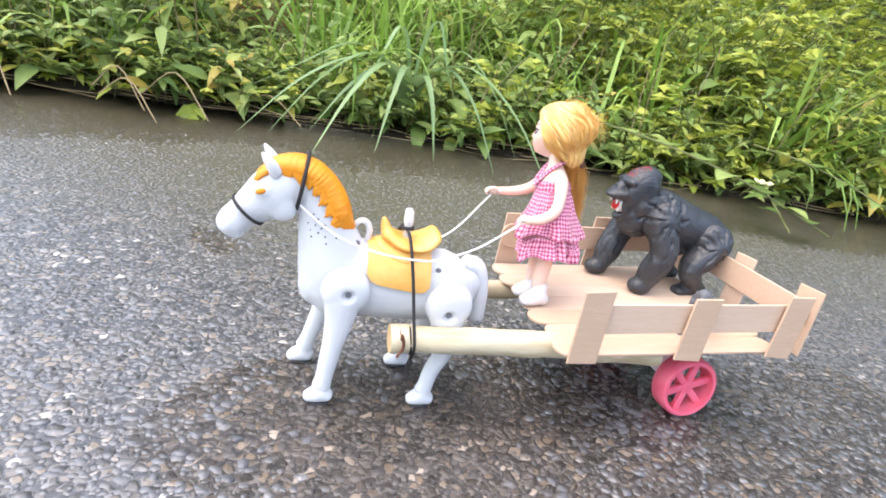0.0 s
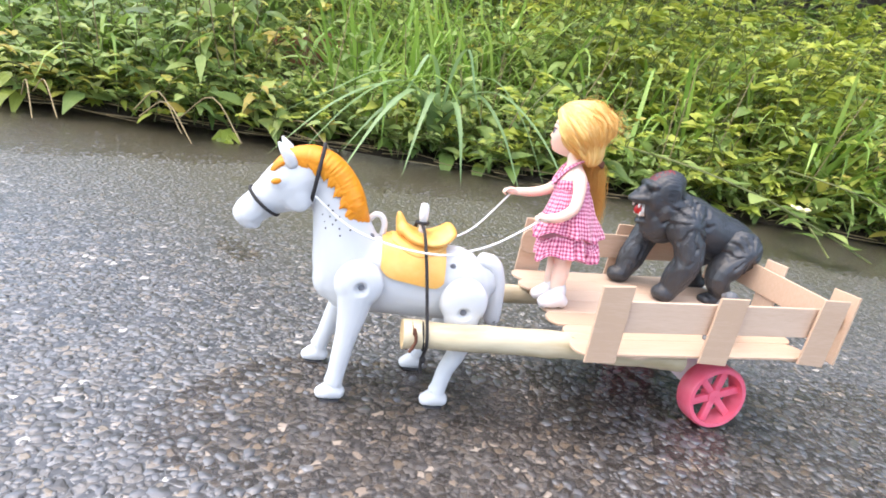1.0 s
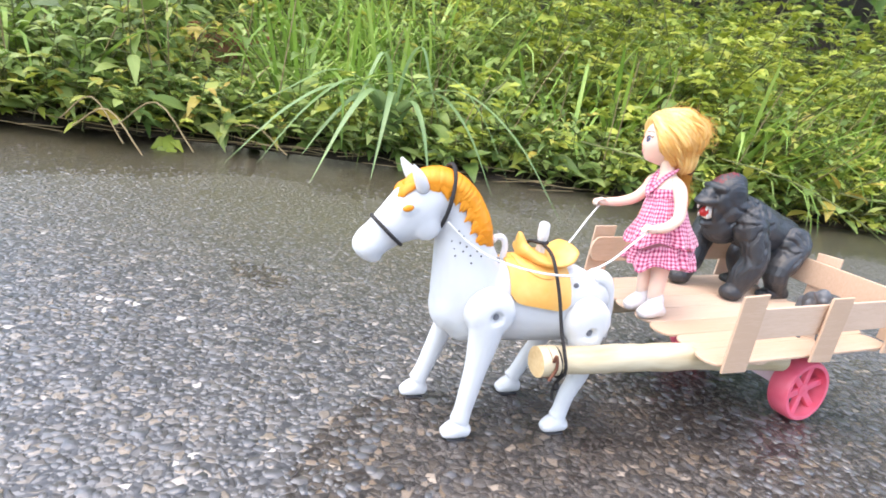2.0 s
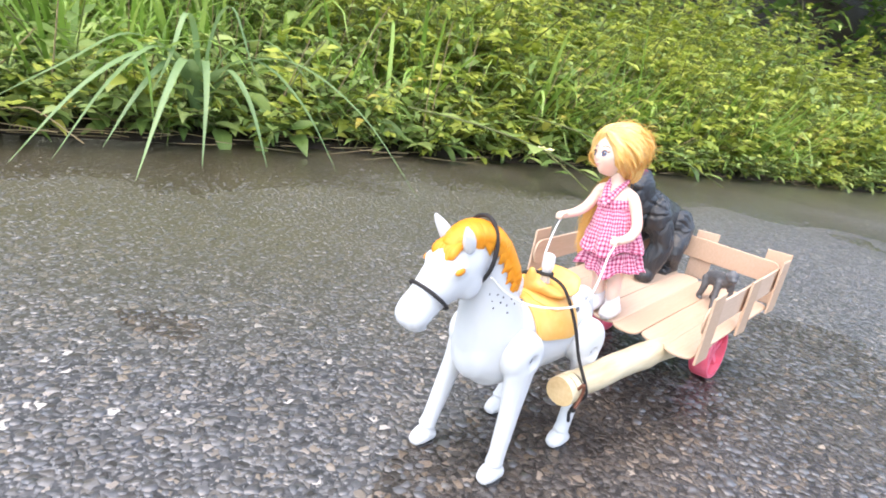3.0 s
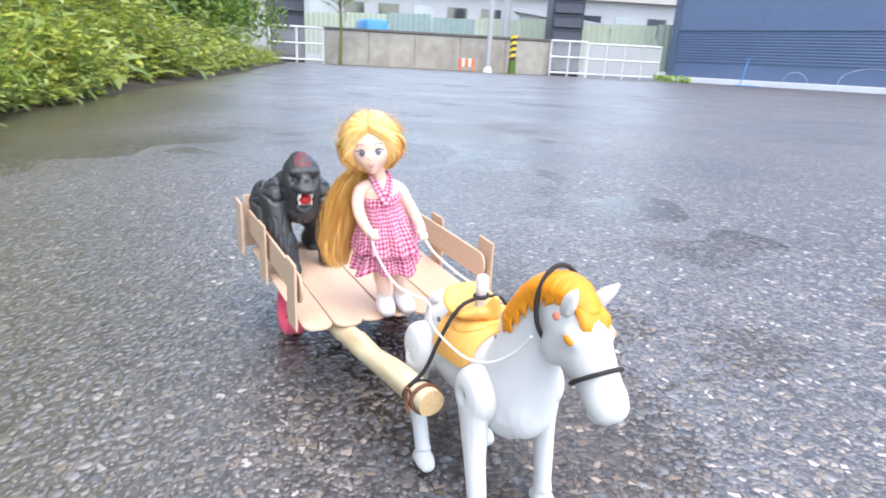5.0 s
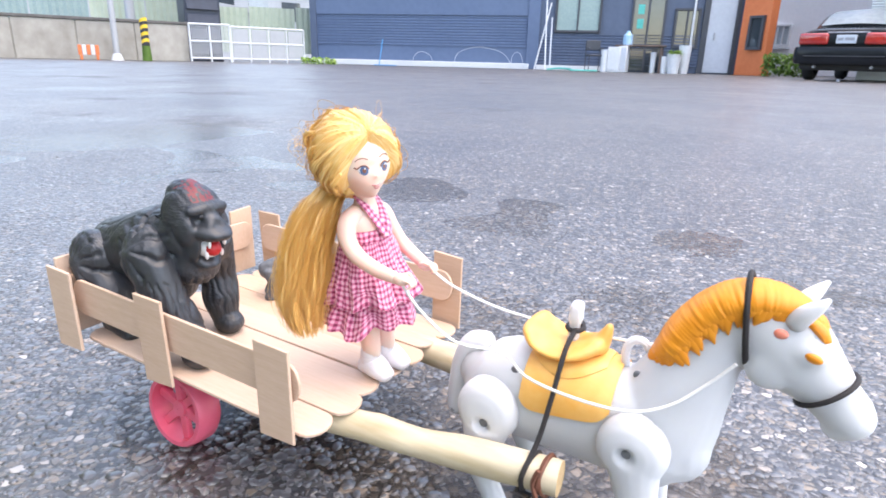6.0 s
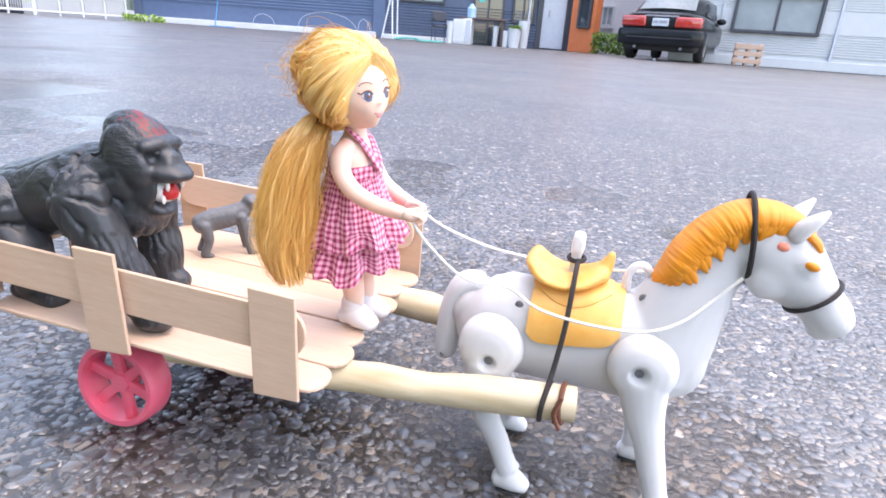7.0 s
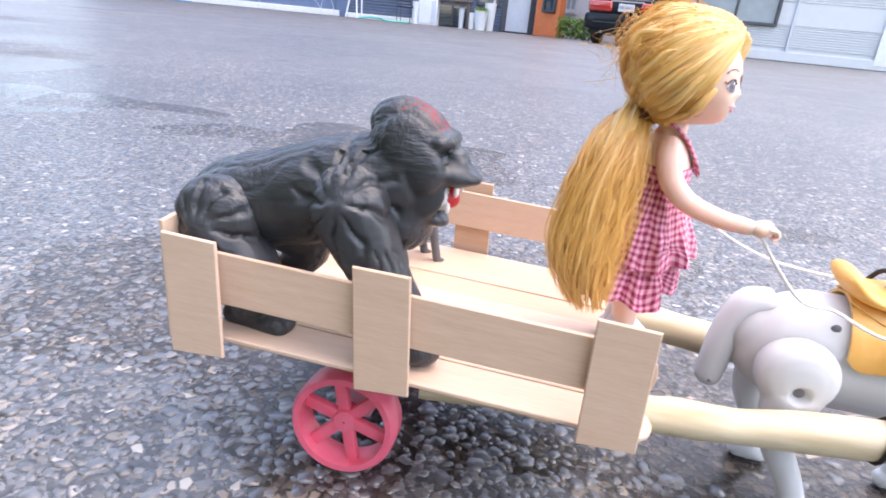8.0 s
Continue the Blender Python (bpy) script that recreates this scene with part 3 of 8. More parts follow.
bm = bmesh.new()
road_x = [-400, -100, -20, -4] + [-0.02 + 0.17 * k / 14 for k in range(15)] + [4, 20, 100, 400]
road_y = [-400, -40, -4, 0, 4, 40, 400]
sheet = [[bm.verts.new((x, y, ground_z(x))) for x in road_x] for y in road_y]
for la, lb in zip(sheet, sheet[1:]):
    for k in range(len(road_x) - 1):
        bm.faces.new((la[k], la[k + 1], lb[k + 1], lb[k]))
single("road", bm, ASPHALT, "wet dark asphalt yard with pale aggregate", "road", kind="structure")



def aggregate(x0, x1, y0, y1, pitch):
    """Stones standing proud of the binder: low domes of six sides, thinning out towards the rim."""
    r0 = np.random.default_rng(41)
    gx, gy = np.meshgrid(np.arange(x0, x1, pitch), np.arange(y0, y1, pitch * 0.9))
    gx[1::2] += pitch * 0.5
    px, py = gx.ravel() + r0.normal(0, pitch * 0.30, gx.size), gy.ravel() + r0.normal(0, pitch * 0.30, gx.size)
    rim = (np.minimum.reduce([px - x0, x1 - px, py - y0, y1 - py]) + np.array([0.16 * noise.noise((x * 3.0, y * 3.0, 8.0)) for x, y in zip(px, py)])) / 0.42
    keep = r0.random(px.size) < np.clip(rim, 0, 0.95)
    px, py = px[keep], py[keep]
    n = px.size
    r = pitch * np.clip(r0.lognormal(-0.74, 0.40, n), 0.18, 1.00)
    film = np.array([noise.noise((x * 2.3, y * 2.3, 5.0)) for x, y in zip(px, py)])
    h = r * (r0.uniform(0.035, 0.12, n) - 0.05 * np.clip(film * 2.4 + 0.1, 0, 1))
    ecc, turn = r0.uniform(0.62, 1.0, n), r0.uniform(0, math.pi, n)
    verts = np.zeros((n, 13, 3))
    for k in range(6):
        a = k * math.pi / 3
        for row, (f, z) in enumerate(((1.06, -0.0005), (0.80, 0.9))):
            wob = r0.uniform(0.62, 1.25, n)
            ux, uy = r * f * wob * math.cos(a), r * f * wob * ecc * math.sin(a)
            verts[:, row * 6 + k] = np.stack([px + ux * np.cos(turn) - uy * np.sin(turn), py + ux * np.sin(turn) + uy * np.cos(turn), (z if z < 0 else h * z * r0.uniform(0.75, 1.2, n)) + px * 0], 1)
    verts[:, 12] = np.stack([px, py, h], 1)
    verts[:, :, 2] += np.array([ground_z(x) for x in px])[:, None]
    one = []
    for k in range(6):
        j = (k + 1) % 6
        one += [(k, j, 6 + j), (k, 6 + j, 6 + k), (6 + k, 6 + j, 12)]
    tri = (np.array(one)[None] + (np.arange(n) * 13)[:, None, None]).reshape(-1)
    me = bpy.data.meshes.new("aggregate")
    me.vertices.add(n * 13)
    me.vertices.foreach_set("co", verts.reshape(-1))
    me.loops.add(tri.size)
    me.loops.foreach_set("vertex_index", tri)
    me.polygons.add(tri.size // 3)
    me.polygons.foreach_set("loop_start", np.arange(0, tri.size, 3))
    me.polygons.foreach_set("use_smooth", np.ones(tri.size // 3, dtype=bool))
    me.update(calc_edges=True)
    me.materials.append(STONE)
    return tagged(new("aggregate", me), "rain-wet pale and dark stones in the worn asphalt", "aggregate", kind="stuff")


aggregate(-1.12, 0.84, -0.86, 0.64, 0.0049)

# rain standing between the stones: a sheet that dips under them where the ground is higher, deeper along the verge;
# raised under the cart to paint its shade
FX, FY = np.linspace(-3.4, 1.4, 220), np.linspace(-1.05, 0.95, 110)
bm = bmesh.new()
lattice = []
for fy in FY:
    line = []
    for fx in FX:
        rim = min(fx - FX[0], FX[-1] - fx, FY[-1] - fy) / 0.35
        shore = min(1.0, max(0.0, (float(edge_y(fx)) + 0.46 - fy + 0.12 * noise.noise((fx * 3.0, fy * 3.0, 9.0))) / 0.34))
        # the exp() mound lifts tinted film under the cart, standing in for its shade
        lvl = -0.00030 + 0.0005 * max(-0.3, min(0.3, fy)) + 0.0010 * shore + 0.00046 * math.exp(-((fx - 0.02) / 0.24) ** 2 - ((fy - 0.07) / 0.17) ** 2) + 0.00055 * noise.noise((fx * 2.6, fy * 2.6, 5.0)) + 0.00034 * noise.noise((fx * 8.0, fy * 8.0, 2.0))
        behind = -0.72 - fx + 0.45 * noise.noise((fx * 1.7, fy * 1.7, 12.0)) + 0.15 * noise.noise((fx * 6.0, fy * 6.0, 3.0))
        if behind > 0:
            lvl = max(lvl, -0.0006 + 0.0010 * min(1.0, behind / 0.5))
        line.append(bm.verts.new((fx, fy, ground_z(fx) + (lvl if rim > 1 or fx < -1.0 else lvl * rim - 0.0012 * (1 - rim)))))
    lattice.append(line)
for la, lb in zip(lattice, lattice[1:]):
    for k in range(len(FX) - 1):
        bm.faces.new((la[k], la[k + 1], lb[k + 1], lb[k]))
rain_film = single("rain_film", bm, RAIN_FILM, "thin clear film of rain water standing on the asphalt", "water", kind="structure")
rain_film.visible_shadow = False

bm = bmesh.new()
xs = np.concatenate([np.linspace(-40, -4, 30), np.linspace(-3.9, 2.5, 110), np.linspace(2.7, 40, 20)])
rows = []
for off, z in ((0.0, 0.0005), (-0.03, 0.010), (-0.10, 0.022), (-0.3, 0.04), (-0.8, 0.09), (-2.0, 0.30), (-3.4, 0.9), (-4.8, 2.3), (-8.0, 3.0), (-40.0, 3.2)):
    rows.append([bm.verts.new((x, edge_y(x) + off + 0.018 * noise.noise((x * 5, off, 0)) + 0.01 * noise.noise((x * 23, off, 4)), z * (rise(x) if off < -0.9 else 1.0) * (1 + 0.4 * noise.noise((x * 4, off * 3, 7))) if z > 0.001 else z)) for x in xs])
for a, b in zip(rows, rows[1:]):
    for i in range(len(xs) - 1):
        bm.faces.new((a[i], b[i], b[i + 1], a[i + 1]))
bmesh.ops.recalc_face_normals(bm, faces=bm.faces)
single("verge_ground", bm, SOIL, "dark damp soil bank beside the asphalt", "soil", kind="structure")


# ---- vegetation ----
LEAF_S = np.array([0.0, 0.12, 0.32, 0.58, 0.82, 1.0])
LEAF_W = np.array([0.05, 0.62, 1.0, 0.78, 0.36, 0.02])


def leaves_mesh(name, O, F, U, L, W, D, mat, label, category, fold=0.25, stations=(LEAF_S, LEAF_W)):
    """All leaves of one kind: root points O, directions F, upper sides U, lengths L, half widths W, droop D."""
    O, F, U = (np.asarray(a, float) for a in (O, F, U))
    L, W, D = (np.asarray(a, float)[:, None] for a in (L, W, D))
    F /= np.linalg.norm(F, axis=1)[:, None] + 1e-9
    R = np.cross(F, U)
    R /= np.linalg.norm(R, axis=1)[:, None] + 1e-9
    U = np.cross(R, F)
    S, P = stations
    k, n = len(S), len(O)
    V = np.zeros((n, k, 3, 3))
    for i, (s, w) in enumerate(zip(S, P)):
        mid = O + F * L * (s - 0.25 * np.minimum(D, 1.5) * s ** 3) - np.array([0, 0, 1.0]) * (L * D * s * s * 0.6)
        for j, sd in enumerate((-1, 0, 1)):
            V[:, i, j] = mid + R * W * w * sd + U * W * w * abs(sd) * fold
    quads = []
    for i in range(k - 1):
        for j in range(2):
            a = i * 3 + j
            quads.append((a, a + 1, a + 4, a + 3))
    quads = np.array(quads)
    faces = (quads[None] + (np.arange(n) * k * 3)[:, None, None]).reshape(-1, 4)
    me = bpy.data.meshes.new(name)
    vs = V.reshape(-1, 3)
    me.vertices.add(len(vs))
    me.vertices.foreach_set("co", vs.ravel())
    me.loops.add(faces.size)
    me.loops.foreach_set("vertex_index", faces.ravel().astype(np.int32))
    me.polygons.add(len(faces))
    me.polygons.foreach_set("loop_start", np.arange(len(faces), dtype=np.int32) * 4)
    me.polygons.foreach_set("use_smooth", np.ones(len(faces), bool))
    st = np.tile(np.stack([np.tile((0.0, 0.5, 1.0), k), np.repeat(S, 3)], 1), (n, 1))
    me.uv_layers.new(name="UVMap").data.foreach_set("uv", st[faces.ravel()].ravel())
    me.update(calc_edges=True)
    me.materials.append(mat)
    return tagged(new(name, me), label, category, kind="stuff")


def stems_mesh(name, segs, mat, label, category):
    """Thin three-sided stems: rows of start, end, start radius, end radius."""
    A = np.array([s[0] for s in segs]); B = np.array([s[1] for s in segs])
    ra = np.array([s[2] for s in segs])[:, None]; rb = np.array([s[3] for s in segs])[:, None]
    d = B - A
    d /= np.linalg.norm(d, axis=1)[:, None] + 1e-9
    ref = np.where(np.abs(d[:, 2:3]) > 0.8, np.array([[1.0, 0, 0]]), np.array([[0, 0, 1.0]]))
    s = np.cross(d, ref); s /= np.linalg.norm(s, axis=1)[:, None]
    t = np.cross(d, s)
    ring = []
    for base, r in ((A, ra), (B, rb)):
        for k in range(3):
            a = 2 * math.pi * k / 3
            ring.append(base + r * (s * math.cos(a) + t * math.sin(a)))
    V = np.stack(ring, 1).reshape(-1, 3)
    q = np.array([(k, (k + 1) % 3, 3 + (k + 1) % 3, 3 + k) for k in range(3)])
    faces = (q[None] + (np.arange(len(A)) * 6)[:, None, None]).reshape(-1, 4)
    me = bpy.data.meshes.new(name)
    me.vertices.add(len(V)); me.vertices.foreach_set("co", V.ravel())
    me.loops.add(faces.size); me.loops.foreach_set("vertex_index", faces.ravel().astype(np.int32))
    me.polygons.add(len(faces)); me.polygons.foreach_set("loop_start", np.arange(len(faces), dtype=np.int32) * 4)
    me.update(calc_edges=True)
    me.materials.append(mat)
    return tagged(new(name, me), label, category, kind="stuff")


rng = np.random.default_rng(11)


class Leaves:
    def __init__(self):
        self.O, self.F, self.U, self.L, self.W, self.D = [], [], [], [], [], []

    def put(self, o, f, u, l, w, d):
        self.O.append(o), self.F.append(f), self.U.append(u), self.L.append(l), self.W.append(w), self.D.append(d)

    def arrays(self):
        return self.O, self.F, self.U, self.L, self.W, self.D


def bank_z(off):
    return float(np.interp(off, [0, 0.1, 0.3, 0.8, 2.0, 3.4, 4.8], [0, 0.02, 0.04, 0.09, 0.30, 0.9, 2.3]))


def stem_curve(x, y, z, h, lean, k=7):
    """Points up a stem that bends over towards lean."""
    lx, ly = lean
    return [np.array((x + lx * h * (i / k) ** 1.7, y + ly * h * (i / k) ** 1.7, z + h * (i / k) * (1 - 0.18 * (abs(lx) + abs(ly)) * i / k))) for i in range(k + 1)]


broad, fine, grass, far_leaf, yellowing = Leaves(), Leaves(), Leaves(), Leaves(), Leaves()
stalks = []
stems = []


def broad_plant(x, y, z, h, lean, size=1.0, into=None):
    """A weed with stalked lance-shaped leaves in turned pairs, largest below the middle, tilted to the light."""
    pts = stem_curve(x, y, z, h, lean)
    nodes = max(3, int(h / (0.036 * size)))
    c = spline(pts, 3)
    az = rng.uniform(0, math.pi)
    for a, b in zip(c[:-1:3], c[3::3]):
        stems.append((a, b, 0.0016 * size, 0.0012 * size))
    for i in range(1, nodes + 1):
        t = i / nodes
        o = c[int(t * (len(c) - 1))]
        l = size * (0.036 + 0.050 * math.sin(math.pi * min(1, 0.25 + t * 0.72))) * rng.uniform(0.75, 1.2)
        for s in (0, 1):
            a = az + i * 1.45 + s * math.pi + rng.normal(0, 0.3)
            el = rng.normal(0.30 - 0.2 * (1 - t), 0.25)
            f = np.array((math.cos(a) * math.cos(el), math.sin(a) * math.cos(el), math.sin(el)))
            u = np.array((rng.normal(0, 0.22), 0.25 + rng.normal(0, 0.22), 1.0))
            (into or broad).put(o + f * 0.014 * size, f, u, l, l * rng.uniform(0.13, 0.22), rng.uniform(0.15, 0.95))
            stems.append((o, o + f * 0.016 * size, 0.0009, 0.0007))
    for s in range(4):
        a = rng.uniform(0, 6.28)
        f = np.array((math.cos(a) * 0.7, math.sin(a) * 0.7, 0.7))
        (into or broad).put(c[-1], f, np.array((-f[0], -f[1], 0.6)), size * rng.uniform(0.022, 0.042), 0.007 * size, 0.4)


def fine_plant(x, y, z, h, lean, size=1.0):
    """A mugwort-like weed: close, deeply cut leaves all up the stem."""
    nodes = max(4, int(h / (0.021 * size)))
    c = spline(stem_curve(x, y, z, h, lean), 3)
    az = rng.uniform(0, 6.28)
    for a, b in zip(c[:-1:3], c[3::3]):
        stems.append((a, b, 0.0015 * size, 0.0010 * size))
    for i in range(1, nodes + 1):
        t = i / nodes
        o = c[int(t * (len(c) - 1))]
        a = az + i * 2.4 + rng.normal(0, 0.3)
        el = rng.normal(0.35, 0.28)
        f = np.array((math.cos(a) * math.cos(el), math.sin(a) * math.cos(el), math.sin(el)))
        side = np.array((-math.sin(a), math.cos(a), 0.0))
        l = size * rng.uniform(0.058, 0.100) * (1.08 - 0.5 * t)
        u = np.array((rng.normal(0, 0.25), 0.2 + rng.normal(0, 0.25), 1.0))
        droop = rng.uniform(0.15, 0.8)
        for q, spread in ((0.34, 0.85), (0.62, 0.65)):
            for sd in (-1, 1):
                root = o + f * l * q - np.array((0, 0, droop * l * q * q * 0.5))
                fine.put(root, f * (1 - spread * 0.5) + side * sd * spread, u, l * rng.uniform(0.42, 0.6) * (1.2 - q * 0.5), l * 0.135, droop)
        fine.put(o + f * l * 0.18, f, u, l * 0.92, l * 0.165, droop)


def grass_clump(x, y, z, h, blades=10, toward=None):
    if abs(x - 0.32) < 0.10:
        return
    for _ in range(blades):
        a = rng.uniform(0, 6.28) if toward is None else rng.normal(toward, 0.6)
        el = rng.uniform(0.75, 1.35)
        f = np.array((math.cos(a) * math.cos(el), math.sin(a) * math.cos(el), math.sin(el)))
        u = np.array((-math.cos(a), -math.sin(a), 0.4))
        l = h * rng.uniform(0.7, 1.3)
        grass.put(np.array((x + rng.normal(0, 0.012), y + rng.normal(0, 0.012), z)), f, u, l, rng.uniform(0.0022, 0.0055), rng.uniform(0.3, 1.1))


def kind_at(x):
    """Broad weeds dominate towards positive x, feathery ones further along."""
    return rng.random() < 0.34 + 0.66 / (1 + math.exp((x + 0.45 + 0.8 * noise.noise((x * 1.7, 4.0, 0.0))) * -3))


# front rows, nearest to the asphalt
for _ in range(1650):
    x = rng.uniform(-2.6, 1.9)
    off = abs(rng.normal(0, 0.42)) + 0.015
    if off > 1.3:
        continue
    y, z = edge_y(x) - off, bank_z(off)
    h = rng.uniform(0.06, 0.16) + 0.32 * min(off, 1.0) + (0.05 if rng.random() < 0.2 else 0)
    h *= 0.95 + 0.75 * noise.noise((x * 2.6, off * 3.0, 1.5))
    if abs(x - 0.32) < 0.11 and off < 0.62:
        h = min(h, 0.07)
    lean = (rng.normal(0, 0.25), rng.uniform(0.0, 0.7) if off < 0.25 else rng.normal(0.15, 0.25))
    if kind_at(x):
        broad_plant(x, y, z, h, lean, rng.uniform(0.50, 1.0))
    else:
        fine_plant(x, y, z, h * 1.1, lean, rng.uniform(0.95, 1.5))
for _ in range(260):
    x = rng.uniform(-2.6, 1.9)
    off = rng.uniform(0.1, 1.2)
    grass_clump(x, edge_y(x) - off, bank_z(off), rng.uniform(0.2, 0.5), 9)
for _ in range(90):
    x, off = rng.uniform(-2.6, -0.5), rng.uniform(0.08, 0.8)
    grass_clump(x, edge_y(x) - off, bank_z(off), rng.uniform(0.25, 0.5), 12, 1.57)
for _ in range(60):
    x, off = rng.normal(0.0, 0.16), rng.uniform(0.25, 0.7)
    grass_clump(x, edge_y(x) - off, bank_z(off), rng.uniform(0.35, 0.6), 9)
# low leaves that hide the foot of the bank and hang over the road edge
for _ in range(620):
    x, off = rng.uniform(-2.4, 1.8), rng.uniform(-0.01, 0.14)
    lean = (rng.normal(0, 0.5), rng.uniform(0.3, 1.3))
    (broad_plant if rng.random() < 0.7 else fine_plant)(x, edge_y(x) - off, 0.004 + bank_z(max(off, 0)), rng.uniform(0.035, 0.10), lean, rng.uniform(0.45, 0.85))
for _ in range(26):
    x, off = rng.normal(0.62, 0.14), rng.uniform(-0.05, 0.12)
    broad_plant(x, edge_y(x) - off, 0.004 + bank_z(max(off, 0)), rng.uniform(0.04, 0.14), (rng.normal(0, 0.5), rng.uniform(0.2, 1.2)), rng.uniform(0.4, 0.65), yellowing)
for _ in range(120):
    x, off = rng.uniform(-2.4, 0.6), rng.uniform(0.0, 0.55)
    if noise.noise((x * 2.4, off * 2.0, 15.0)) > -0.08:
        broad_plant(x, edge_y(x) - off, 0.004 + bank_z(off), rng.uniform(0.07, 0.20) + 0.25 * off, (rng.normal(0, 0.4), rng.uniform(0.1, 0.8)), rng.uniform(0.45, 0.85), yellowing)
# bare brown stalks standing among the leaves
for _ in range(150):
    x, off = rng.uniform(-2.2, 1.2), rng.uniform(0.02, 0.45)
    p = np.array((x, edge_y(x) - off, bank_z(off)))
    q = p + np.array((rng.normal(0, 0.05), rng.normal(0.05, 0.05), rng.uniform(0.08, 0.26)))
    stalks.append((p, q, 0.0016, 0.0009))
# rows behind, larger and coarser
for _ in range(950):
    x = rng.uniform(-5.0, 3.0)
    off = rng.uniform(1.0, 2.6)
    (broad_plant if rng.random() < 0.35 else fine_plant)(x, edge_y(x) - off, bank_z(off) * rise(x), rng.uniform(0.3, 0.75) * (0.45 + 0.55 * rise(x)) * (0.9 + 0.9 * noise.noise((x * 1.5, off * 1.2, 6.0))), (rng.normal(0, 0.3), rng.normal(0.1, 0.3)), rng.uniform(1.0, 1.5))
# the verge ahead of the horse
for _ in range(420):
    x, off = rng.uniform(1.7, 5.5), abs(rng.normal(0, 0.8)) + 0.02
    (broad_plant if rng.random() < 0.6 else fine_plant)(x, edge_y(x) - off, bank_z(off) * (rise(x) if off > 0.9 else 1.0), rng.uniform(0.08, 0.2) + 0.12 * min(off, 1.5), (rng.normal(0, 0.3), rng.normal(0.15, 0.3)), rng.uniform(0.8, 1.5))
# verge further along
for _ in range(900):
    x = -2.4 - 11.5 * rng.random() ** 1.3
    off = abs(rng.normal(0, 0.7)) + 0.05
    sz = rng.uniform(1.1, 1.8)
    h = rng.uniform(0.15, 0.35) + 0.25 * off
    h *= 0.95 + 0.8 * noise.noise((x * 1.1, off * 1.5, 2.0))
    if x < -8:
        h *= 0.7
    (broad_plant if rng.random() < 0.4 else fine_plant)(x, edge_y(x) - off, bank_z(off), h, (rng.normal(0, 0.3), rng.normal(0.2, 0.3)), sz)

# long soft grass behind the cart
for _ in range(46):
    x = rng.uniform(-1.9, -0.75)
    off = rng.uniform(0.02, 0.30)
    grass_clump(x, edge_y(x) - off, bank_z(off), rng.uniform(0.18, 0.34), 9)

leaves_mesh("broad_weeds", *broad.arrays(), LEAF_BROAD, "dense rain-wet broad-leaved green weeds on the bank", "weeds", 0.25, (LEAF_S[[0, 1, 2, 3, 5]], LEAF_W[[0, 1, 2, 3, 5]]))
leaves_mesh("yellowing_weeds", *yellowing.arrays(), YELLOWING, "yellow and rust-coloured weeds on the road edge", "weeds")
leaves_mesh("feathery_weeds", *fine.arrays(), LEAF_FINE, "feathery yellow-green mugwort-like weeds on the bank", "weeds", 0.15, (LEAF_S[[0, 2, 5]], LEAF_W[[0, 2, 5]]))
GS = np.linspace(0, 1, 7)
leaves_mesh("grass", *grass.arrays(), GRASS, "long thin bright green grass blades among weeds", "grass", 0.2, (GS, np.array([0.7, 1.0, 1.0, 0.9, 0.7, 0.42, 0.03])))
stems_mesh("weed_stems", stems, STEM, "thin brownish green weed stems", "stems")

# tall dark shrubs behind the bank
for _ in range(42000):
    x = rng.uniform(-14, 5)
    off = rng.uniform(2.2 if x > -6 else 0.7, 4.6)
    top = float(np.interp(x, (-14, -10, -6, -2.5, 0.0, 1.3, 2.4, 5), (2.2, 3.2, 5.5, 5.2, 3.0, 1.0, 0.5, 0.4))) * (1 + 0.3 * noise.noise((x * 0.7, 3, 1)))
    o = np.array((x, edge_y(x) - off, bank_z(off) * rise(x) + top * rng.random() ** 0.7))
    a, el = rng.uniform(0, 6.28), rng.normal(0.1, 0.5)
    far_leaf.put(o, np.array((math.cos(a), math.sin(a), math.sin(el))), np.array((rng.normal(0, .4), rng.normal(0.3, .4), 1.0)), rng.uniform(0.11, 0.24), rng.uniform(0.034, 0.066), rng.uniform(0.1, 0.8))
leaves_mesh("far_shrubs", *far_leaf.arrays(), FAR_LEAF, "dark green shrubs rising behind the weedy bank", "shrubs", 0.25, (LEAF_S[[0, 2, 5]], LEAF_W[[0, 2, 5]]))

# litter of dead stems along the edge
segs = []
for _ in range(190):
    x = rng.uniform(-2.2, 1.8)
    p = np.array((x, edge_y(x) + rng.normal(0.0, 0.03), 0.004 + abs(rng.normal(0, 0.008))))
    a = rng.normal(0.0, 0.5) + (math.pi if rng.random() < 0.5 else 0)
    l = rng.uniform(0.03, 0.16)
    segs.append((p, p + np.array((math.cos(a) * l, math.sin(a) * l * 0.5, rng.normal(0, 0.006))), 0.0010, 0.0006))
stems_mesh("dead_stems", segs + stalks, STRAW, "dry brown stems and straw lying along the road edge", "litter")


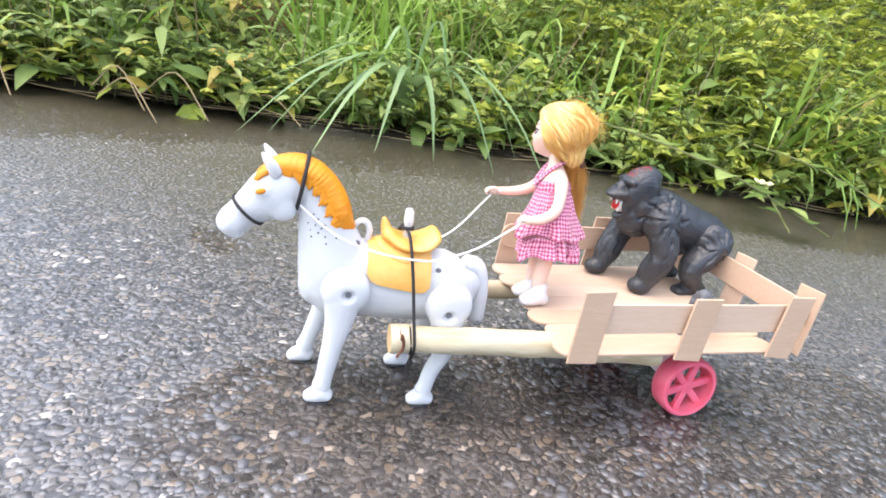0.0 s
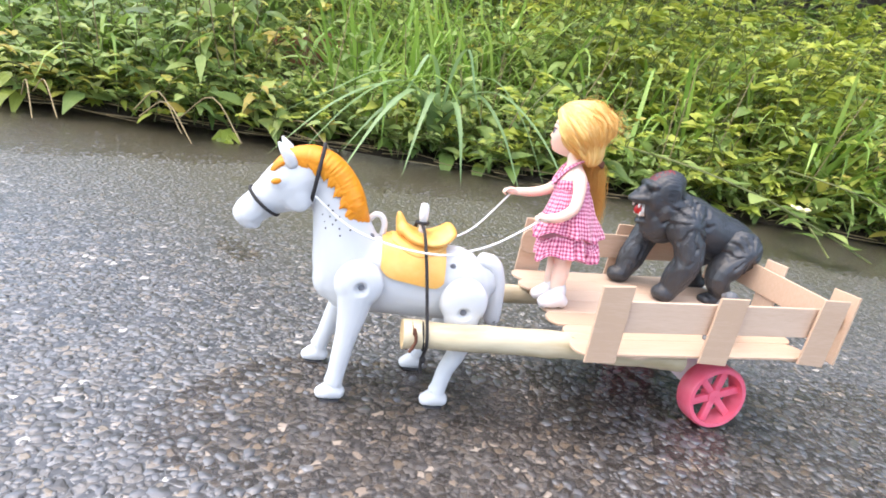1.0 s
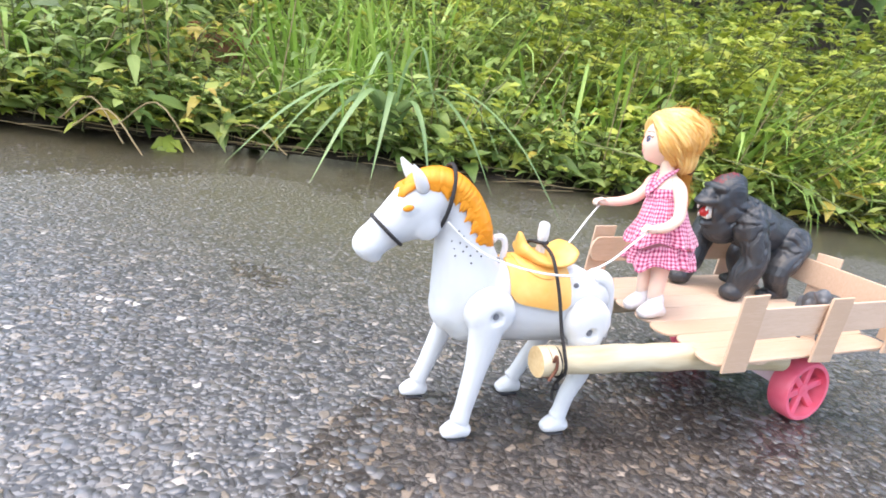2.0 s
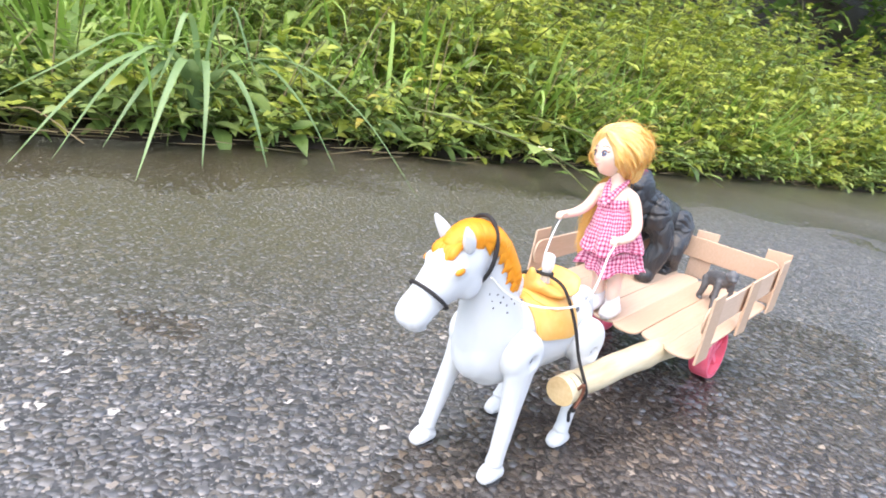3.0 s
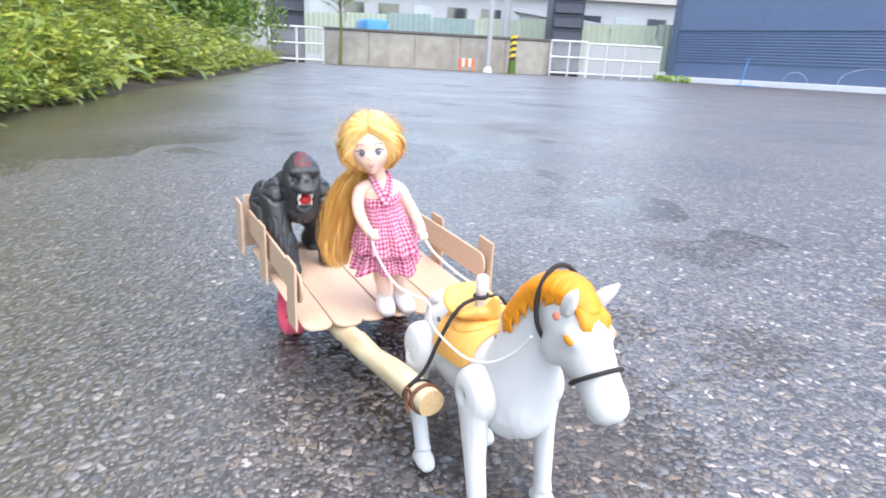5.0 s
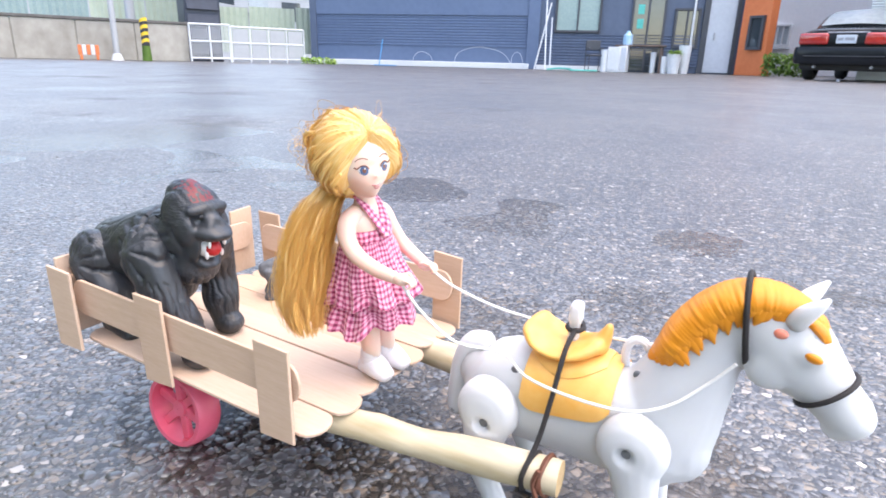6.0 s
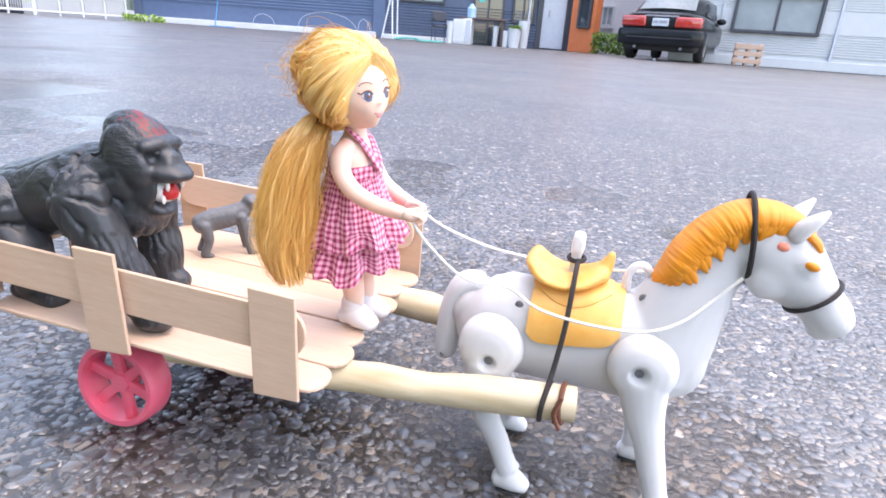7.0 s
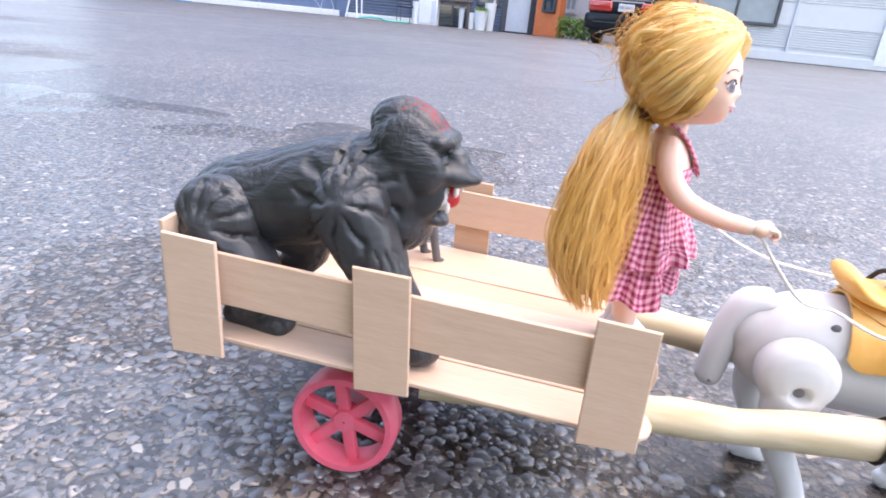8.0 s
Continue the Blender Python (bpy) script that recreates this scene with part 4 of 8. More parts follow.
def leafy(bm, pts, sizes, r, mi_stem=0, mi_leaf=1, width=0.25):
    """A trailing stem with single leaves along it."""
    tube(bm, pts, r, 5, mi_stem, 4)
    c = spline(pts, 4)
    for i, l in enumerate(sizes):
        o = c[int((i + 1) / (len(sizes) + 1) * (len(c) - 1))]
        a = rng.uniform(0, 6.28)
        f = np.array((math.cos(a), math.sin(a), 0.25)); f /= np.linalg.norm(f)
        s = np.array((-math.sin(a), math.cos(a), 0.0))
        prev = None
        for t in np.linspace(0, 1, 11):
            w = math.sin(math.pi * min(1.0, 0.04 + 0.96 * t) ** 0.62) ** 0.85 + 0.01
            mid = o + f * l * t - np.array((0, 0, 0.35 * l * t * t))
            row = [bm.verts.new(mid + s * l * width * w * k + np.array((0, 0, abs(k) * 0.05 * l * w + 0.012 * l * math.sin(9 * t + 2 * k)))) for k in (-1, -0.5, 0, 0.5, 1)]
            if prev:
                for k in range(4):
                    fc = bm.faces.new((prev[k], prev[k + 1], row[k + 1], row[k]))
                    fc.material_index, fc.smooth = mi_leaf, True
            prev = row
    return bm


def blade(bm, pts, w, mi=0):
    """A folded grass blade along points."""
    c = spline(pts, 5)
    prev = None
    for i, p in enumerate(c):
        t = i / (len(c) - 1)
        ww = w * min(1.0, 0.55 + 2 * t) * (1 - t ** 2.2) + 0.0002
        d = c[min(i + 1, len(c) - 1)] - c[max(i - 1, 0)]
        s = np.cross(d, (0, 0, 1.0)); s /= np.linalg.norm(s) + 1e-9
        row = [bm.verts.new(p + s * ww * k + np.array((0, 0, 0.35 * ww * abs(k)))) for k in (-1, 0, 1)]
        if prev:
            for k in (0, 1):
                f = bm.faces.new((prev[k], prev[k + 1], row[k + 1], row[k]))
                f.material_index, f.smooth = mi, True
        prev = row
    return bm


# one large grass tuft that arches over the road edge
tuft = thing("grass_tuft", "tuft of long arching pale green grass leaning over the asphalt", "grass", pose(0.03, -0.79, 0.02))
for px, py, pz, wd, hz in ((-0.15, 0.36, -0.016, 0.006, 0.13), (-0.10, 0.24, -0.010, 0.007, 0.12), (-0.02, 0.19, -0.012, 0.009, 0.10), (0.07, 0.20, -0.012, 0.008, 0.11), (0.16, 0.13, -0.004, 0.010, 0.10), (0.22, 0.17, -0.012, 0.007, 0.12), (-0.16, 0.18, -0.012, 0.005, 0.15), (0.10, 0.10, 0.06, 0.006, 0.17), (-0.06, 0.10, 0.07, 0.005, 0.19), (0.26, 0.18, -0.014, 0.009, 0.11), (0.16, 0.25, -0.016, 0.009, 0.11), (0.27, 0.08, 0.03, 0.007, 0.13)):
    part("blade", blade(bmesh.new(), [(0, 0, 0), (px * 0.14, py * 0.16, hz * 0.75), (px * 0.42, py * 0.45, hz), (px * 0.75, py * 0.78, hz * 0.62), (px * 1.08, py * 1.05, pz - 0.004)], wd * 0.85), PALE_GRASS, tuft)

sprig = thing("flowering_sprig", "sprig with yellow-green leaves and a pale yellow flower", "plant", pose(-0.62, -0.64, 0.012))
part("stem", leafy(bmesh.new(), [(0, 0, 0), (0.04, 0.08, 0.040), (0.08, 0.16, 0.032), (0.12, 0.26, 0.006)], [0.05, 0.065, 0.055, 0.06, 0.05, 0.045], 0.0015), [STEM, LEAF_BROAD], sprig)
bm = bmesh.new()
for k in range(6):
    ball(bm, (0.009 * math.cos(k * 1.05), 0.009 * math.sin(k * 1.05), 0.0), (0.009, 0.0058, 0.0025), 0, 8, Matrix.Rotation(k * 1.05, 4, "Z") @ Matrix.Rotation(-0.5, 4, "Y"))
part("flower", move(bm, Matrix.Translation((0.05, 0.10, 0.046))), PETAL, sprig, "pale yellow flower")

vine = thing("creeping_vine", "creeping vine with heart-shaped bright green leaves on wet asphalt", "vine", pose(-0.55, -0.53, 0.012))
part("runner", leafy(bmesh.new(), [(0.26, -0.125, 0.09), (0.20, -0.005, 0.085), (0.12, 0.075, 0.065), (0.04, 0.115, 0.035), (-0.04, 0.135, 0.004)], [0.042, 0.052, 0.058, 0.055, 0.05, 0.042, 0.035], 0.0016, width=0.36), [STEM, LEAF_BROAD], vine)
part("runner", leafy(bmesh.new(), [(-0.05, -0.10, 0.10), (-0.10, 0.00, 0.09), (-0.18, 0.08, 0.055), (-0.26, 0.13, 0.006)], [0.036, 0.048, 0.046, 0.042, 0.03], 0.0014, width=0.30), [STEM, LEAF_BROAD], vine)
part("runner", leafy(bmesh.new(), [(-0.35, -0.06, 0.07), (-0.42, 0.04, 0.065), (-0.50, 0.10, 0.035), (-0.56, 0.15, 0.004)], [0.05, 0.06, 0.055, 0.05], 0.0014, width=0.30), [STEM, LEAF_BROAD], vine)

straw = thing("straw_stalks", "bent yellow straw stalks lying on the road edge", "straw", pose(0.52, -0.69, 0.006))
for k in range(6):
    a, l = rng.normal(0.2, 0.5), rng.uniform(0.05, 0.11)
    x0, y0 = rng.normal(0, 0.12), rng.normal(0, 0.04)
    part("stalk", tube(bmesh.new(), [(x0, y0, 0.02), (x0 - l * 0.5 * math.cos(a), y0 + l * 0.3 * math.sin(a) + 0.03, 0.03 + rng.uniform(0, .04)), (x0 - l * math.cos(a), y0 + l * 0.6 * math.sin(a) + 0.06, 0.004)], 0.0010, 5), STRAW, straw)


# ---- the cart ----
cart = thing("toy_cart", "small handmade wooden stick cart with pink wheels behind a toy horse", "cart", pose(0, 0.0015, 0.0515, 0, 3.15, 2.8))
SW, ST = 0.0090, 0.0016


def stick(length, half=SW, thick=ST, round_a=True, round_b=True, chamfer=0.0):
    """A flat craft stick along x from 0 to length, lying on z = 0, with rounded or sawn ends."""
    bm2 = bmesh.new()
    out = []
    for end, rounded in ((1, round_b), (-1, round_a)):
        cx = length if end == 1 else 0.0
        if rounded:
            for k in range(9):
                a = math.pi * (k / 8 - 0.5)
                out.append((cx - end * half * 0.75 + end * math.cos(a) * half * 0.75, end * math.sin(a) * half))
        else:
            out += [(cx - (chamfer if end == 1 else 0), -half * end), (cx, half * end)]
    lo = [bm2.verts.new((x, y, 0)) for x, y in out]
    hi = [bm2.verts.new((x, y, thick)) for x, y in out]
    bm2.faces.new(lo[::-1]), bm2.faces.new(hi)
    for i in range(len(out)):
        j = (i + 1) % len(out)
        bm2.faces.new((lo[i], lo[j], hi[j], hi[i]))
    bmesh.ops.recalc_face_normals(bm2, faces=bm2.faces)
    es = [e for e in bm2.edges if abs(e.verts[0].co.z - e.verts[1].co.z) < 1e-7]
    bmesh.ops.bevel(bm2, geom=es, offset=0.0003, segments=1, affect="EDGES")
    return bm2


plank_mesh = link_mesh("plank", stick(0.150), WOOD, False)
plank_mesh.parent = cart
plank_mesh.matrix_basis = pose(-0.0695, -0.054, 0.0018)
for k in range(1, 7):
    shared("plank", plank_mesh.data, cart, pose(-0.0695 + (0.0015, -0.001, 0.0, 0.002, -0.0012, 0.0018)[k - 1], -0.054 + 0.018 * k, 0.0018 + 0.00025 * (k % 2), 0, 0, (0.3, -0.2, 0.4, -0.3, 0.1, -0.4)[k - 1]))
for x in (-0.055, 0.045):
    part("crosspiece", move(stick(0.124), pose(x, -0.062, 0.0001, 0, 0, 90)), WOOD, cart)
UPRIGHT = [("r", -0.0640, 0.0568, 0.0425, -4.0), ("r", -0.0642, -0.0144, 0.0425, -6.0), ("r", -0.0675, -0.0761, 0.0415, -4.5),
           ("l", 0.0640, 0.0620, 0.0445, -2.3), ("l", 0.0642, -0.0063, 0.0405, -4.8), ("l", 0.0640, -0.0720, 0.0420, -6.0)]
for side, y, x, h, lean in UPRIGHT:
    sgn = -1 if side == "r" else 1
    m = pose(x + 0.009, y + sgn * 0.0019, 0.0, 0, 0, 0) @ pose(0, 0, 0, 90, -90 + lean, 0)
    part("post", move(stick(h, SW, ST, False, False, 0.0015), m), WOOD, cart)
for sgn in (-1, 1):
    part("side_rail", move(stick(0.146), pose(-0.071, sgn * 0.0635 + (0.0008 if sgn < 0 else -0.0008), 0.0255) @ pose(0, 0, 0, 90, 0, 0)), WOOD, cart)
for y, h in ((-0.0555, 0.0425), (0.000, 0.041), (0.0555, 0.043)):
    part("tail_post", move(stick(h, SW, ST, False, False, 0.001), pose(-0.0800, y, 0.0) @ pose(0, 0, 0, 0, -94, 0)), WOOD, cart)
part("tail_rail", move(stick(0.122), pose(-0.0805, -0.061, 0.0255) @ pose(0, 0, 0, 90, 0, 90)), WOOD, cart)


def toy_wheel(sgn):
    """A dished toy wheel with a broad smooth tread, six spokes and a hub, turned about y."""
    r, w = 0.0202, 0.0068
    bm2 = lathe(bmesh.new(), [(r - 0.0035, sgn * w), (r - 0.0012, sgn * w), (r, sgn * w * 0.75), (r, -sgn * w * 0.75), (r - 0.0012, -sgn * w), (r - 0.0030, -sgn * w), (r - 0.0036, 0.0)], 48)
    wheel = part("wheel", bm2, PINK, cart)
    for k in range(6):
        b = boxed(0.002, r - 0.003, sgn * 0.0012 - 0.0012, sgn * 0.0012 + 0.0022, -0.0023, 0.0023, 0.0006, seg=2)
        part("spoke", move(b, Matrix.Rotation(k * math.pi / 3 + 0.25, 4, "Y")), PINK, wheel)
    hub = lathe(bmesh.new(), [(0.0004, sgn * 0.0042), (0.0042, sgn * 0.0038), (0.0052, -sgn * 0.003), (0.0004, -sgn * 0.004)], 24)
    part("hub", hub, PINK, wheel)
    return wheel


for sgn, camber in ((1, 4.0), (-1, -5.0)):
    w = toy_wheel(sgn)
    w.matrix_basis = pose(-0.0225, 0.0440 if sgn > 0 else -0.0430, -0.0322, camber, 0, 0)
part("axle", tube(bmesh.new(), [(-0.0225, -0.046, -0.0318), (-0.0225, 0, -0.0318), (-0.0225, 0.045, -0.0318)], 0.0016, 8), STEEL, cart, "thin steel axle")
bm = boxed(-0.030, -0.015, -0.037, 0.035, -0.036, 0.0, 0.002, seg=2)
box(bm, -0.015, 0.012, -0.030, 0.030, -0.010, 0.0, 0.003, seg=2)
part("axle_block", bm, LILAC, cart, "pale pink plastic axle block")


def branch(pts, r):
    """A peeled branch: slightly crooked, swelling at its knots."""
    line = [(x, y + 0.0016 * noise.noise((x * 40, y * 9, 3)), z + 0.0014 * noise.noise((x * 34, y * 7, 8))) for x, y, z in spline(pts, 4)]
    girths = [1.0 + 0.13 * noise.noise((x * 60, y * 20, 5)) + 0.08 * noise.noise((x * 22, y * 5, 2)) for x, y, z in line]
    return loft(bmesh.new(), [(x, y, z, r * k, r * k * 0.96) for (x, y, z), k in zip(line, girths)], 20, 0, round_ends=False, sub=3, wave=lambda a, t: 0.03 * math.sin(3 * a + 9 * t) + 0.022 * noise.noise((math.cos(a) * 2.2, math.sin(a) * 2.2, t * 34)) + 0.06 * sum(math.exp(-((t - k0) / 0.02) ** 2) * max(0.0, math.cos(a - a0)) ** 6 for k0, a0 in ((0.34, 1.9), (0.52, 0.9), (0.71, 2.3))))


inv = cart.matrix_basis.inverted()
for a, b, sag, thick in (((0.005, 0.0475, 0.0440), (0.1690, 0.0400, 0.0385), 0.0008, 0.0078), ((0.005, -0.0415, 0.0440), (0.1730, -0.0180, 0.0455), -0.0010, 0.0070)):
    pts = []
    for k in range(6):
        t = k / 5
        q = Vector(a).lerp(Vector(b), t) + Vector((0, 0, sag * math.sin(math.pi * t) * 2))
        pts.append(tuple(inv @ q))
    bm = branch(pts, thick)
    for f in bm.faces:
        if len(f.verts) > 6:
            f.material_index = 1
    part("shaft", bm, [DOWEL, DOWEL_END], cart, "peeled round branch shaft with sawn end")

# ---- the horse ----
HY = 0.0114
GROUND = ground_z(0.2)
horse = thing("toy_horse", "white plastic walking toy horse with orange mane and saddle", "toy horse", pose(0, HY - 0.0009, 0.0, 0, 0, 0.3))
bm = bmesh.new()
loft(bm, [(0.1205, 0, 0.0655, 0.0090, 0.0115), (0.1255, 0, 0.0635, 0.0142, 0.0175), (0.1350, 0, 0.0612, 0.0170, 0.0218), (0.1500, 0, 0.0606, 0.0174, 0.0224), (0.1660, 0, 0.0606, 0.0176, 0.0226), (0.1820, 0, 0.0612, 0.0182, 0.0230), (0.1970, 0, 0.0602, 0.0182, 0.0230), (0.2050, 0, 0.0600, 0.0172, 0.0216), (0.2098, 0, 0.0600, 0.0140, 0.0175)], 28)
loft(bm, [(0.1985, 0, 0.0560, 0.0172, 0.0206), (0.2022, 0, 0.0700, 0.0164, 0.0200), (0.2068, 0, 0.0840, 0.0138, 0.0168), (0.2116, 0, 0.0970, 0.0108, 0.0138), (0.2175, 0, 0.1085, 0.0093, 0.0112), (0.2240, 0, 0.1150, 0.0085, 0.0095)], 24)
loft(bm, [(0.2255, 0, 0.1140, 0.0088, 0.0120), (0.2330, 0, 0.1085, 0.0103, 0.0146), (0.2395, 0, 0.1038, 0.0104, 0.0142), (0.2470, 0, 0.0978, 0.0087, 0.0108), (0.2530, 0, 0.0920, 0.0080, 0.0088), (0.2572, 0, 0.0880, 0.0083, 0.0083), (0.2590, 0, 0.0862, 0.0078, 0.0074)], 24)
ball(bm, (0.2555, 0, 0.0812), (0.0052, 0.0062, 0.0026))
for s in (-1, 1):
    ball(bm, (0.2425, s * 0.0080, 0.1085), (0.0056, 0.0034, 0.0046))
    ball(bm, (0.2325, s * 0.0072, 0.1005), (0.0080, 0.0032, 0.0080))
    ball(bm, (0.2612, s * 0.0042, 0.0872), (0.0022, 0.0022, 0.0024))
body = part("body", fused(bm, 0.00105, 4), WHITE, horse, "glossy white plastic body")
skin = [v.co.copy() for v in body.data.vertices]


def on_body(x, z, s):
    """How far out the body reaches on side s at that place."""
    return min((p for p in skin if p.y * s > 0.002), key=lambda p: (p.x - x) ** 2 + (p.z - z) ** 2).y


bm = bmesh.new()
for fx, fz in ((0.2165, 0.0995), (0.2140, 0.0972), (0.2150, 0.0938), (0.2188, 0.0940), (0.2102, 0.0944), (0.2132, 0.0900), (0.2060, 0.0908), (0.2165, 0.0872), (0.2094, 0.0884), (0.2036, 0.0884), (0.2086, 0.0848), (0.2172, 0.0905), (0.2118, 0.0925)):
    ball(bm, (fx, on_body(fx, fz, 1), fz), (0.00055, 0.00022, 0.00055), 0, 6)
part("freckle", bm, DARK, horse, "small dark freckles printed on the neck")
# mane: a relief riding on the crest, combed in slanting strands, with a jagged hem
crest = [(0.2425, 0, 0.1172), (0.2368, 0, 0.1205), (0.2280, 0, 0.1218), (0.2195, 0, 0.1195), (0.2125, 0, 0.1140), (0.2068, 0, 0.1065), (0.2018, 0, 0.0985), (0.1962, 0, 0.0915)]
wid = [0.0050, 0.0072, 0.0094, 0.0104, 0.0108, 0.0116, 0.0118, 0.0070]
hei = [0.0034, 0.0052, 0.0064, 0.0070, 0.0074, 0.0076, 0.0066, 0.0036]
bm = loft(bmesh.new(), [(*c, w, h) for c, w, h in zip(crest, wid, hei)], 56, sub=30, wave=lambda a, t: 0.030 * noise.noise((t * 75 + 2.2 * abs(math.cos(a)), math.sin(a) * 0.8, 1.0)) + 0.018 * noise.noise((t * 34 + 1.2 * abs(math.cos(a)), math.cos(a), 5.0)) + 0.05 * max(0.0, -math.sin(a) - 0.45) * (math.sin(165 * t) + math.sin(61 * t)))
line = spline([(*c, w, h) for c, w, h in zip(crest, wid, hei)], 10)
for k in range(8, len(line) - 4, 2):
    p, ahead = line[k], line[k + 1][:3] - line[k - 1][:3]
    ahead /= np.linalg.norm(ahead)
    down = np.array((-ahead[2], 0.0, ahead[0]))
    down = (-down if down[2] > 0 else down) + ahead * 0.35
    for sd in (-1, 1):
        root = p[:3] + np.array((0, sd * p[3] * 0.90, 0)) + down * p[4] * 0.05
        long = 0.0052 + 0.0022 * math.sin(k * 2.3 + sd)
        loft(bm, [(*root, 0.0021, 0.0007), (*(root + down * long * 0.55 + np.array((0, sd * 0.0002, 0))), 0.0018, 0.0006), (*(root + down * long + np.array((0, -sd * 0.0002, 0))), 0.0003, 0.0003)], 8, 0, up=(0, 1, 0.01), sub=3)
part("mane", bm, ORANGE, horse, "orange moulded mane with jagged edge")
bm = bmesh.new()
for fy, fl in ((-0.0046, 0.0026), (-0.0030, 0.0042), (-0.0008, 0.0040), (0.0014, 0.0050), (0.0034, 0.0040), (0.0050, 0.0024)):
    loft(bm, [(0.2395, fy * 0.8, 0.1190, 0.0022, 0.0022), (0.2445, fy, 0.1162, 0.0024, 0.0020), (0.2450 + fl * 0.55, fy * 1.03, 0.1152 - fl * 0.72, 0.0019, 0.0014), (0.2452 + fl * 0.72, fy * 1.05, 0.1148 - fl, 0.0004, 0.0004)], 10)
part("forelock", bm, ORANGE, horse, "orange forelock")
for s in (-1, 1):
    bm = loft(bmesh.new(), [(0.2372, s * 0.0066, 0.1180, 0.0030, 0.0034), (0.2398, s * 0.0080, 0.1222, 0.0029, 0.0030), (0.2425, s * 0.0092, 0.1256, 0.0020, 0.0021), (0.2446, s * 0.0098, 0.1284, 0.0007, 0.0008)], 14)
    part("ear", bm, WHITE, horse)
    part("eye", ball(bmesh.new(), (0.2440, on_body(0.2440, 0.1088, s) - s * 0.0006, 0.1088), (0.0029, 0.0014, 0.0017), 0, 14, Matrix.Rotation(0.3, 4, "Y")), ORANGE, horse, "orange painted eye")
part("cheek_lamp", ball(bmesh.new(), (0.2340, on_body(0.2340, 0.1138, -1) + 0.0006, 0.1138), (0.0024, 0.0014, 0.0019), 0, 14), LAMP, horse, "small lamp on the cheek, its glow painted as pink colour")


def ring(bm2, c, u, v, r, n=28, k=6):
    """A closed cord: centre, two half axes."""
    c, u, v = Vector(c), Vector(u), Vector(v)
    w = u.cross(v).normalized()
    loops = []
    for i in range(n):
        a = 2 * math.pi * i / n
        p = c + u * math.cos(a) + v * math.sin(a)
        d = (p - c).normalized()
        loops.append([bm2.verts.new(p + d * r * math.cos(b) + w * r * math.sin(b)) for b in (2 * math.pi * j / k for j in range(k))])
    for i in range(n):
        for j in range(k):
            bm2.faces.new((loops[i][j], loops[i][(j + 1) % k], loops[(i + 1) % n][(j + 1) % k], loops[(i + 1) % n][j]))
    bmesh.ops.recalc_face_normals(bm2, faces=bm2.faces)
    return bm2


part("halter_strap", ring(bmesh.new(), (0.2240, 0, 0.1132), (-0.0020, 0, 0.0166), (0, 0.0113, 0), 0.00105, 36, 8), BLACK, horse, "black cord behind the ears")
part("muzzle_strap", ring(bmesh.new(), (0.2500, 0, 0.0948), (0.0078, 0, 0.0064), (0, 0.0097, 0), 0.0009, 32, 8), BLACK, horse, "black cord round the muzzle")
bm = loft(bmesh.new(), [(0.1240, 0, 0.0768, 0.0056, 0.0048), (0.1180, 0, 0.0740, 0.0062, 0.0058), (0.1142, 0, 0.0640, 0.0062, 0.0060), (0.1124, 0, 0.0520, 0.0060, 0.0058), (0.1114, 0, 0.0410, 0.0058, 0.0052)], 18, up=(1, 0, 0.001))
tail = part("tail", bm, WHITE, horse)
for s in (-1, 1):
    part("screw_hole", ball(bmesh.new(), (0.1113, s * 0.0050, 0.0412), (0.0015, 0.0008, 0.0015), 0, 10), HOLE_SHADE, tail)


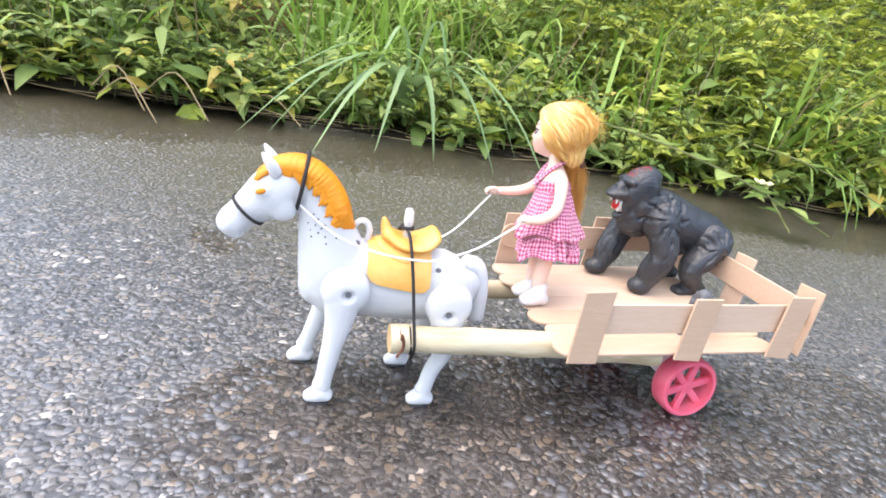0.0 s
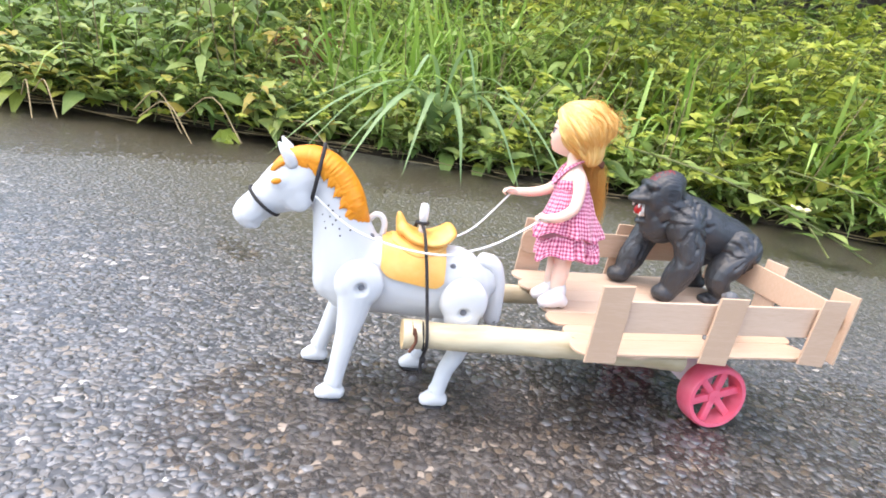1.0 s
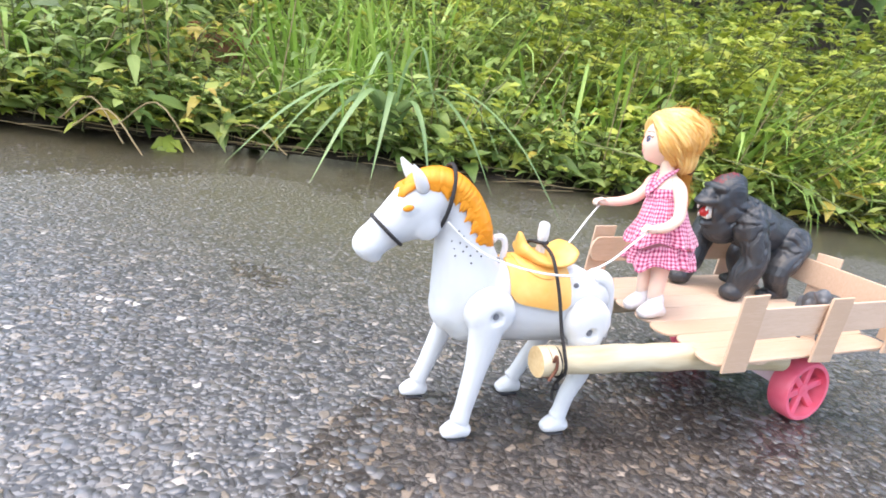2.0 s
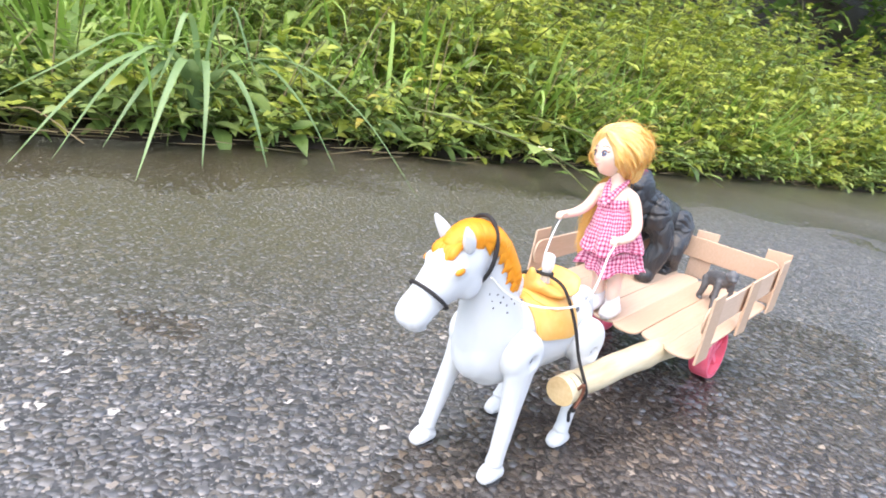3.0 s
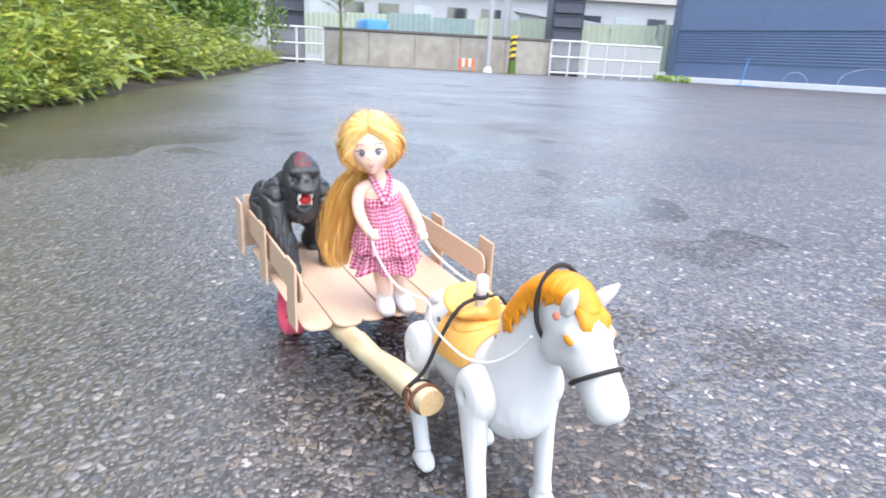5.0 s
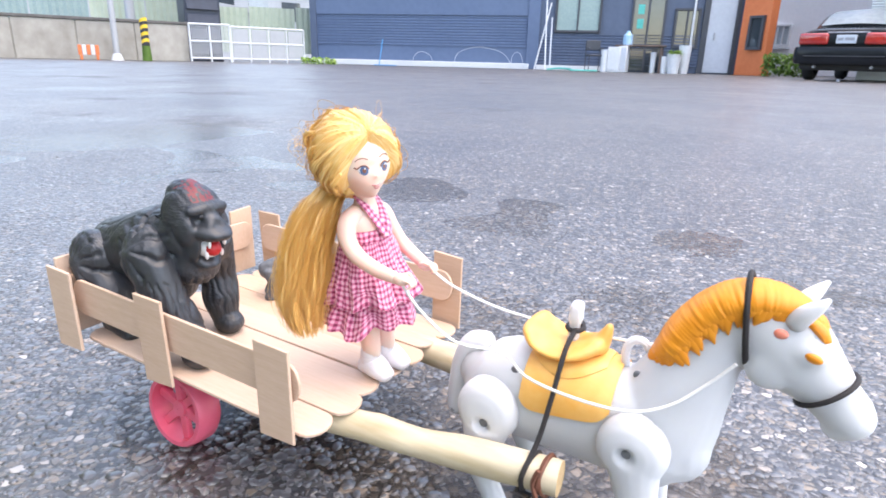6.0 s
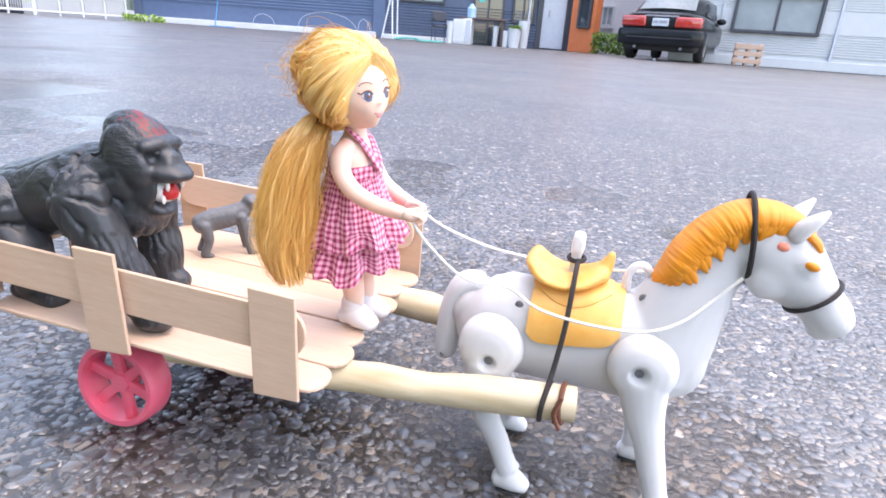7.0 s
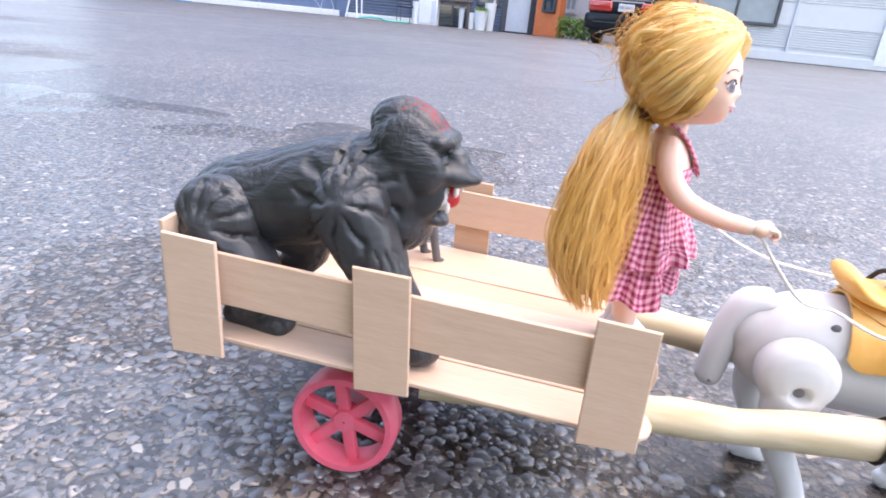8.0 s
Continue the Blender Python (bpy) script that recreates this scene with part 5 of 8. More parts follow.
def leg(front, s, hoof_x):
    """A leg on its round joint: stout shank, knee, fetlock and a rounded boot of a hoof."""
    cx, cz, r = (0.1952, 0.0606, 0.0134) if front else (0.1356, 0.0566, 0.0138)
    y, g = s * 0.0200, GROUND
    bm2 = bmesh.new()
    disc = lathe(bmesh.new(), [(0.0003, s * 0.0074), (r * 0.45, s * 0.0070), (r * 0.75, s * 0.0058), (r * 0.93, s * 0.0036), (r, s * 0.0008), (r, -s * 0.0060), (0.0003, -s * 0.0060)], 40)
    move(disc, Matrix.Translation((cx, s * 0.0184, cz)))
    tmp = bpy.data.meshes.new("disc")
    disc.to_mesh(tmp)
    disc.free()
    bm2.from_mesh(tmp)
    bpy.data.meshes.remove(tmp)
    d = hoof_x - cx
    if front:
        pts = [(cx + 0.001, y, 0.0560, 0.0060, 0.0104), (cx + d * 0.22, y, 0.0430, 0.0056, 0.0082), (cx + d * 0.45, y + s * 0.0008, 0.0300, 0.0048, 0.0062), (cx + d * 0.62, y + s * 0.001, 0.0195, 0.0046, 0.0056), (cx + d * 0.82, y + s * 0.0012, 0.0075, 0.0042, 0.0050), (cx + d * 0.96, y + s * 0.0012, g + 0.0100, 0.0046, 0.0056)]
    else:
        pts = [(cx, y, 0.0500, 0.0062, 0.0110), (cx - 0.001, y, 0.0385, 0.0054, 0.0084), (cx - 0.0030 + d * 0.25, y + s * 0.0008, 0.0270, 0.0046, 0.0060), (cx + d * 0.50, y + s * 0.001, 0.0150, 0.0042, 0.0050), (cx + d * 0.82, y + s * 0.0012, 0.0045, 0.0040, 0.0048), (cx + d * 0.98, y + s * 0.0012, g + 0.0095, 0.0045, 0.0055)]
    loft(bm2, pts, 16, up=(1, 0, 0), round_ends=False)
    loft(bm2, [(hoof_x - 0.0044, y + s * 0.0012, g + 0.0044, 0.0046, 0.0040), (hoof_x + 0.0002, y + s * 0.0012, g + 0.0054, 0.0053, 0.0054), (hoof_x + 0.0044, y + s * 0.0012, g + 0.0042, 0.0050, 0.0041), (hoof_x + 0.0066, y + s * 0.0012, g + 0.0034, 0.0041, 0.0032)], 16)
    ox, oz = (-0.0010, 0.0) if front else (0.0004, -0.0042)
    bm2 = fused(bm2, 0.0007, 3)
    for v in bm2.verts:
        q = math.hypot(v.co.x - cx - ox, v.co.z - cz - oz)
        if q < 0.0046 and v.co.y * s > 0.021:
            v.co.y -= s * 0.0026 * (1 - smooth_step(0.0020, 0.0042, q))
    lg = part("leg", bm2, WHITE, horse)
    # grey button at the bottom of the dent, coloured as the hole's shade
    bm3 = ball(bmesh.new(), (cx + ox, s * 0.0227, cz + oz), (0.0021, 0.0008, 0.0021), 0, 12)
    part("screw", bm3, HOLE_SHADE, lg, "grey spot painting the shade of the screw hole in the leg joint")
    part("hoof_pad", boxed(hoof_x - 0.0046, hoof_x + 0.0060, y + s * 0.0012 - 0.0042, y + s * 0.0012 + 0.0042, g, g + 0.0010, 0.0004), DARK, lg, "dark rubber pad under the hoof")


leg(True, 1, 0.2020), leg(True, -1, 0.2120), leg(False, 1, 0.1420), leg(False, -1, 0.1500)
for hx, hz in ((0.1915, 0.0850), (0.1445, 0.0752)):
    for s in (-1, 1):
        part("screw_hole", ball(bmesh.new(), (hx, on_body(hx, hz, s), hz), (0.0018, 0.0007, 0.0018), 0, 10), HOLE_SHADE, body)
# saddle: a blanket with rounded flaps, a seat laid over it, cantle and horn


def wrapped(x0, x1, low, grow0, grow1):
    """A curved sheet over the back, between two distances from the body, down to the angle low(u)."""
    bm2, gv = bmesh.new(), {}
    nx, na = 18, 30
    for layer, grow in ((0, grow0), (1, grow1)):
        for i in range(nx + 1):
            u = i / nx
            x = x0 + (x1 - x0) * u
            for j in range(na + 1):
                v = j / na * 2 - 1
                a = math.pi / 2 + v * (math.pi / 2 - low(u))
                soft = layer * 0.0008 * max(abs(v) ** 8, abs(2 * u - 1) ** 8)
                gv[layer, i, j] = bm2.verts.new((x, math.cos(a) * (0.0180 + grow - soft), 0.0609 + math.sin(a) * (0.0229 + grow - soft)))
    for i in range(nx):
        for j in range(na):
            bm2.faces.new([gv[1, a, b] for a, b in ((i, j), (i + 1, j), (i + 1, j + 1), (i, j + 1))])
            bm2.faces.new([gv[0, a, b] for a, b in ((i, j), (i, j + 1), (i + 1, j + 1), (i + 1, j))])
    for i in range(nx):
        for j in (0, na):
            bm2.faces.new([gv[0, i, j], gv[0, i + 1, j], gv[1, i + 1, j], gv[1, i, j]])
    for j in range(na):
        for i in (0, nx):
            bm2.faces.new([gv[0, i, j], gv[0, i, j + 1], gv[1, i, j + 1], gv[1, i, j]])
    bmesh.ops.recalc_face_normals(bm2, faces=bm2.faces)
    return bm2


saddle = part("saddle", wrapped(0.1490, 0.1850, lambda u: 0.04 + 0.20 * u + 0.20 * abs(2 * u - 1) ** 7, 0.0004, 0.0021), SADDLE, horse, "orange-yellow plastic saddle with flaps")
part("seat_flap", wrapped(0.1485, 0.1800, lambda u: 0.78 + 0.42 * (2 * u - 1) ** 2, 0.0018, 0.0034), SADDLE, saddle)
bm = bmesh.new()
loft(bm, [(0.1468, 0, 0.0925, 0.0122, 0.0036), (0.1512, 0, 0.0885, 0.0150, 0.0036), (0.1590, 0, 0.0860, 0.0150, 0.0030), (0.1680, 0, 0.0870, 0.0135, 0.0034), (0.1750, 0, 0.0908, 0.0088, 0.0036)], 24)
loft(bm, [(0.1740, 0, 0.0890, 0.0060, 0.0040), (0.1762, 0, 0.0945, 0.0036, 0.0028), (0.1774, 0, 0.0984, 0.0018, 0.0016)], 12, up=(1, 0, 0))
part("seat", fused(bm, 0.0008, 3), SADDLE, saddle)
bm = loft(bmesh.new(), [(0.1632, 0, 0.0860, 0.0028, 0.0022), (0.1634, 0, 0.0945, 0.0024, 0.0020), (0.1636, 0, 0.0985, 0.0031, 0.0026), (0.1638, 0, 0.1040, 0.0030, 0.0024)], 12, up=(1, 0, 0), power=0.6)
part("peg", bm, WHITE, horse, "white plastic peg on the saddle")
part("handle", tube(bmesh.new(), [(0.1850, 0, 0.0840), (0.1846, 0, 0.0905), (0.1868, 0, 0.0950), (0.1905, 0, 0.0955), (0.1932, 0, 0.0925)], 0.0017, 8), WHITE, horse, "white plastic carrying loop")

# ---- cords ----
girth = thing("girth_cord", "dark brown knotted cord tying the saddle peg to both shafts", "cord", pose(0.165, HY, 0.09))
gi = girth.matrix_basis.inverted()


def world_tube(bm2, pts, r, n=6, m=None, sub=4):
    return tube(bm2, [tuple((m or Matrix.Identity(4)) @ Vector(p)) for p in pts], r, n, 0, sub)


part("strand", world_tube(bmesh.new(), [(0.1640, HY + 0.001, 0.0945), (0.1630, HY + 0.013, 0.0905), (0.1605, HY + 0.0228, 0.0740), (0.1580, HY + 0.0290, 0.0560), (0.1563, 0.0490, 0.0395), (0.1558, 0.0450, 0.0310), (0.1562, 0.0425, 0.0235), (0.1556, 0.0430, 0.0175)], 0.00095, 7, gi), BLACK, girth)
part("strand", world_tube(bmesh.new(), [(0.1645, HY - 0.001, 0.0945), (0.1648, HY - 0.013, 0.0900), (0.1645, HY - 0.0228, 0.0740), (0.1628, HY - 0.0290, 0.0580), (0.1610, -0.0275, 0.0470), (0.1605, -0.0235, 0.0385)], 0.00105, 7, gi), BLACK, girth)
part("knot", move(ball(bmesh.new(), (0.1558, 0.0440, 0.0262), (0.0018, 0.0016, 0.0024), 0, 10), gi), BLACK, girth)
part("knot", move(ring(bmesh.new(), (0.1637, HY, 0.0945), (0.0032, 0, 0), (0, 0.0034, 0.0004), 0.0010, 16), gi), BLACK, girth)
for c, s in (((0.1575, 0.0405, 0.0389), 1), ((0.1615, -0.0197, 0.0450), -1)):
    part("loop", move(ring(bmesh.new(), c, (0.0006, 0.0078, 0), (0.0012, 0, 0.0079), 0.0007, 20), gi), BLACK, girth)
for c, s in (((0.1635, 0.0402, 0.0387), 1), ((0.1670, -0.0190, 0.0452), -1)):
    bm = ring(bmesh.new(), c, (0, 0.0077, 0), (0.001, 0, 0.0078), 0.0009, 20)
    ring(bm, (c[0] + 0.0014, c[1], c[2]), (0.0006, 0.0076, 0), (-0.001, 0, 0.0077), 0.0007, 20)
    world_tube(bm, [(c[0], c[1] + s * 0.0075, c[2] + 0.004), (c[0] + 0.001, c[1] + s * 0.0105, c[2] + 0.0085), (c[0] - 0.001, c[1] + s * 0.0098, c[2] + 0.001), (c[0] + 0.0015, c[1] + s * 0.0090, c[2] - 0.006)], 0.0009)
    single("rubber_band", bm, BROWN, "copper-brown band wound round a wooden shaft", "band", group="bands on the shafts")

RH, LH = (0.1035, -0.0262, 0.1130), (0.0925, 0.0100, 0.1070)
single("rein", world_tube(bmesh.new(), [RH, (0.1120, -0.0245, 0.1020), (0.1250, -0.0180, 0.0890), (0.1400, HY - 0.0175, 0.0835), (0.1530, HY - 0.0222, 0.0790), (0.1720, HY - 0.0225, 0.0765), (0.1920, HY - 0.0212, 0.0770), (0.2050, HY - 0.0168, 0.0815), (0.2150, HY - 0.0122, 0.0905), (0.2232, HY - 0.0114, 0.1010)], 0.0006, 6), STRING, "thin white string rein from the doll to the horse", "string", group="reins")
single("rein", world_tube(bmesh.new(), [LH, (0.1050, 0.0130, 0.0985), (0.1230, 0.0210, 0.0900), (0.1400, HY + 0.0165, 0.0855), (0.1530, HY + 0.0205, 0.0835), (0.1720, HY + 0.0205, 0.0840), (0.1900, HY + 0.0185, 0.0868), (0.2030, HY + 0.0160, 0.0905), (0.2140, HY + 0.0128, 0.0965), (0.2238, HY + 0.0118, 0.1040)], 0.0006, 6), STRING, "thin white string rein from the doll to the horse", "string", group="reins")

# ---- the doll: one mesh ----
FEET = Vector((0.0725, 0.0020, 0.0515))


def dy(z):
    return 0.0020 - 0.150 * (z - 0.054)


bm = bmesh.new()
DS, DG, DH, DW, DB, DL, DT = range(7)
for s in (-1, 1):
    loft(bm, [(0.0720, dy(0.09) + s * 0.0058, 0.0920, 0.0058, 0.0060), (0.0720, dy(0.075) + s * 0.0056, 0.0750, 0.0050, 0.0052), (0.0725, dy(0.066) + s * 0.0056, 0.0660, 0.0043, 0.0046), (0.0715, dy(0.058) + s * 0.0058, 0.0580, 0.0036, 0.0040)], 14, DS, up=(1, 0, 0))
    loft(bm, [(0.0680, dy(0.055) + s * 0.0062, 0.0555, 0.0046, 0.0040), (0.0722, dy(0.055) + s * 0.0064, 0.0572, 0.0056, 0.0060), (0.0770, dy(0.055) + s * 0.0067, 0.0556, 0.0057, 0.0048), (0.0808, dy(0.055) + s * 0.0069, 0.0540, 0.0046, 0.0036)], 16, DW)
    loft(bm, [(0.0716, dy(0.058) + s * 0.0060, 0.0580, 0.0052, 0.0052), (0.0716, dy(0.062) + s * 0.0058, 0.0622, 0.0049, 0.0050), (0.0717, dy(0.065) + s * 0.0058, 0.0640, 0.0046, 0.0048)], 16, DW, up=(1, 0, 0))


def ruffle(stations, deep, seed, keep=0.2):
    """One tier of the dress: a skirt with uneven gathers that are deepest at its hem."""
    ph = [rng.uniform(0, 6.28) for _ in range(4)]

    def gathers(a, t):
        w = 0.5 * math.sin(5 * a + ph[0] + 0.8 * math.sin(2 * a)) + 0.4 * math.sin(9 * a + ph[1] + math.sin(3 * a + seed)) + 0.3 * math.sin(14 * a + ph[2] + 2.0 * t)
        return deep * w * (keep + (1 - keep) * (1 - t))
    loft(bm, [(x, y, z, a * 0.91, b * 0.91) for x, y, z, a, b in stations], 96, DG, up=(1, 0, 0), round_ends=False, wave=gathers)


ruffle([(0.0690, dy(0.083), 0.0825, 0.0240, 0.0212), (0.0695, dy(0.088), 0.0880, 0.0222, 0.0198), (0.0705, dy(0.096), 0.0960, 0.0192, 0.0168), (0.0715, dy(0.106), 0.1060, 0.0150, 0.0130)], 0.15, 1.0)
ruffle([(0.0712, dy(0.095), 0.0950, 0.0226, 0.0224), (0.0715, dy(0.102), 0.1020, 0.0202, 0.0196), (0.0718, dy(0.110), 0.1100, 0.0172, 0.0160), (0.0724, dy(0.118), 0.1180, 0.0146, 0.0128), (0.0730, dy(0.1245), 0.1240, 0.0122, 0.0104)], 0.12, 2.3, 0.35)
loft(bm, [(0.0730, dy(0.1235), 0.1232, 0.0124, 0.0106), (0.0733, dy(0.126), 0.1258, 0.0120, 0.0102), (0.0735, dy(0.1285), 0.1282, 0.0116, 0.0096)], 72, DG, up=(1, 0, 0), round_ends=False, wave=lambda a, t: 0.02 * math.sin(11 * a + 3 * t))
for v in bm.verts:
    if v.link_faces and v.link_faces[0].material_index == DG:
        ax, ay, vz = v.co.x - 0.0715, v.co.y - dy(v.co.z), v.co.z
        a, loose = math.atan2(ay, ax), max(0.0, min(1.0, (0.126 - vz) / 0.03))
        fold = 0.0019 * noise.noise((math.cos(a) * 3.0, math.sin(a) * 3.0, vz * 60)) + 0.0010 * noise.noise((math.cos(a) * 8.0, math.sin(a) * 8.0, vz * 130))
        out = Vector((math.cos(a), math.sin(a), 0.0))
        v.co += out * fold * 1.5 * loose
        near = max(math.exp(-((vz - 0.0825) / 0.005) ** 2), math.exp(-((vz - 0.095) / 0.004) ** 2))
        v.co.z += near * (0.0020 * math.sin(3 * a + 0.6 + vz * 40) + 0.0014 * math.sin(7 * a + 2) + 0.0009 * noise.noise((a * 4, vz * 90, 2)))
# bare shoulders, neck and chest
loft(bm, [(0.0733, dy(0.122), 0.1210, 0.0108, 0.0088), (0.0735, dy(0.127), 0.1270, 0.0112, 0.0092), (0.0737, dy(0.132), 0.1315, 0.0112, 0.0074), (0.0739, dy(0.1350), 0.1350, 0.0078, 0.0058), (0.0742, dy(0.1385), 0.1380, 0.0046, 0.0045), (0.0750, dy(0.145) - 0.001, 0.1450, 0.0042, 0.0042)], 24, DS, up=(1, 0, 0))
for pts in ([(0.0737, dy(0.1345) + 0.0068, 0.1330, 0.0040, 0.0040), (0.0737, dy(0.131) + 0.0120, 0.1302, 0.0041, 0.0041), (0.0745, dy(0.124) + 0.0162, 0.1225, 0.0036, 0.0036), (0.0775, dy(0.115) + 0.0190, 0.1145, 0.0033, 0.0033), (0.0845, dy(0.11) + 0.0190, 0.1092, 0.0030, 0.0030), (0.0905, 0.0110, 0.1072, 0.0026, 0.0026)],
            [(0.0737, dy(0.1345) - 0.0068, 0.1330, 0.0040, 0.0040), (0.0738, dy(0.131) - 0.0120, 0.1302, 0.0041, 0.0041), (0.0755, dy(0.125) - 0.0152, 0.1240, 0.0037, 0.0037), (0.0815, dy(0.118) - 0.0170, 0.1180, 0.0034, 0.0034), (0.0915, dy(0.115) - 0.0180, 0.1145, 0.0030, 0.0030), (0.1010, -0.0258, 0.1133, 0.0025, 0.0025)]):
    loft(bm, pts, 16, DS, up=(0, 1, 0.01))
for (hx, hz0, hz), s in (((0.0922, 0.0102, 0.1066), 1), ((0.1042, -0.0258, 0.1132), -1)):
    ball(bm, (hx, hz0, hz), (0.0040, 0.0031, 0.0025), DS, 12)
    for k in range(4):
        w = (k - 1.5) * 0.0013
        loft(bm, [(hx + 0.0020, hz0 + w, hz + 0.0006, 0.0008, 0.0008), (hx + 0.0044, hz0 + w * 0.9 - s * 0.0004, hz + 0.0002, 0.0007, 0.0007), (hx + 0.0052, hz0 + w * 0.8 - s * 0.0006, hz - 0.0016, 0.0006, 0.0006), (hx + 0.0040, hz0 + w * 0.8, hz - 0.0026, 0.0005, 0.0005)], 7, DS, up=(0, 1, 0.01), sub=3)
    loft(bm, [(hx - 0.0005, hz0 - s * 0.0022, hz + 0.0012, 0.0009, 0.0009), (hx + 0.0020, hz0 - s * 0.0028, hz + 0.0018, 0.0008, 0.0008), (hx + 0.0036, hz0 - s * 0.0020, hz + 0.0012, 0.0006, 0.0006)], 8, DS, up=(0, 1, 0.01), sub=3)
# two halter straps that cross from the neck to the breast band
for s in (-1, 1):
    yc = dy(0.134)
    loft(bm, [(0.0692, yc + s * 0.0020, 0.1408, 0.0018, 0.0006), (0.0738, yc + s * 0.0050, 0.1398, 0.0019, 0.0006), (0.0784, yc + s * 0.0044, 0.1362, 0.0021, 0.0006), (0.0812, yc + s * 0.0030, 0.1322, 0.0024, 0.0006), (0.0834, yc + s * 0.0010, 0.1282, 0.0030, 0.0007), (0.0842, yc - s * 0.0012, 0.1252, 0.0034, 0.0006)], 16, DG, up=(1, 0.0, 0.75), sub=6, wave=lambda a, t: 0.08 * math.sin(5 * a + 9 * t))
hy = dy(0.157) - 0.0010
HEAD = Vector((0.0754, hy - 0.0018, 0.1556))
FACE = Matrix.Translation(HEAD) @ Matrix.Rotation(radians(-22), 4, "Z") @ Matrix.Rotation(radians(7), 4, "X") @ Matrix.Scale(0.95, 4)


def skull(d):
    """Face surface along a unit direction: round cranium, full cheeks, small chin."""
    x, y, z = d
    low = smooth_step(0.05, 0.95, -z)
    front = smooth_step(0.1, 0.9, x)
    r = Vector((0.0148 * x, 0.0136 * y * (1 - 0.38 * low), (0.0150 if z > 0 else 0.0158) * z))
    r.x += low * front * 0.0022
    r += Vector((x, y, z)) * 0.0005 * math.exp(-((abs(y) - 0.42) ** 2 + (z + 0.33) ** 2) / 0.04) * front
    r += Vector((1, 0, 0)) * (0.0013 * math.exp(-(y ** 2 / 0.007 + (z + 0.25) ** 2 / 0.007)) - 0.0005 * math.exp(-(y ** 2 / 0.35 + (z - 0.02) ** 2 / 0.012))) * front
    r += Vector((1, 0, 0)) * 0.0007 * math.exp(-(y ** 2 / 0.02 + (z + 0.52) ** 2 / 0.006)) * front
    r += Vector((0.8, 0, -0.5)) * 0.0016 * math.exp(-(y ** 2 / 0.06 + (z + 0.80) ** 2 / 0.03)) * smooth_step(0.0, 0.6, x)
    return r


def face_at(y, z, out=0.0):
    """A place on the face from its two front directions."""
    d = Vector((math.sqrt(max(0.0, 1 - y * y - z * z)), y, z))
    p = skull(d)
    return FACE @ (p + d * out)


def dome(fn, nu, nv, mi, uv_fn=None, keep=None):
    """A sphere grid of directions shaped by fn."""
    grid = []
    for j in range(nv + 1):
        e = math.pi * (j / nv - 0.5)
        e = max(-1.5702, min(1.5702, e))
        grid.append([])
        for i in range(nu):
            a = 2 * math.pi * i / nu
            d = Vector((math.cos(a) * math.cos(e), math.sin(a) * math.cos(e), math.sin(e)))
            grid[-1].append((d, bm.verts.new(FACE @ fn(d))))
    lay = bm.loops.layers.uv.verify()
    for j in range(nv):
        for i in range(nu):
            q = (grid[j][i], grid[j][(i + 1) % nu], grid[j + 1][(i + 1) % nu], grid[j + 1][i])
            if keep and not any(keep(d) for d, _ in q):
                continue
            f = bm.faces.new([v for _, v in q])
            f.material_index, f.smooth = mi, True
            if uv_fn:
                us = [uv_fn(d) for d, _ in q]
                for l, (u, w) in zip(f.loops, us):
                    if us[0][0] - u > 0.06:
                        u += 0.1257
                    elif u - us[0][0] > 0.06:
                        u -= 0.1257
                    l[lay].uv = (u, w)
    for row in grid:
        for _, v in row:
            if not v.link_faces:
                bm.verts.remove(v)


dome(skull, 64, 48, DS)
NAPE = Vector((-0.72, 0.0, -0.69)).normalized()
NA = Vector((0.69, 0.0, -0.72)).normalized()


def around(d):
    """Angle of the strand through d round the nape, and the way along it."""
    q = d - NAPE * d.dot(NAPE)
    return math.atan2(q.y, -q.dot(NA)), math.acos(max(-1, min(1, d.dot(NAPE))))


def brow(d):
    """How far d lies outside the open face, in radians."""
    az, el = abs(math.atan2(d.y, d.x)), math.asin(max(-1, min(1, d.z)))
    w = np.interp(el, (-1.57, -0.95, -0.5, -0.1, 0.25, 0.5, 0.64, 0.72, 1.5), (2.2, 1.70, 1.04, 0.82, 0.63, 0.34, 0.12, -0.05, -0.9))
    return az - w


def hair_shell(d):
    psi, rho = around(d)
    m = brow(d)
    lift = smooth_step(-0.03, 0.20, m)
    back = smooth_step(-0.2, 0.9, -d.x) * smooth_step(-0.3, 0.6, d.z)
    full = 1.26 + 0.20 * back + 0.11 * abs(d.y) + 0.10 * smooth_step(0.2, 0.9, d.z) - 0.14 * smooth_step(0.2, 0.9, -d.z) + 0.10 * noise.noise((d.x * 2.3, d.y * 2.3 + 4.0, d.z * 2.3)) * smooth_step(0.1, 0.7, 0.4 - d.x)
    s = 0.016 * math.sin(17 * psi + 2.2 * math.sin(2 * rho)) + 0.012 * math.sin(37 * psi + 1.5 * rho) + 0.010 * math.sin(71 * psi + 3 * math.sin(3 * rho))
    parting = 0.075 * math.exp(-(d.y / 0.045) ** 2) * smooth_step(0.35, 0.6, d.z) * smooth_step(-0.35, 0.2, d.x)
    p = skull(d)
    return p * (0.96 + (full - 0.96 + s - parting) * lift) + Vector((-0.0012, 0, 0)) * lift


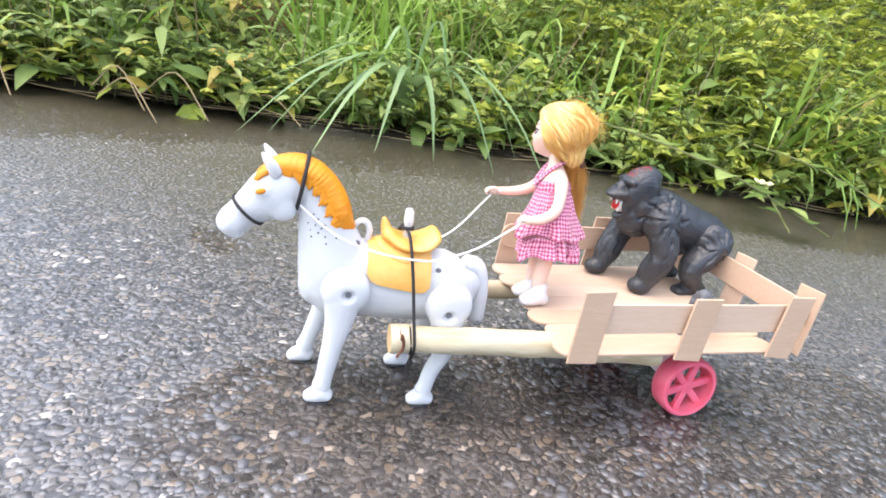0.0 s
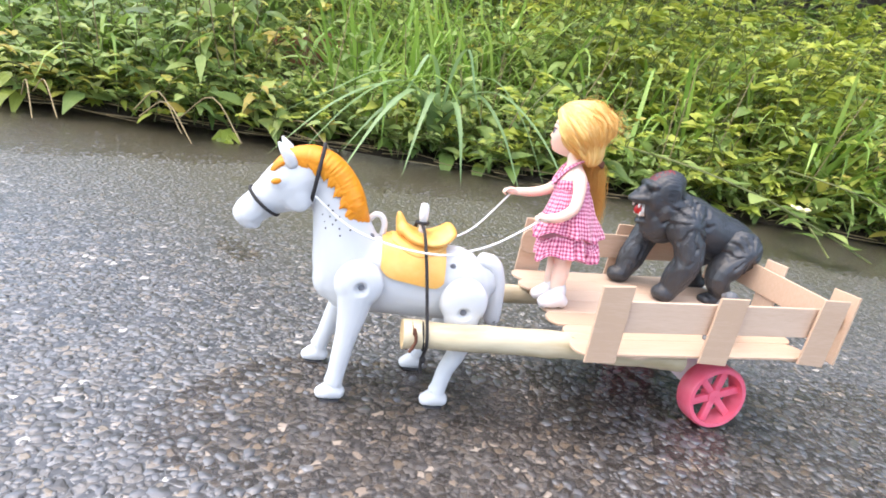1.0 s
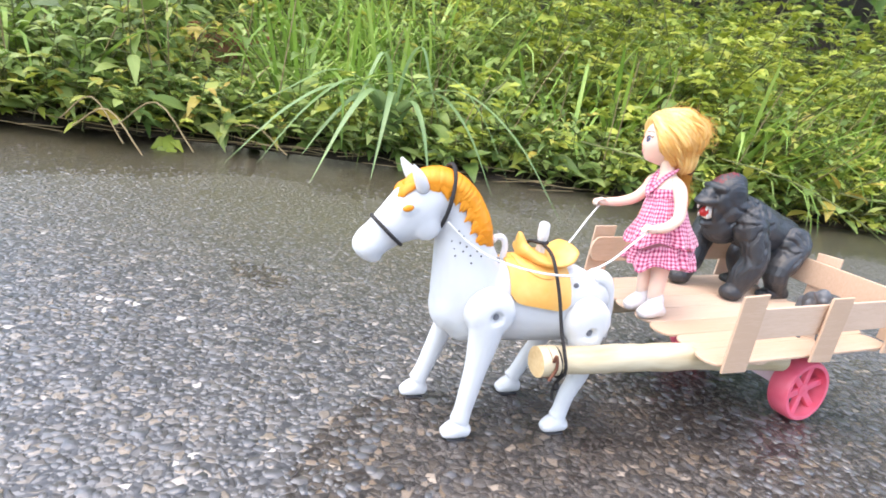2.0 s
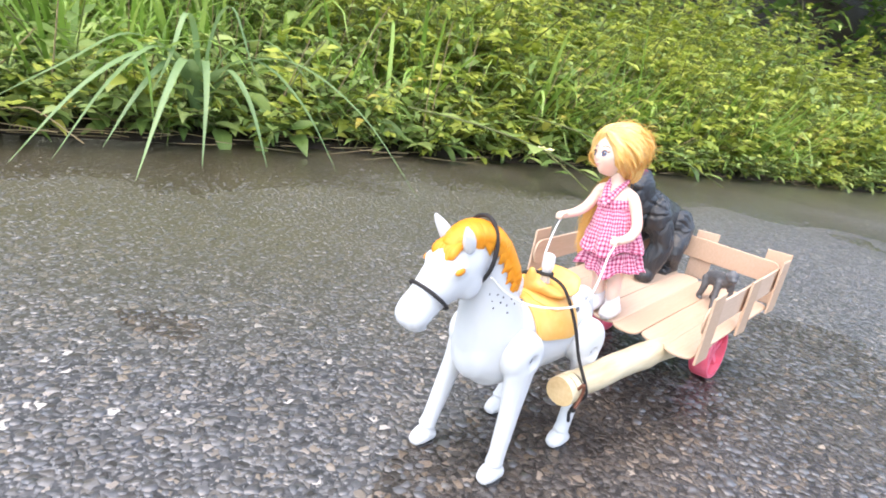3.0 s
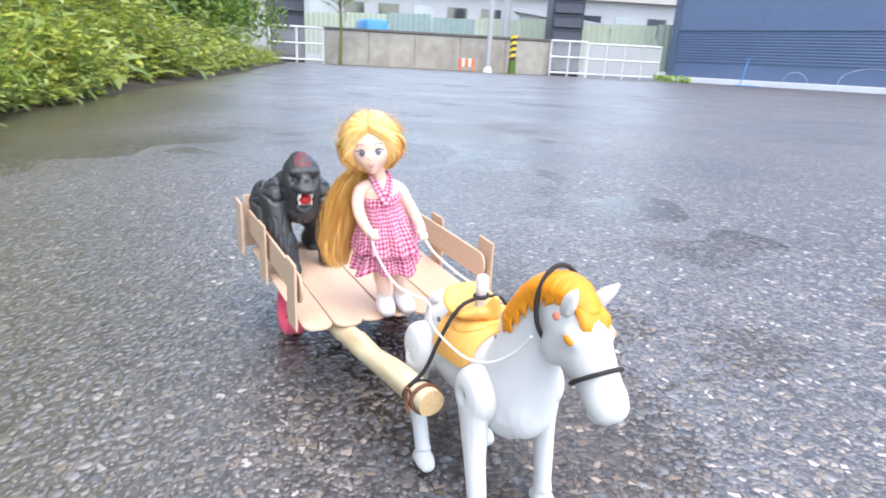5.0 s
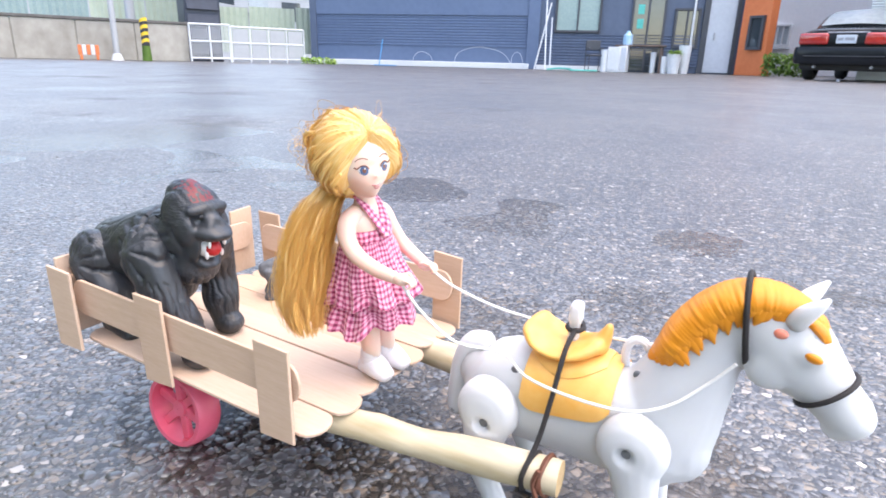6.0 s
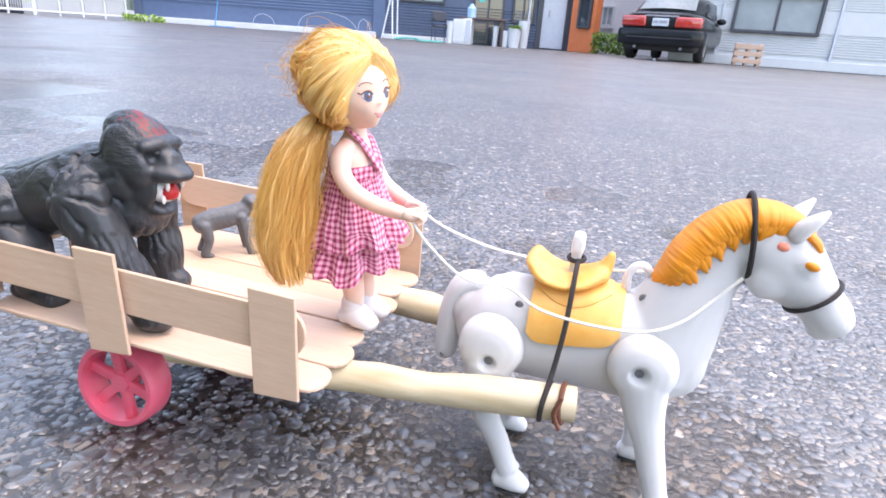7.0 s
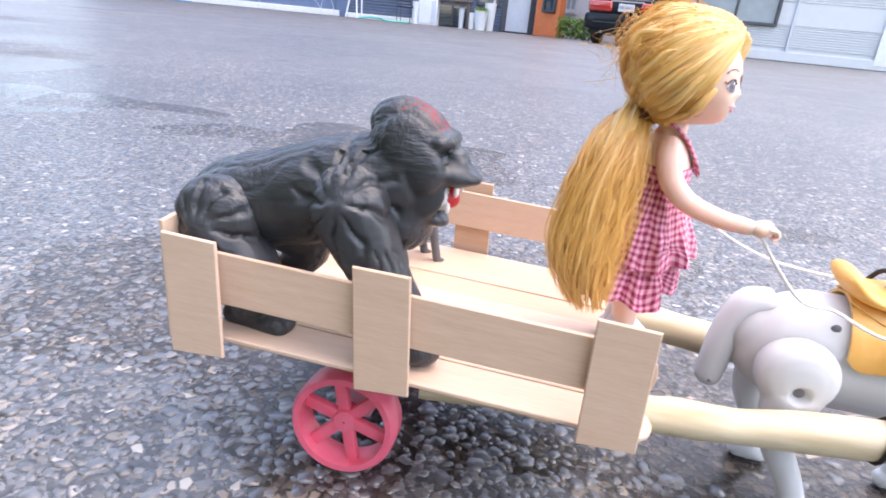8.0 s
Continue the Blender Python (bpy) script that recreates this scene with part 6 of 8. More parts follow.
dome(hair_shell, 160, 96, DH, lambda d: (around(d)[0] * 0.02, around(d)[1] * 0.1), lambda d: brow(d) > -0.02)
for s in (-1, 1):
    e = s * 0.345
    def disc(y, z, ry, rz, mi, out, n=14):
        c = bm.verts.new(face_at(y, z, out))
        rim = [bm.verts.new(face_at(y + ry * math.cos(a), z + rz * math.sin(a), out * 0.7)) for a in (2 * math.pi * k / n for k in range(n))]
        for k in range(n):
            f = bm.faces.new((c, rim[k], rim[(k + 1) % n]))
            f.material_index, f.smooth = mi, True
    disc(e, -0.06, 0.165, 0.125, DW, 0.00022)
    disc(e - s * 0.005, -0.06, 0.120, 0.126, DB, 0.00034)
    disc(e - s * 0.005, -0.06, 0.056, 0.066, DT, 0.00044)
    disc(e + 0.03, -0.015, 0.020, 0.024, DW, 0.00055, 8)
    tube(bm, [face_at(e - s * 0.15, -0.04, 0.0003), face_at(e - s * 0.06, 0.055, 0.0003), face_at(e + s * 0.07, 0.06, 0.0003), face_at(e + s * 0.17, 0.0, 0.0004), face_at(e + s * 0.25, 0.04, 0.0007)], 0.00026, 5, DT)
    tube(bm, [face_at(e + s * 0.15, -0.07, 0.0002), face_at(e + s * 0.05, -0.165, 0.0002), face_at(e - s * 0.08, -0.165, 0.0002)], 0.00010, 4, DT)
    tube(bm, [face_at(e - s * 0.15, 0.215, 0.0002), face_at(e - s * 0.03, 0.262, 0.0002), face_at(e + s * 0.12, 0.25, 0.0002), face_at(e + s * 0.21, 0.19, 0.0002)], 0.00017, 5, DT)
tube(bm, [face_at(-0.18, -0.49, -0.0001), face_at(-0.05, -0.50, 0.0001), face_at(0, -0.51, 0.0001), face_at(0.05, -0.50, 0.0001), face_at(0.18, -0.49, -0.0001)], 0.00036, 6, DL)
tube(bm, [face_at(-0.10, -0.55, 0), face_at(0, -0.585, 0.0001), face_at(0.10, -0.55, 0)], 0.00038, 6, DL)
strand = lambda a, t: 0.03 * math.sin(13 * a) + 0.02 * math.sin(29 * a + 6 * t)
TIE = FACE @ Vector((-0.0150, -0.0040, -0.0130))
loft(bm, [(*(FACE @ Vector((-0.0070, 0, -0.0040))), 0.0150, 0.0125), (*(FACE @ Vector((-0.0125, 0, -0.0105))), 0.0100, 0.0082), (*TIE, 0.0047, 0.0045)], 56, DH, up=(1, 0, 0), wave=strand)
loft(bm, [(*TIE, 0.0040, 0.0038), (0.0585, hy - 0.006, 0.1360, 0.0060, 0.0056), (0.0555, hy - 0.0105, 0.1230, 0.0078, 0.0072), (0.0535, hy - 0.0135, 0.1060, 0.0084, 0.0076), (0.0536, hy - 0.0155, 0.0925, 0.0076, 0.0064), (0.0560, hy - 0.0165, 0.0850, 0.0024, 0.0020)], 72, DH, up=(1, 0, 0), sub=8, wave=lambda a, t: 0.07 * math.sin(7 * a + 3 * t) + 0.05 * math.sin(17 * a + 5 * t) + 0.03 * math.sin(43 * a))
SPINE = spline([tuple(TIE), (0.0585, hy - 0.006, 0.1360), (0.0555, hy - 0.0105, 0.1230), (0.0535, hy - 0.0135, 0.1060), (0.0536, hy - 0.0155, 0.0925), (0.0570, hy - 0.0165, 0.0790)], 6)
GIRTH = np.interp(np.linspace(0, 1, len(SPINE)), (0, 0.15, 0.4, 0.62, 0.82, 1.0), (0.0036, 0.0060, 0.0086, 0.0094, 0.0082, 0.0056))


def lock(a, lo, hi, spread, w, n, twist, sway):
    """One lock of the ponytail, riding on its spine."""
    pts = []
    for q in range(6):
        i = min(len(SPINE) - 1, int(lo + (hi - lo) * q / 5))
        b = a + twist * q / 5 + sway * math.sin(q * 1.7 + a * 3)
        out = np.array((math.cos(b), math.sin(b), 0.0))
        p = np.array(SPINE[i]) + out * GIRTH[i] * spread * (1 + 0.12 * math.sin(q * 2.1 + a * 5))
        pts.append((*p, w * (0.45, 0.9, 1.0, 1.0, 0.7, 0.08)[q], w * (0.35, 0.65, 0.7, 0.7, 0.5, 0.08)[q]))
    if n > 3:
        loft(bm, pts, n, DH, up=(1, 0, 0), sub=4)
    else:
        tube(bm, [p[:3] for p in pts], w, 3, DH, 4)


LAST = len(SPINE) - 1
for k in range(64):
    lock(2 * math.pi * k / 64 + rng.normal(0, 0.12), LAST * rng.uniform(0.0, 0.2), LAST * rng.uniform(0.72, 1.0), rng.uniform(0.78, 1.06), rng.uniform(0.0006, 0.0016), 8, rng.normal(0, 0.25), rng.uniform(0, 0.10))
for k in range(70):
    lock(rng.uniform(0, 6.28), LAST * rng.uniform(0.4, 0.6), LAST, rng.uniform(0.5, 1.05), rng.uniform(0.0005, 0.0011), 6, rng.normal(0, 0.3), rng.uniform(0, 0.25))
for k in range(480):
    lock(rng.uniform(0, 6.28), LAST * rng.uniform(0.0, 0.15), LAST * rng.uniform(0.72, 1.0), rng.uniform(0.98, 1.10), 0.00010, 3, rng.normal(0, 0.3), rng.uniform(0, 0.12))
for k in range(300):
    lock(rng.uniform(0, 6.28), LAST * rng.uniform(0.0, 0.3), LAST * rng.uniform(0.75, 1.0), rng.uniform(1.05, 1.25) + abs(rng.normal(0, 0.14)), 0.00008, 3, rng.normal(0, 0.5), rng.uniform(0, 0.3))
for k in range(420):
    psi = rng.uniform(-2.7, 2.7)
    side = -NA * math.cos(psi) + Vector((0, 1, 0)) * math.sin(psi)
    r0, span, out = rng.uniform(0.5, 1.7), rng.uniform(0.4, 0.9), abs(rng.normal(0.0, 0.09)) + 0.02
    pts = []
    for q in range(4):
        t = r0 + span * q / 3
        d = (NAPE * math.cos(t) + side * math.sin(t)).normalized()
        if brow(d) < 0.12:
            break
        pts.append(FACE @ (hair_shell(d) * (1.0 + out * math.sin(math.pi * min(1.0, q / 2.6))) + Vector((0, rng.normal(0, 0.0004), rng.normal(0, 0.0004)))))
    if len(pts) > 2:
        tube(bm, pts, 0.00010, 3, DH, 4)
for k in range(46):
    psi = rng.uniform(-2.4, 2.4)
    side = -NA * math.cos(psi) + Vector((0, 1, 0)) * math.sin(psi)
    r0, span, out, w = rng.uniform(0.55, 1.3), rng.uniform(0.6, 1.2), rng.uniform(0.02, 0.12), rng.uniform(0.0006, 0.0013)
    pts = []
    for q in range(5):
        t = r0 + span * q / 4
        d = (NAPE * math.cos(t) + side * math.sin(t) + Vector((0, 0.05 * math.sin(2.3 * q + k), 0))).normalized()
        if brow(d) < 0.10:
            break
        p = FACE @ (hair_shell(d) * (0.985 + out * math.sin(math.pi * q / 4)))
        pts.append((*p, w * (0.3, 1.0, 1.1, 0.9, 0.15)[q], w * (0.2, 0.6, 0.7, 0.6, 0.15)[q]))
    if len(pts) > 3:
        loft(bm, pts, 7, DH, up=(0.3, 1, 0.2), sub=4)
for k in range(80):
    a = rng.uniform(1.6, 4.7)
    b = FACE @ (hair_shell(Vector((math.cos(a) * 0.8, math.sin(a) * 0.8, rng.uniform(0.0, 0.75))).normalized()) * 0.98)
    g = rng.normal(0, 1, 3) * 0.0028
    tube(bm, [b, b + Vector((-0.004 + g[0], g[1], 0.003 + g[2])), b + Vector((-0.007 + g[1], g[0], 0.0 + g[2])), b + Vector((-0.008, g[2], -0.004))], 0.00006, 3, DH, 5)
for k in range(3):
    ring(bm, Vector(SPINE[0]) + Vector((-0.0002, -0.0004, -0.0010)) * k, (0.0058, 0, 0.0022), (0, 0.0058, 0.0003), 0.0012, 24)
bm.faces.ensure_lookup_table()
for f in bm.faces[len(bm.faces) - 432:]:
    f.material_index = DT
move(bm, Matrix.Translation(-FEET))
single("doll", bm, [SKIN, GINGHAM, HAIR, SHOE, BLUE_IRIS, LIP, BROWN], "small doll with long golden ponytail, pink gingham dress and white shoes", "doll", Matrix.Translation(FEET))

# ---- the gorilla figure: one mesh ----
GY = -0.0375
bm = bmesh.new()
loft(bm, [(-0.0800, GY, 0.0925, 0.0120, 0.0120), (-0.0690, GY, 0.0975, 0.0165, 0.0165), (-0.0500, GY, 0.1025, 0.0175, 0.0170), (-0.0300, GY, 0.1085, 0.0190, 0.0180), (-0.0170, GY, 0.1130, 0.0172, 0.0165), (-0.0100, GY, 0.1160, 0.0150, 0.0150)], 28)
loft(bm, [(-0.0150, GY, 0.1080, 0.0140, 0.0150), (-0.0090, GY, 0.1050, 0.0130, 0.0150), (-0.0050, GY, 0.1080, 0.0110, 0.0120)], 20)
ball(bm, (-0.0062, GY, 0.1258), (0.0140, 0.0132, 0.0150), 0, 24, Matrix.Rotation(0.25, 4, "Y"))
ball(bm, (-0.0092, GY, 0.1335), (0.0108, 0.0080, 0.0086), 0, 20)
ball(bm, (0.0052, GY - 0.0005, 0.1300), (0.0046, 0.0108, 0.0036), 0, 20)
ball(bm, (0.0080, GY - 0.0010, 0.1205), (0.0090, 0.0090, 0.0044), 0, 20, Matrix.Rotation(0.16, 4, "Y"))
ball(bm, (0.0142, GY - 0.0010, 0.1196), (0.0040, 0.0062, 0.0024), 0, 16, Matrix.Rotation(0.3, 4, "Y"))
ball(bm, (0.0092, GY - 0.0010, 0.1252), (0.0040, 0.0048, 0.0034), 0, 16)
for s in (-1, 1):
    ball(bm, (0.0118, GY - 0.001 + s * 0.0030, 0.1236), (0.0020, 0.0022, 0.0018), 0, 10)
    ball(bm, (0.0010, GY - 0.001 + s * 0.0090, 0.1215), (0.0070, 0.0032, 0.0075), 0, 14)
ball(bm, (0.0010, GY - 0.0010, 0.1068), (0.0090, 0.0070, 0.0034), 0, 16, Matrix.Rotation(0.5, 4, "Y"))
ball(bm, (-0.0050, GY - 0.0010, 0.1140), (0.0088, 0.0105, 0.0085), 0, 16)
for s in (-1, 1):
    ball(bm, (0.0008, GY - 0.001 + s * 0.0066, 0.1135), (0.0075, 0.0026, 0.0085), 0, 14, Matrix.Rotation(0.3, 4, "Y"))
limbs = []
for s, hand, elbow, foot, knee in ((1, (-0.0175, -0.0165, 0.0645), (-0.0235, -0.0140, 0.0880), (-0.0600, -0.0190, 0.0640), (-0.0510, -0.0160, 0.0770)), (-1, (0.0010, -0.0485, 0.0640), (-0.0095, -0.0530, 0.0880), (-0.0570, -0.0500, 0.0640), (-0.0530, -0.0530, 0.0770))):
    arm, thigh = bmesh.new(), bmesh.new()
    sh = (-0.0200, GY + s * 0.0165, 0.1085)
    ball(arm, (-0.0200, GY + s * 0.0150, 0.1075), (0.0135, 0.0100, 0.0150), 0, 16)
    loft(arm, [(*sh, 0.0105, 0.0135), (*elbow, 0.0090, 0.0100), (*((np.array(elbow) * 0.4 + np.array(hand) * 0.6).tolist()), 0.0092, 0.0098), (*hand, 0.0070, 0.0072)], 18, up=(1, 0.2, 0))
    ball(arm, (hand[0] + 0.003, hand[1], hand[2] - 0.0030), (0.0088, 0.0076, 0.0064), 0, 14)
    hip = (-0.0680, GY + s * 0.0130, 0.0955)
    ball(thigh, (-0.0670, GY + s * 0.0145, 0.0960), (0.0160, 0.0105, 0.0155), 0, 16)
    loft(thigh, [(*hip, 0.0110, 0.0140), (*((np.array(hip) * 0.5 + np.array(knee) * 0.5).tolist()), 0.0105, 0.0125), (*knee, 0.0085, 0.0095), (*foot, 0.0066, 0.0075)], 18, up=(0.2, 1, 0))
    loft(thigh, [(foot[0] - 0.006, foot[1], foot[2] - 0.0020, 0.0062, 0.0050), (foot[0] + 0.004, foot[1], foot[2] - 0.0030, 0.0066, 0.0046), (foot[0] + 0.0135, foot[1] + s * 0.001, foot[2] - 0.0042, 0.0058, 0.0034)], 14)
    limbs += [arm, thigh]
bm = fused(bm, 0.0008, 3)
for limb in limbs:
    limb = fused(limb, 0.0008, 2)
    tmp = bpy.data.meshes.new("limb")
    limb.to_mesh(tmp)
    limb.free()
    bm.from_mesh(tmp)
    bpy.data.meshes.remove(tmp)
bm.normal_update()


def carved(c):
    """Depth of the moulded locks at a place: fans on haunch and shoulder, strokes on arms and back, a seam behind the head."""
    side = abs(c.y - GY)
    wob = noise.noise((c.x * 150, c.y * 150, c.z * 150))
    d = 0.0
    for cx, cz, reach, lobes, phase in ((-0.0670, 0.0950, 0.0165, 10, 0.4), (-0.0215, 0.1120, 0.0190, 9, 1.2)):
        dx, dz = c.x - cx, c.z - cz
        r = math.hypot(dx, dz)
        if side > 0.0105 and r < reach:
            fan = max(0.0, math.sin(math.atan2(dz, dx) * lobes + phase + r * 160 + wob * 1.6)) ** 2
            d -= 0.0014 * fan * smooth_step(0.002, 0.009, r) * (1 - smooth_step(reach * 0.8, reach, r))
    if c.z < 0.098 and c.x > -0.035:
        d -= 0.0006 * max(0.0, math.sin((c.x * 0.6 + c.y) * 1500 + c.z * 260 + wob * 4)) * smooth_step(0.066, 0.074, c.z)
    if c.z > 0.106 and c.x < -0.012:
        d -= 0.00035 * max(0.0, math.sin(c.y * 1300 + math.sin(c.x * 190) * 1.5 + wob * 3))
    if c.x > -0.012 and c.z > 0.124:
        d -= 0.00030 * max(0.0, math.sin(c.y * 1500 + wob * 2)) * (1 - smooth_step(0.0, 0.004, c.x))
    seam = c.x + 0.55 * (c.z - 0.112) + 0.0165
    if c.z > 0.100 and (side < 0.0125 or c.z > 0.120):
        d -= 0.0011 * math.exp(-(seam / 0.0014) ** 2)
    return d + 0.0004 * noise.noise((c.x * 110, c.y * 160, c.z * 90))


cut = [v.normal * carved(v.co) for v in bm.verts]
for v, q in zip(bm.verts, cut):
    v.co += q
for f in bm.faces:
    q = f.calc_center_median()
    if q.x > -0.008 and q.z > 0.1335 and abs(q.y - GY + 0.001) < 0.0055 and noise.noise((q.x * 500, q.y * 700, q.z * 300)) > 0.0:
        f.material_index = 5
ball(bm, (0.0036, GY - 0.0010, 0.1127), (0.0072, 0.0056, 0.0052), 2, 16, Matrix.Rotation(0.35, 4, "Y"))
ball(bm, (0.0064, GY - 0.0010, 0.1124), (0.0054, 0.0044, 0.0039), 1, 14, Matrix.Rotation(0.35, 4, "Y"))
for s in (-1, 1):
    ball(bm, (0.0110, GY - 0.001 + s * 0.0040, 0.1152), (0.0009, 0.0009, 0.0020), 2, 8)
    ball(bm, (0.0086, GY - 0.001 + s * 0.0040, 0.1095), (0.0009, 0.0009, 0.0018), 2, 8)
for s in (-1, 1):
    ball(bm, (0.0078, GY - 0.001 + s * 0.0045, 0.1277), (0.0012, 0.0014, 0.0009), 3, 8)

ball(bm, (-0.0200, GY + 0.001, 0.0985), (0.006, 0.009, 0.006), 4, 10)
move(bm, Matrix.Translation((0.035, 0.041, -0.0560)))
single("gorilla_figure", bm, [FUR, RED, IVORY, DARK, GREY_FUR, DULL_RED], "black moulded gorilla figure with open red mouth standing on all fours", "gorilla figure", pose(-0.035, -0.041, 0.0555))

# ---- the small monkey figure: one mesh ----
bm = bmesh.new()
loft(bm, [(-0.0125, 0, 0.0165, 0.0042, 0.0050), (-0.006, 0, 0.0185, 0.0050, 0.0058), (0.003, 0, 0.0205, 0.0050, 0.0056), (0.0095, 0, 0.0235, 0.0040, 0.0045)], 14)
ball(bm, (0.0125, 0, 0.0272), (0.0044, 0.0042, 0.0046), 0, 12)
ball(bm, (0.0160, 0, 0.0255), (0.0026, 0.0026, 0.0022), 0, 10)
for s in (-1, 1):
    loft(bm, [(0.0075, s * 0.0042, 0.0205, 0.0026, 0.0026), (0.0095, s * 0.0052, 0.0110, 0.0021, 0.0021), (0.0118, s * 0.0055, 0.0020, 0.0020, 0.0020)], 10, up=(1, 0, 0))
    loft(bm, [(-0.0105, s * 0.0035, 0.0165, 0.0034, 0.0034), (-0.0085, s * 0.0048, 0.0095, 0.0024, 0.0024), (-0.0110, s * 0.0050, 0.0020, 0.0021, 0.0021)], 10, up=(1, 0, 0))
    ball(bm, (0.0132, s * 0.0055, 0.0012), (0.0032, 0.0020, 0.0013), 0, 8), ball(bm, (-0.0090, s * 0.005, 0.0012), (0.0034, 0.0021, 0.0013), 0, 8)
    ball(bm, (0.0120, s * 0.0044, 0.0280), (0.0010, 0.0008, 0.0014), 0, 8)
single("monkey_figure", fused(bm, 0.0007, 2), GREY_FUR, "small dark grey plastic monkey figure on all fours", "monkey figure", pose(-0.0250, 0.0355, 0.0553, 0, 2.5, 48) @ Matrix.Scale(1.06, 4))


# ---- the far side of the yard ----
EYE = Vector((0.19, -0.22, 0.0))


def far(az, d, z=0.0):
    return EYE + Vector((d * math.cos(radians(az)), d * math.sin(radians(az)), z))


def run(a, b):
    """A pose at a whose x runs to b (y points away from the yard), and the length."""
    v = b - a
    if Vector((-v.y, v.x, 0)).dot(a - EYE) < 0:
        a, v = b, a - b
    return Matrix.Translation(a) @ Matrix.Rotation(math.atan2(v.y, v.x), 4, "Z"), v.length


def slab(name, x0, x1, y0, y1, z0, z1, mat, parent, label="", bevel=0.01):
    return part(name, boxed(x0, x1, y0, y1, z0, z1, bevel), mat, parent, label, False)


def ribbed(length, z0, z1, pitch, depth=0.02):
    """A sheet of siding with horizontal ribs, facing -y."""
    bm2 = bmesh.new()
    prof, z = [], z0
    while z < z1:
        prof += [(0.0, z), (0.0, z + pitch * 0.35), (-depth, z + pitch * 0.5), (-depth, z + pitch * 0.85)]
        z += pitch
    prof.append((0.0, z1))
    prev = None
    for y, zz in prof:
        row = [bm2.verts.new((0, y, zz)), bm2.verts.new((length, y, zz))]
        if prev:
            bm2.faces.new((prev[0], prev[1], row[1], row[0]))
        prev = row
    return bm2


# concrete boundary wall (x runs away from the bank towards the building)
WALL_A, WALL_B = far(164.4, 19.0), far(143.7, 19.4)
m, L = run(WALL_B, WALL_A)
bwall = tagged(new("wall_boundary"), "low stained grey concrete boundary wall with dark coping", "wall", kind="structure")
bwall.matrix_basis = m
n = 5
for k in range(n):
    slab("panel", L * k / n + 0.012, L * (k + 1) / n - 0.012, 0.0, 0.22, 0.0, 0.98 - 0.004 * (k % 2), CONCRETE, bwall)
slab("backing", 0.0, L, 0.03, 0.2, 0.0, 0.95, CONCRETE, bwall)
slab("coping", -0.02, L + 0.02, -0.03, 0.25, 0.985, 1.06, DARK_COPING, bwall, "dark wet coping")


def pipe_gate(a, b, h, bars, label, mesh_panel=False):
    mm, ln = run(a, b)
    g = thing("steel_gate", label, "gate", mm, "white gates")
    for z in (0.10, h * 0.55, h):
        part("rail", tube(bmesh.new(), [(0, 0, z), (ln / 2, 0, z), (ln, 0, z)], 0.028, 8), WHITE_PAINT, g)
    for k in range(bars + 1):
        x = ln * k / bars
        part("upright", tube(bmesh.new(), [(x, 0, 0.0), (x, 0, h / 2), (x, 0, h)], 0.028, 8), WHITE_PAINT, g)
    if mesh_panel:
        for k in range(bars):
            slab("sheet", ln * k / bars + 0.05, ln * (k + 1) / bars - 0.05, -0.01, 0.01, 0.14, h - 0.05, PALE_SHEET, g, "pale grey translucent sheet", 0.002)
    else:
        for k in range(22):
            x = ln * (k + 0.5) / 22
            part("bar", boxed(x - 0.007, x + 0.007, -0.007, 0.007, 0.12, h * 0.98), WHITE_PAINT, g, "", False)
    return g


def louvre_tower(a, b, h, label):
    mm, ln = run(a, b)
    t = thing("louvred_cabinet", label, "cabinet", mm, "louvred cabinets")
    slab("body", 0, ln, 0.05, 1.2, 0, h, NAVY, t)
    k = 0
    while 0.2 + k * 0.42 < h - 0.3:
        z = 0.2 + k * 0.42
        b2 = boxed(0.06, ln - 0.06, -0.03, 0.09, z, z + 0.30, 0.012)
        for v in b2.verts:
            if v.co.z > z + 0.2 and v.co.y < 0.05:
                v.co.y += 0.07
        part("louvre", b2, NAVY, t, "", False)
        k += 1
    return t


pipe_gate(far(164.3, 18.8), far(169.0, 18.6), 1.0, 2, "white steel pipe gate in front of a navy cabinet")
louvre_tower(far(165.9, 19.6), far(168.6, 19.4), 5.0, "tall navy louvred steel cabinet behind a white gate")
pipe_gate(far(140.4, 19.3), far(143.6, 19.2), 1.02, 2, "white barred steel gate in front of a navy cabinet")
louvre_tower(far(141.0, 20.3), far(143.8, 20.1), 5.4, "tall navy louvred steel cabinet behind a white gate")
pipe_gate(far(134.2, 20.0), far(140.3, 19.3), 0.98, 4, "white pipe fence with pale sheet infill beside the building", True)

# beyond the wall
m, L = run(far(131, 23.5), far(166, 24.0))
green = thing("sheet_fence", "pale green corrugated sheet fence behind the concrete wall", "fence", m)
for k in range(9):
    bm = bmesh.new()
    w = L / 9 - 0.04
    cols = [(i * w / 16, 0.03 * (i % 2)) for i in range(17)]
    for (x0, y0), (x1, y1) in zip(cols, cols[1:]):
        v = [bm.verts.new(c) for c in ((x0, y0, 0.3), (x1, y1, 0.3), (x1, y1, 1.75 + 0.05 * (k % 3)), (x0, y0, 1.75 + 0.05 * (k % 3)))]
        bm.faces.new(v)
    part("panel", move(bm, Matrix.Translation((k * L / 9, 0, 0))), PALE_GREEN if k not in (2, 3) else TEAL_NET, green, "", False)
m, L = run(far(132, 46), far(176, 44))
plant_hall = thing("factory_hall", "long pale grey factory hall with a white roof beyond the wall", "building", m)
slab("wall", 0, L, 0, 9, 0, 4.6, PALE_SHEET, plant_hall)
slab("roof", -0.4, L + 0.4, -0.5, 9.5, 4.6, 5.1, BEIGE, plant_hall)
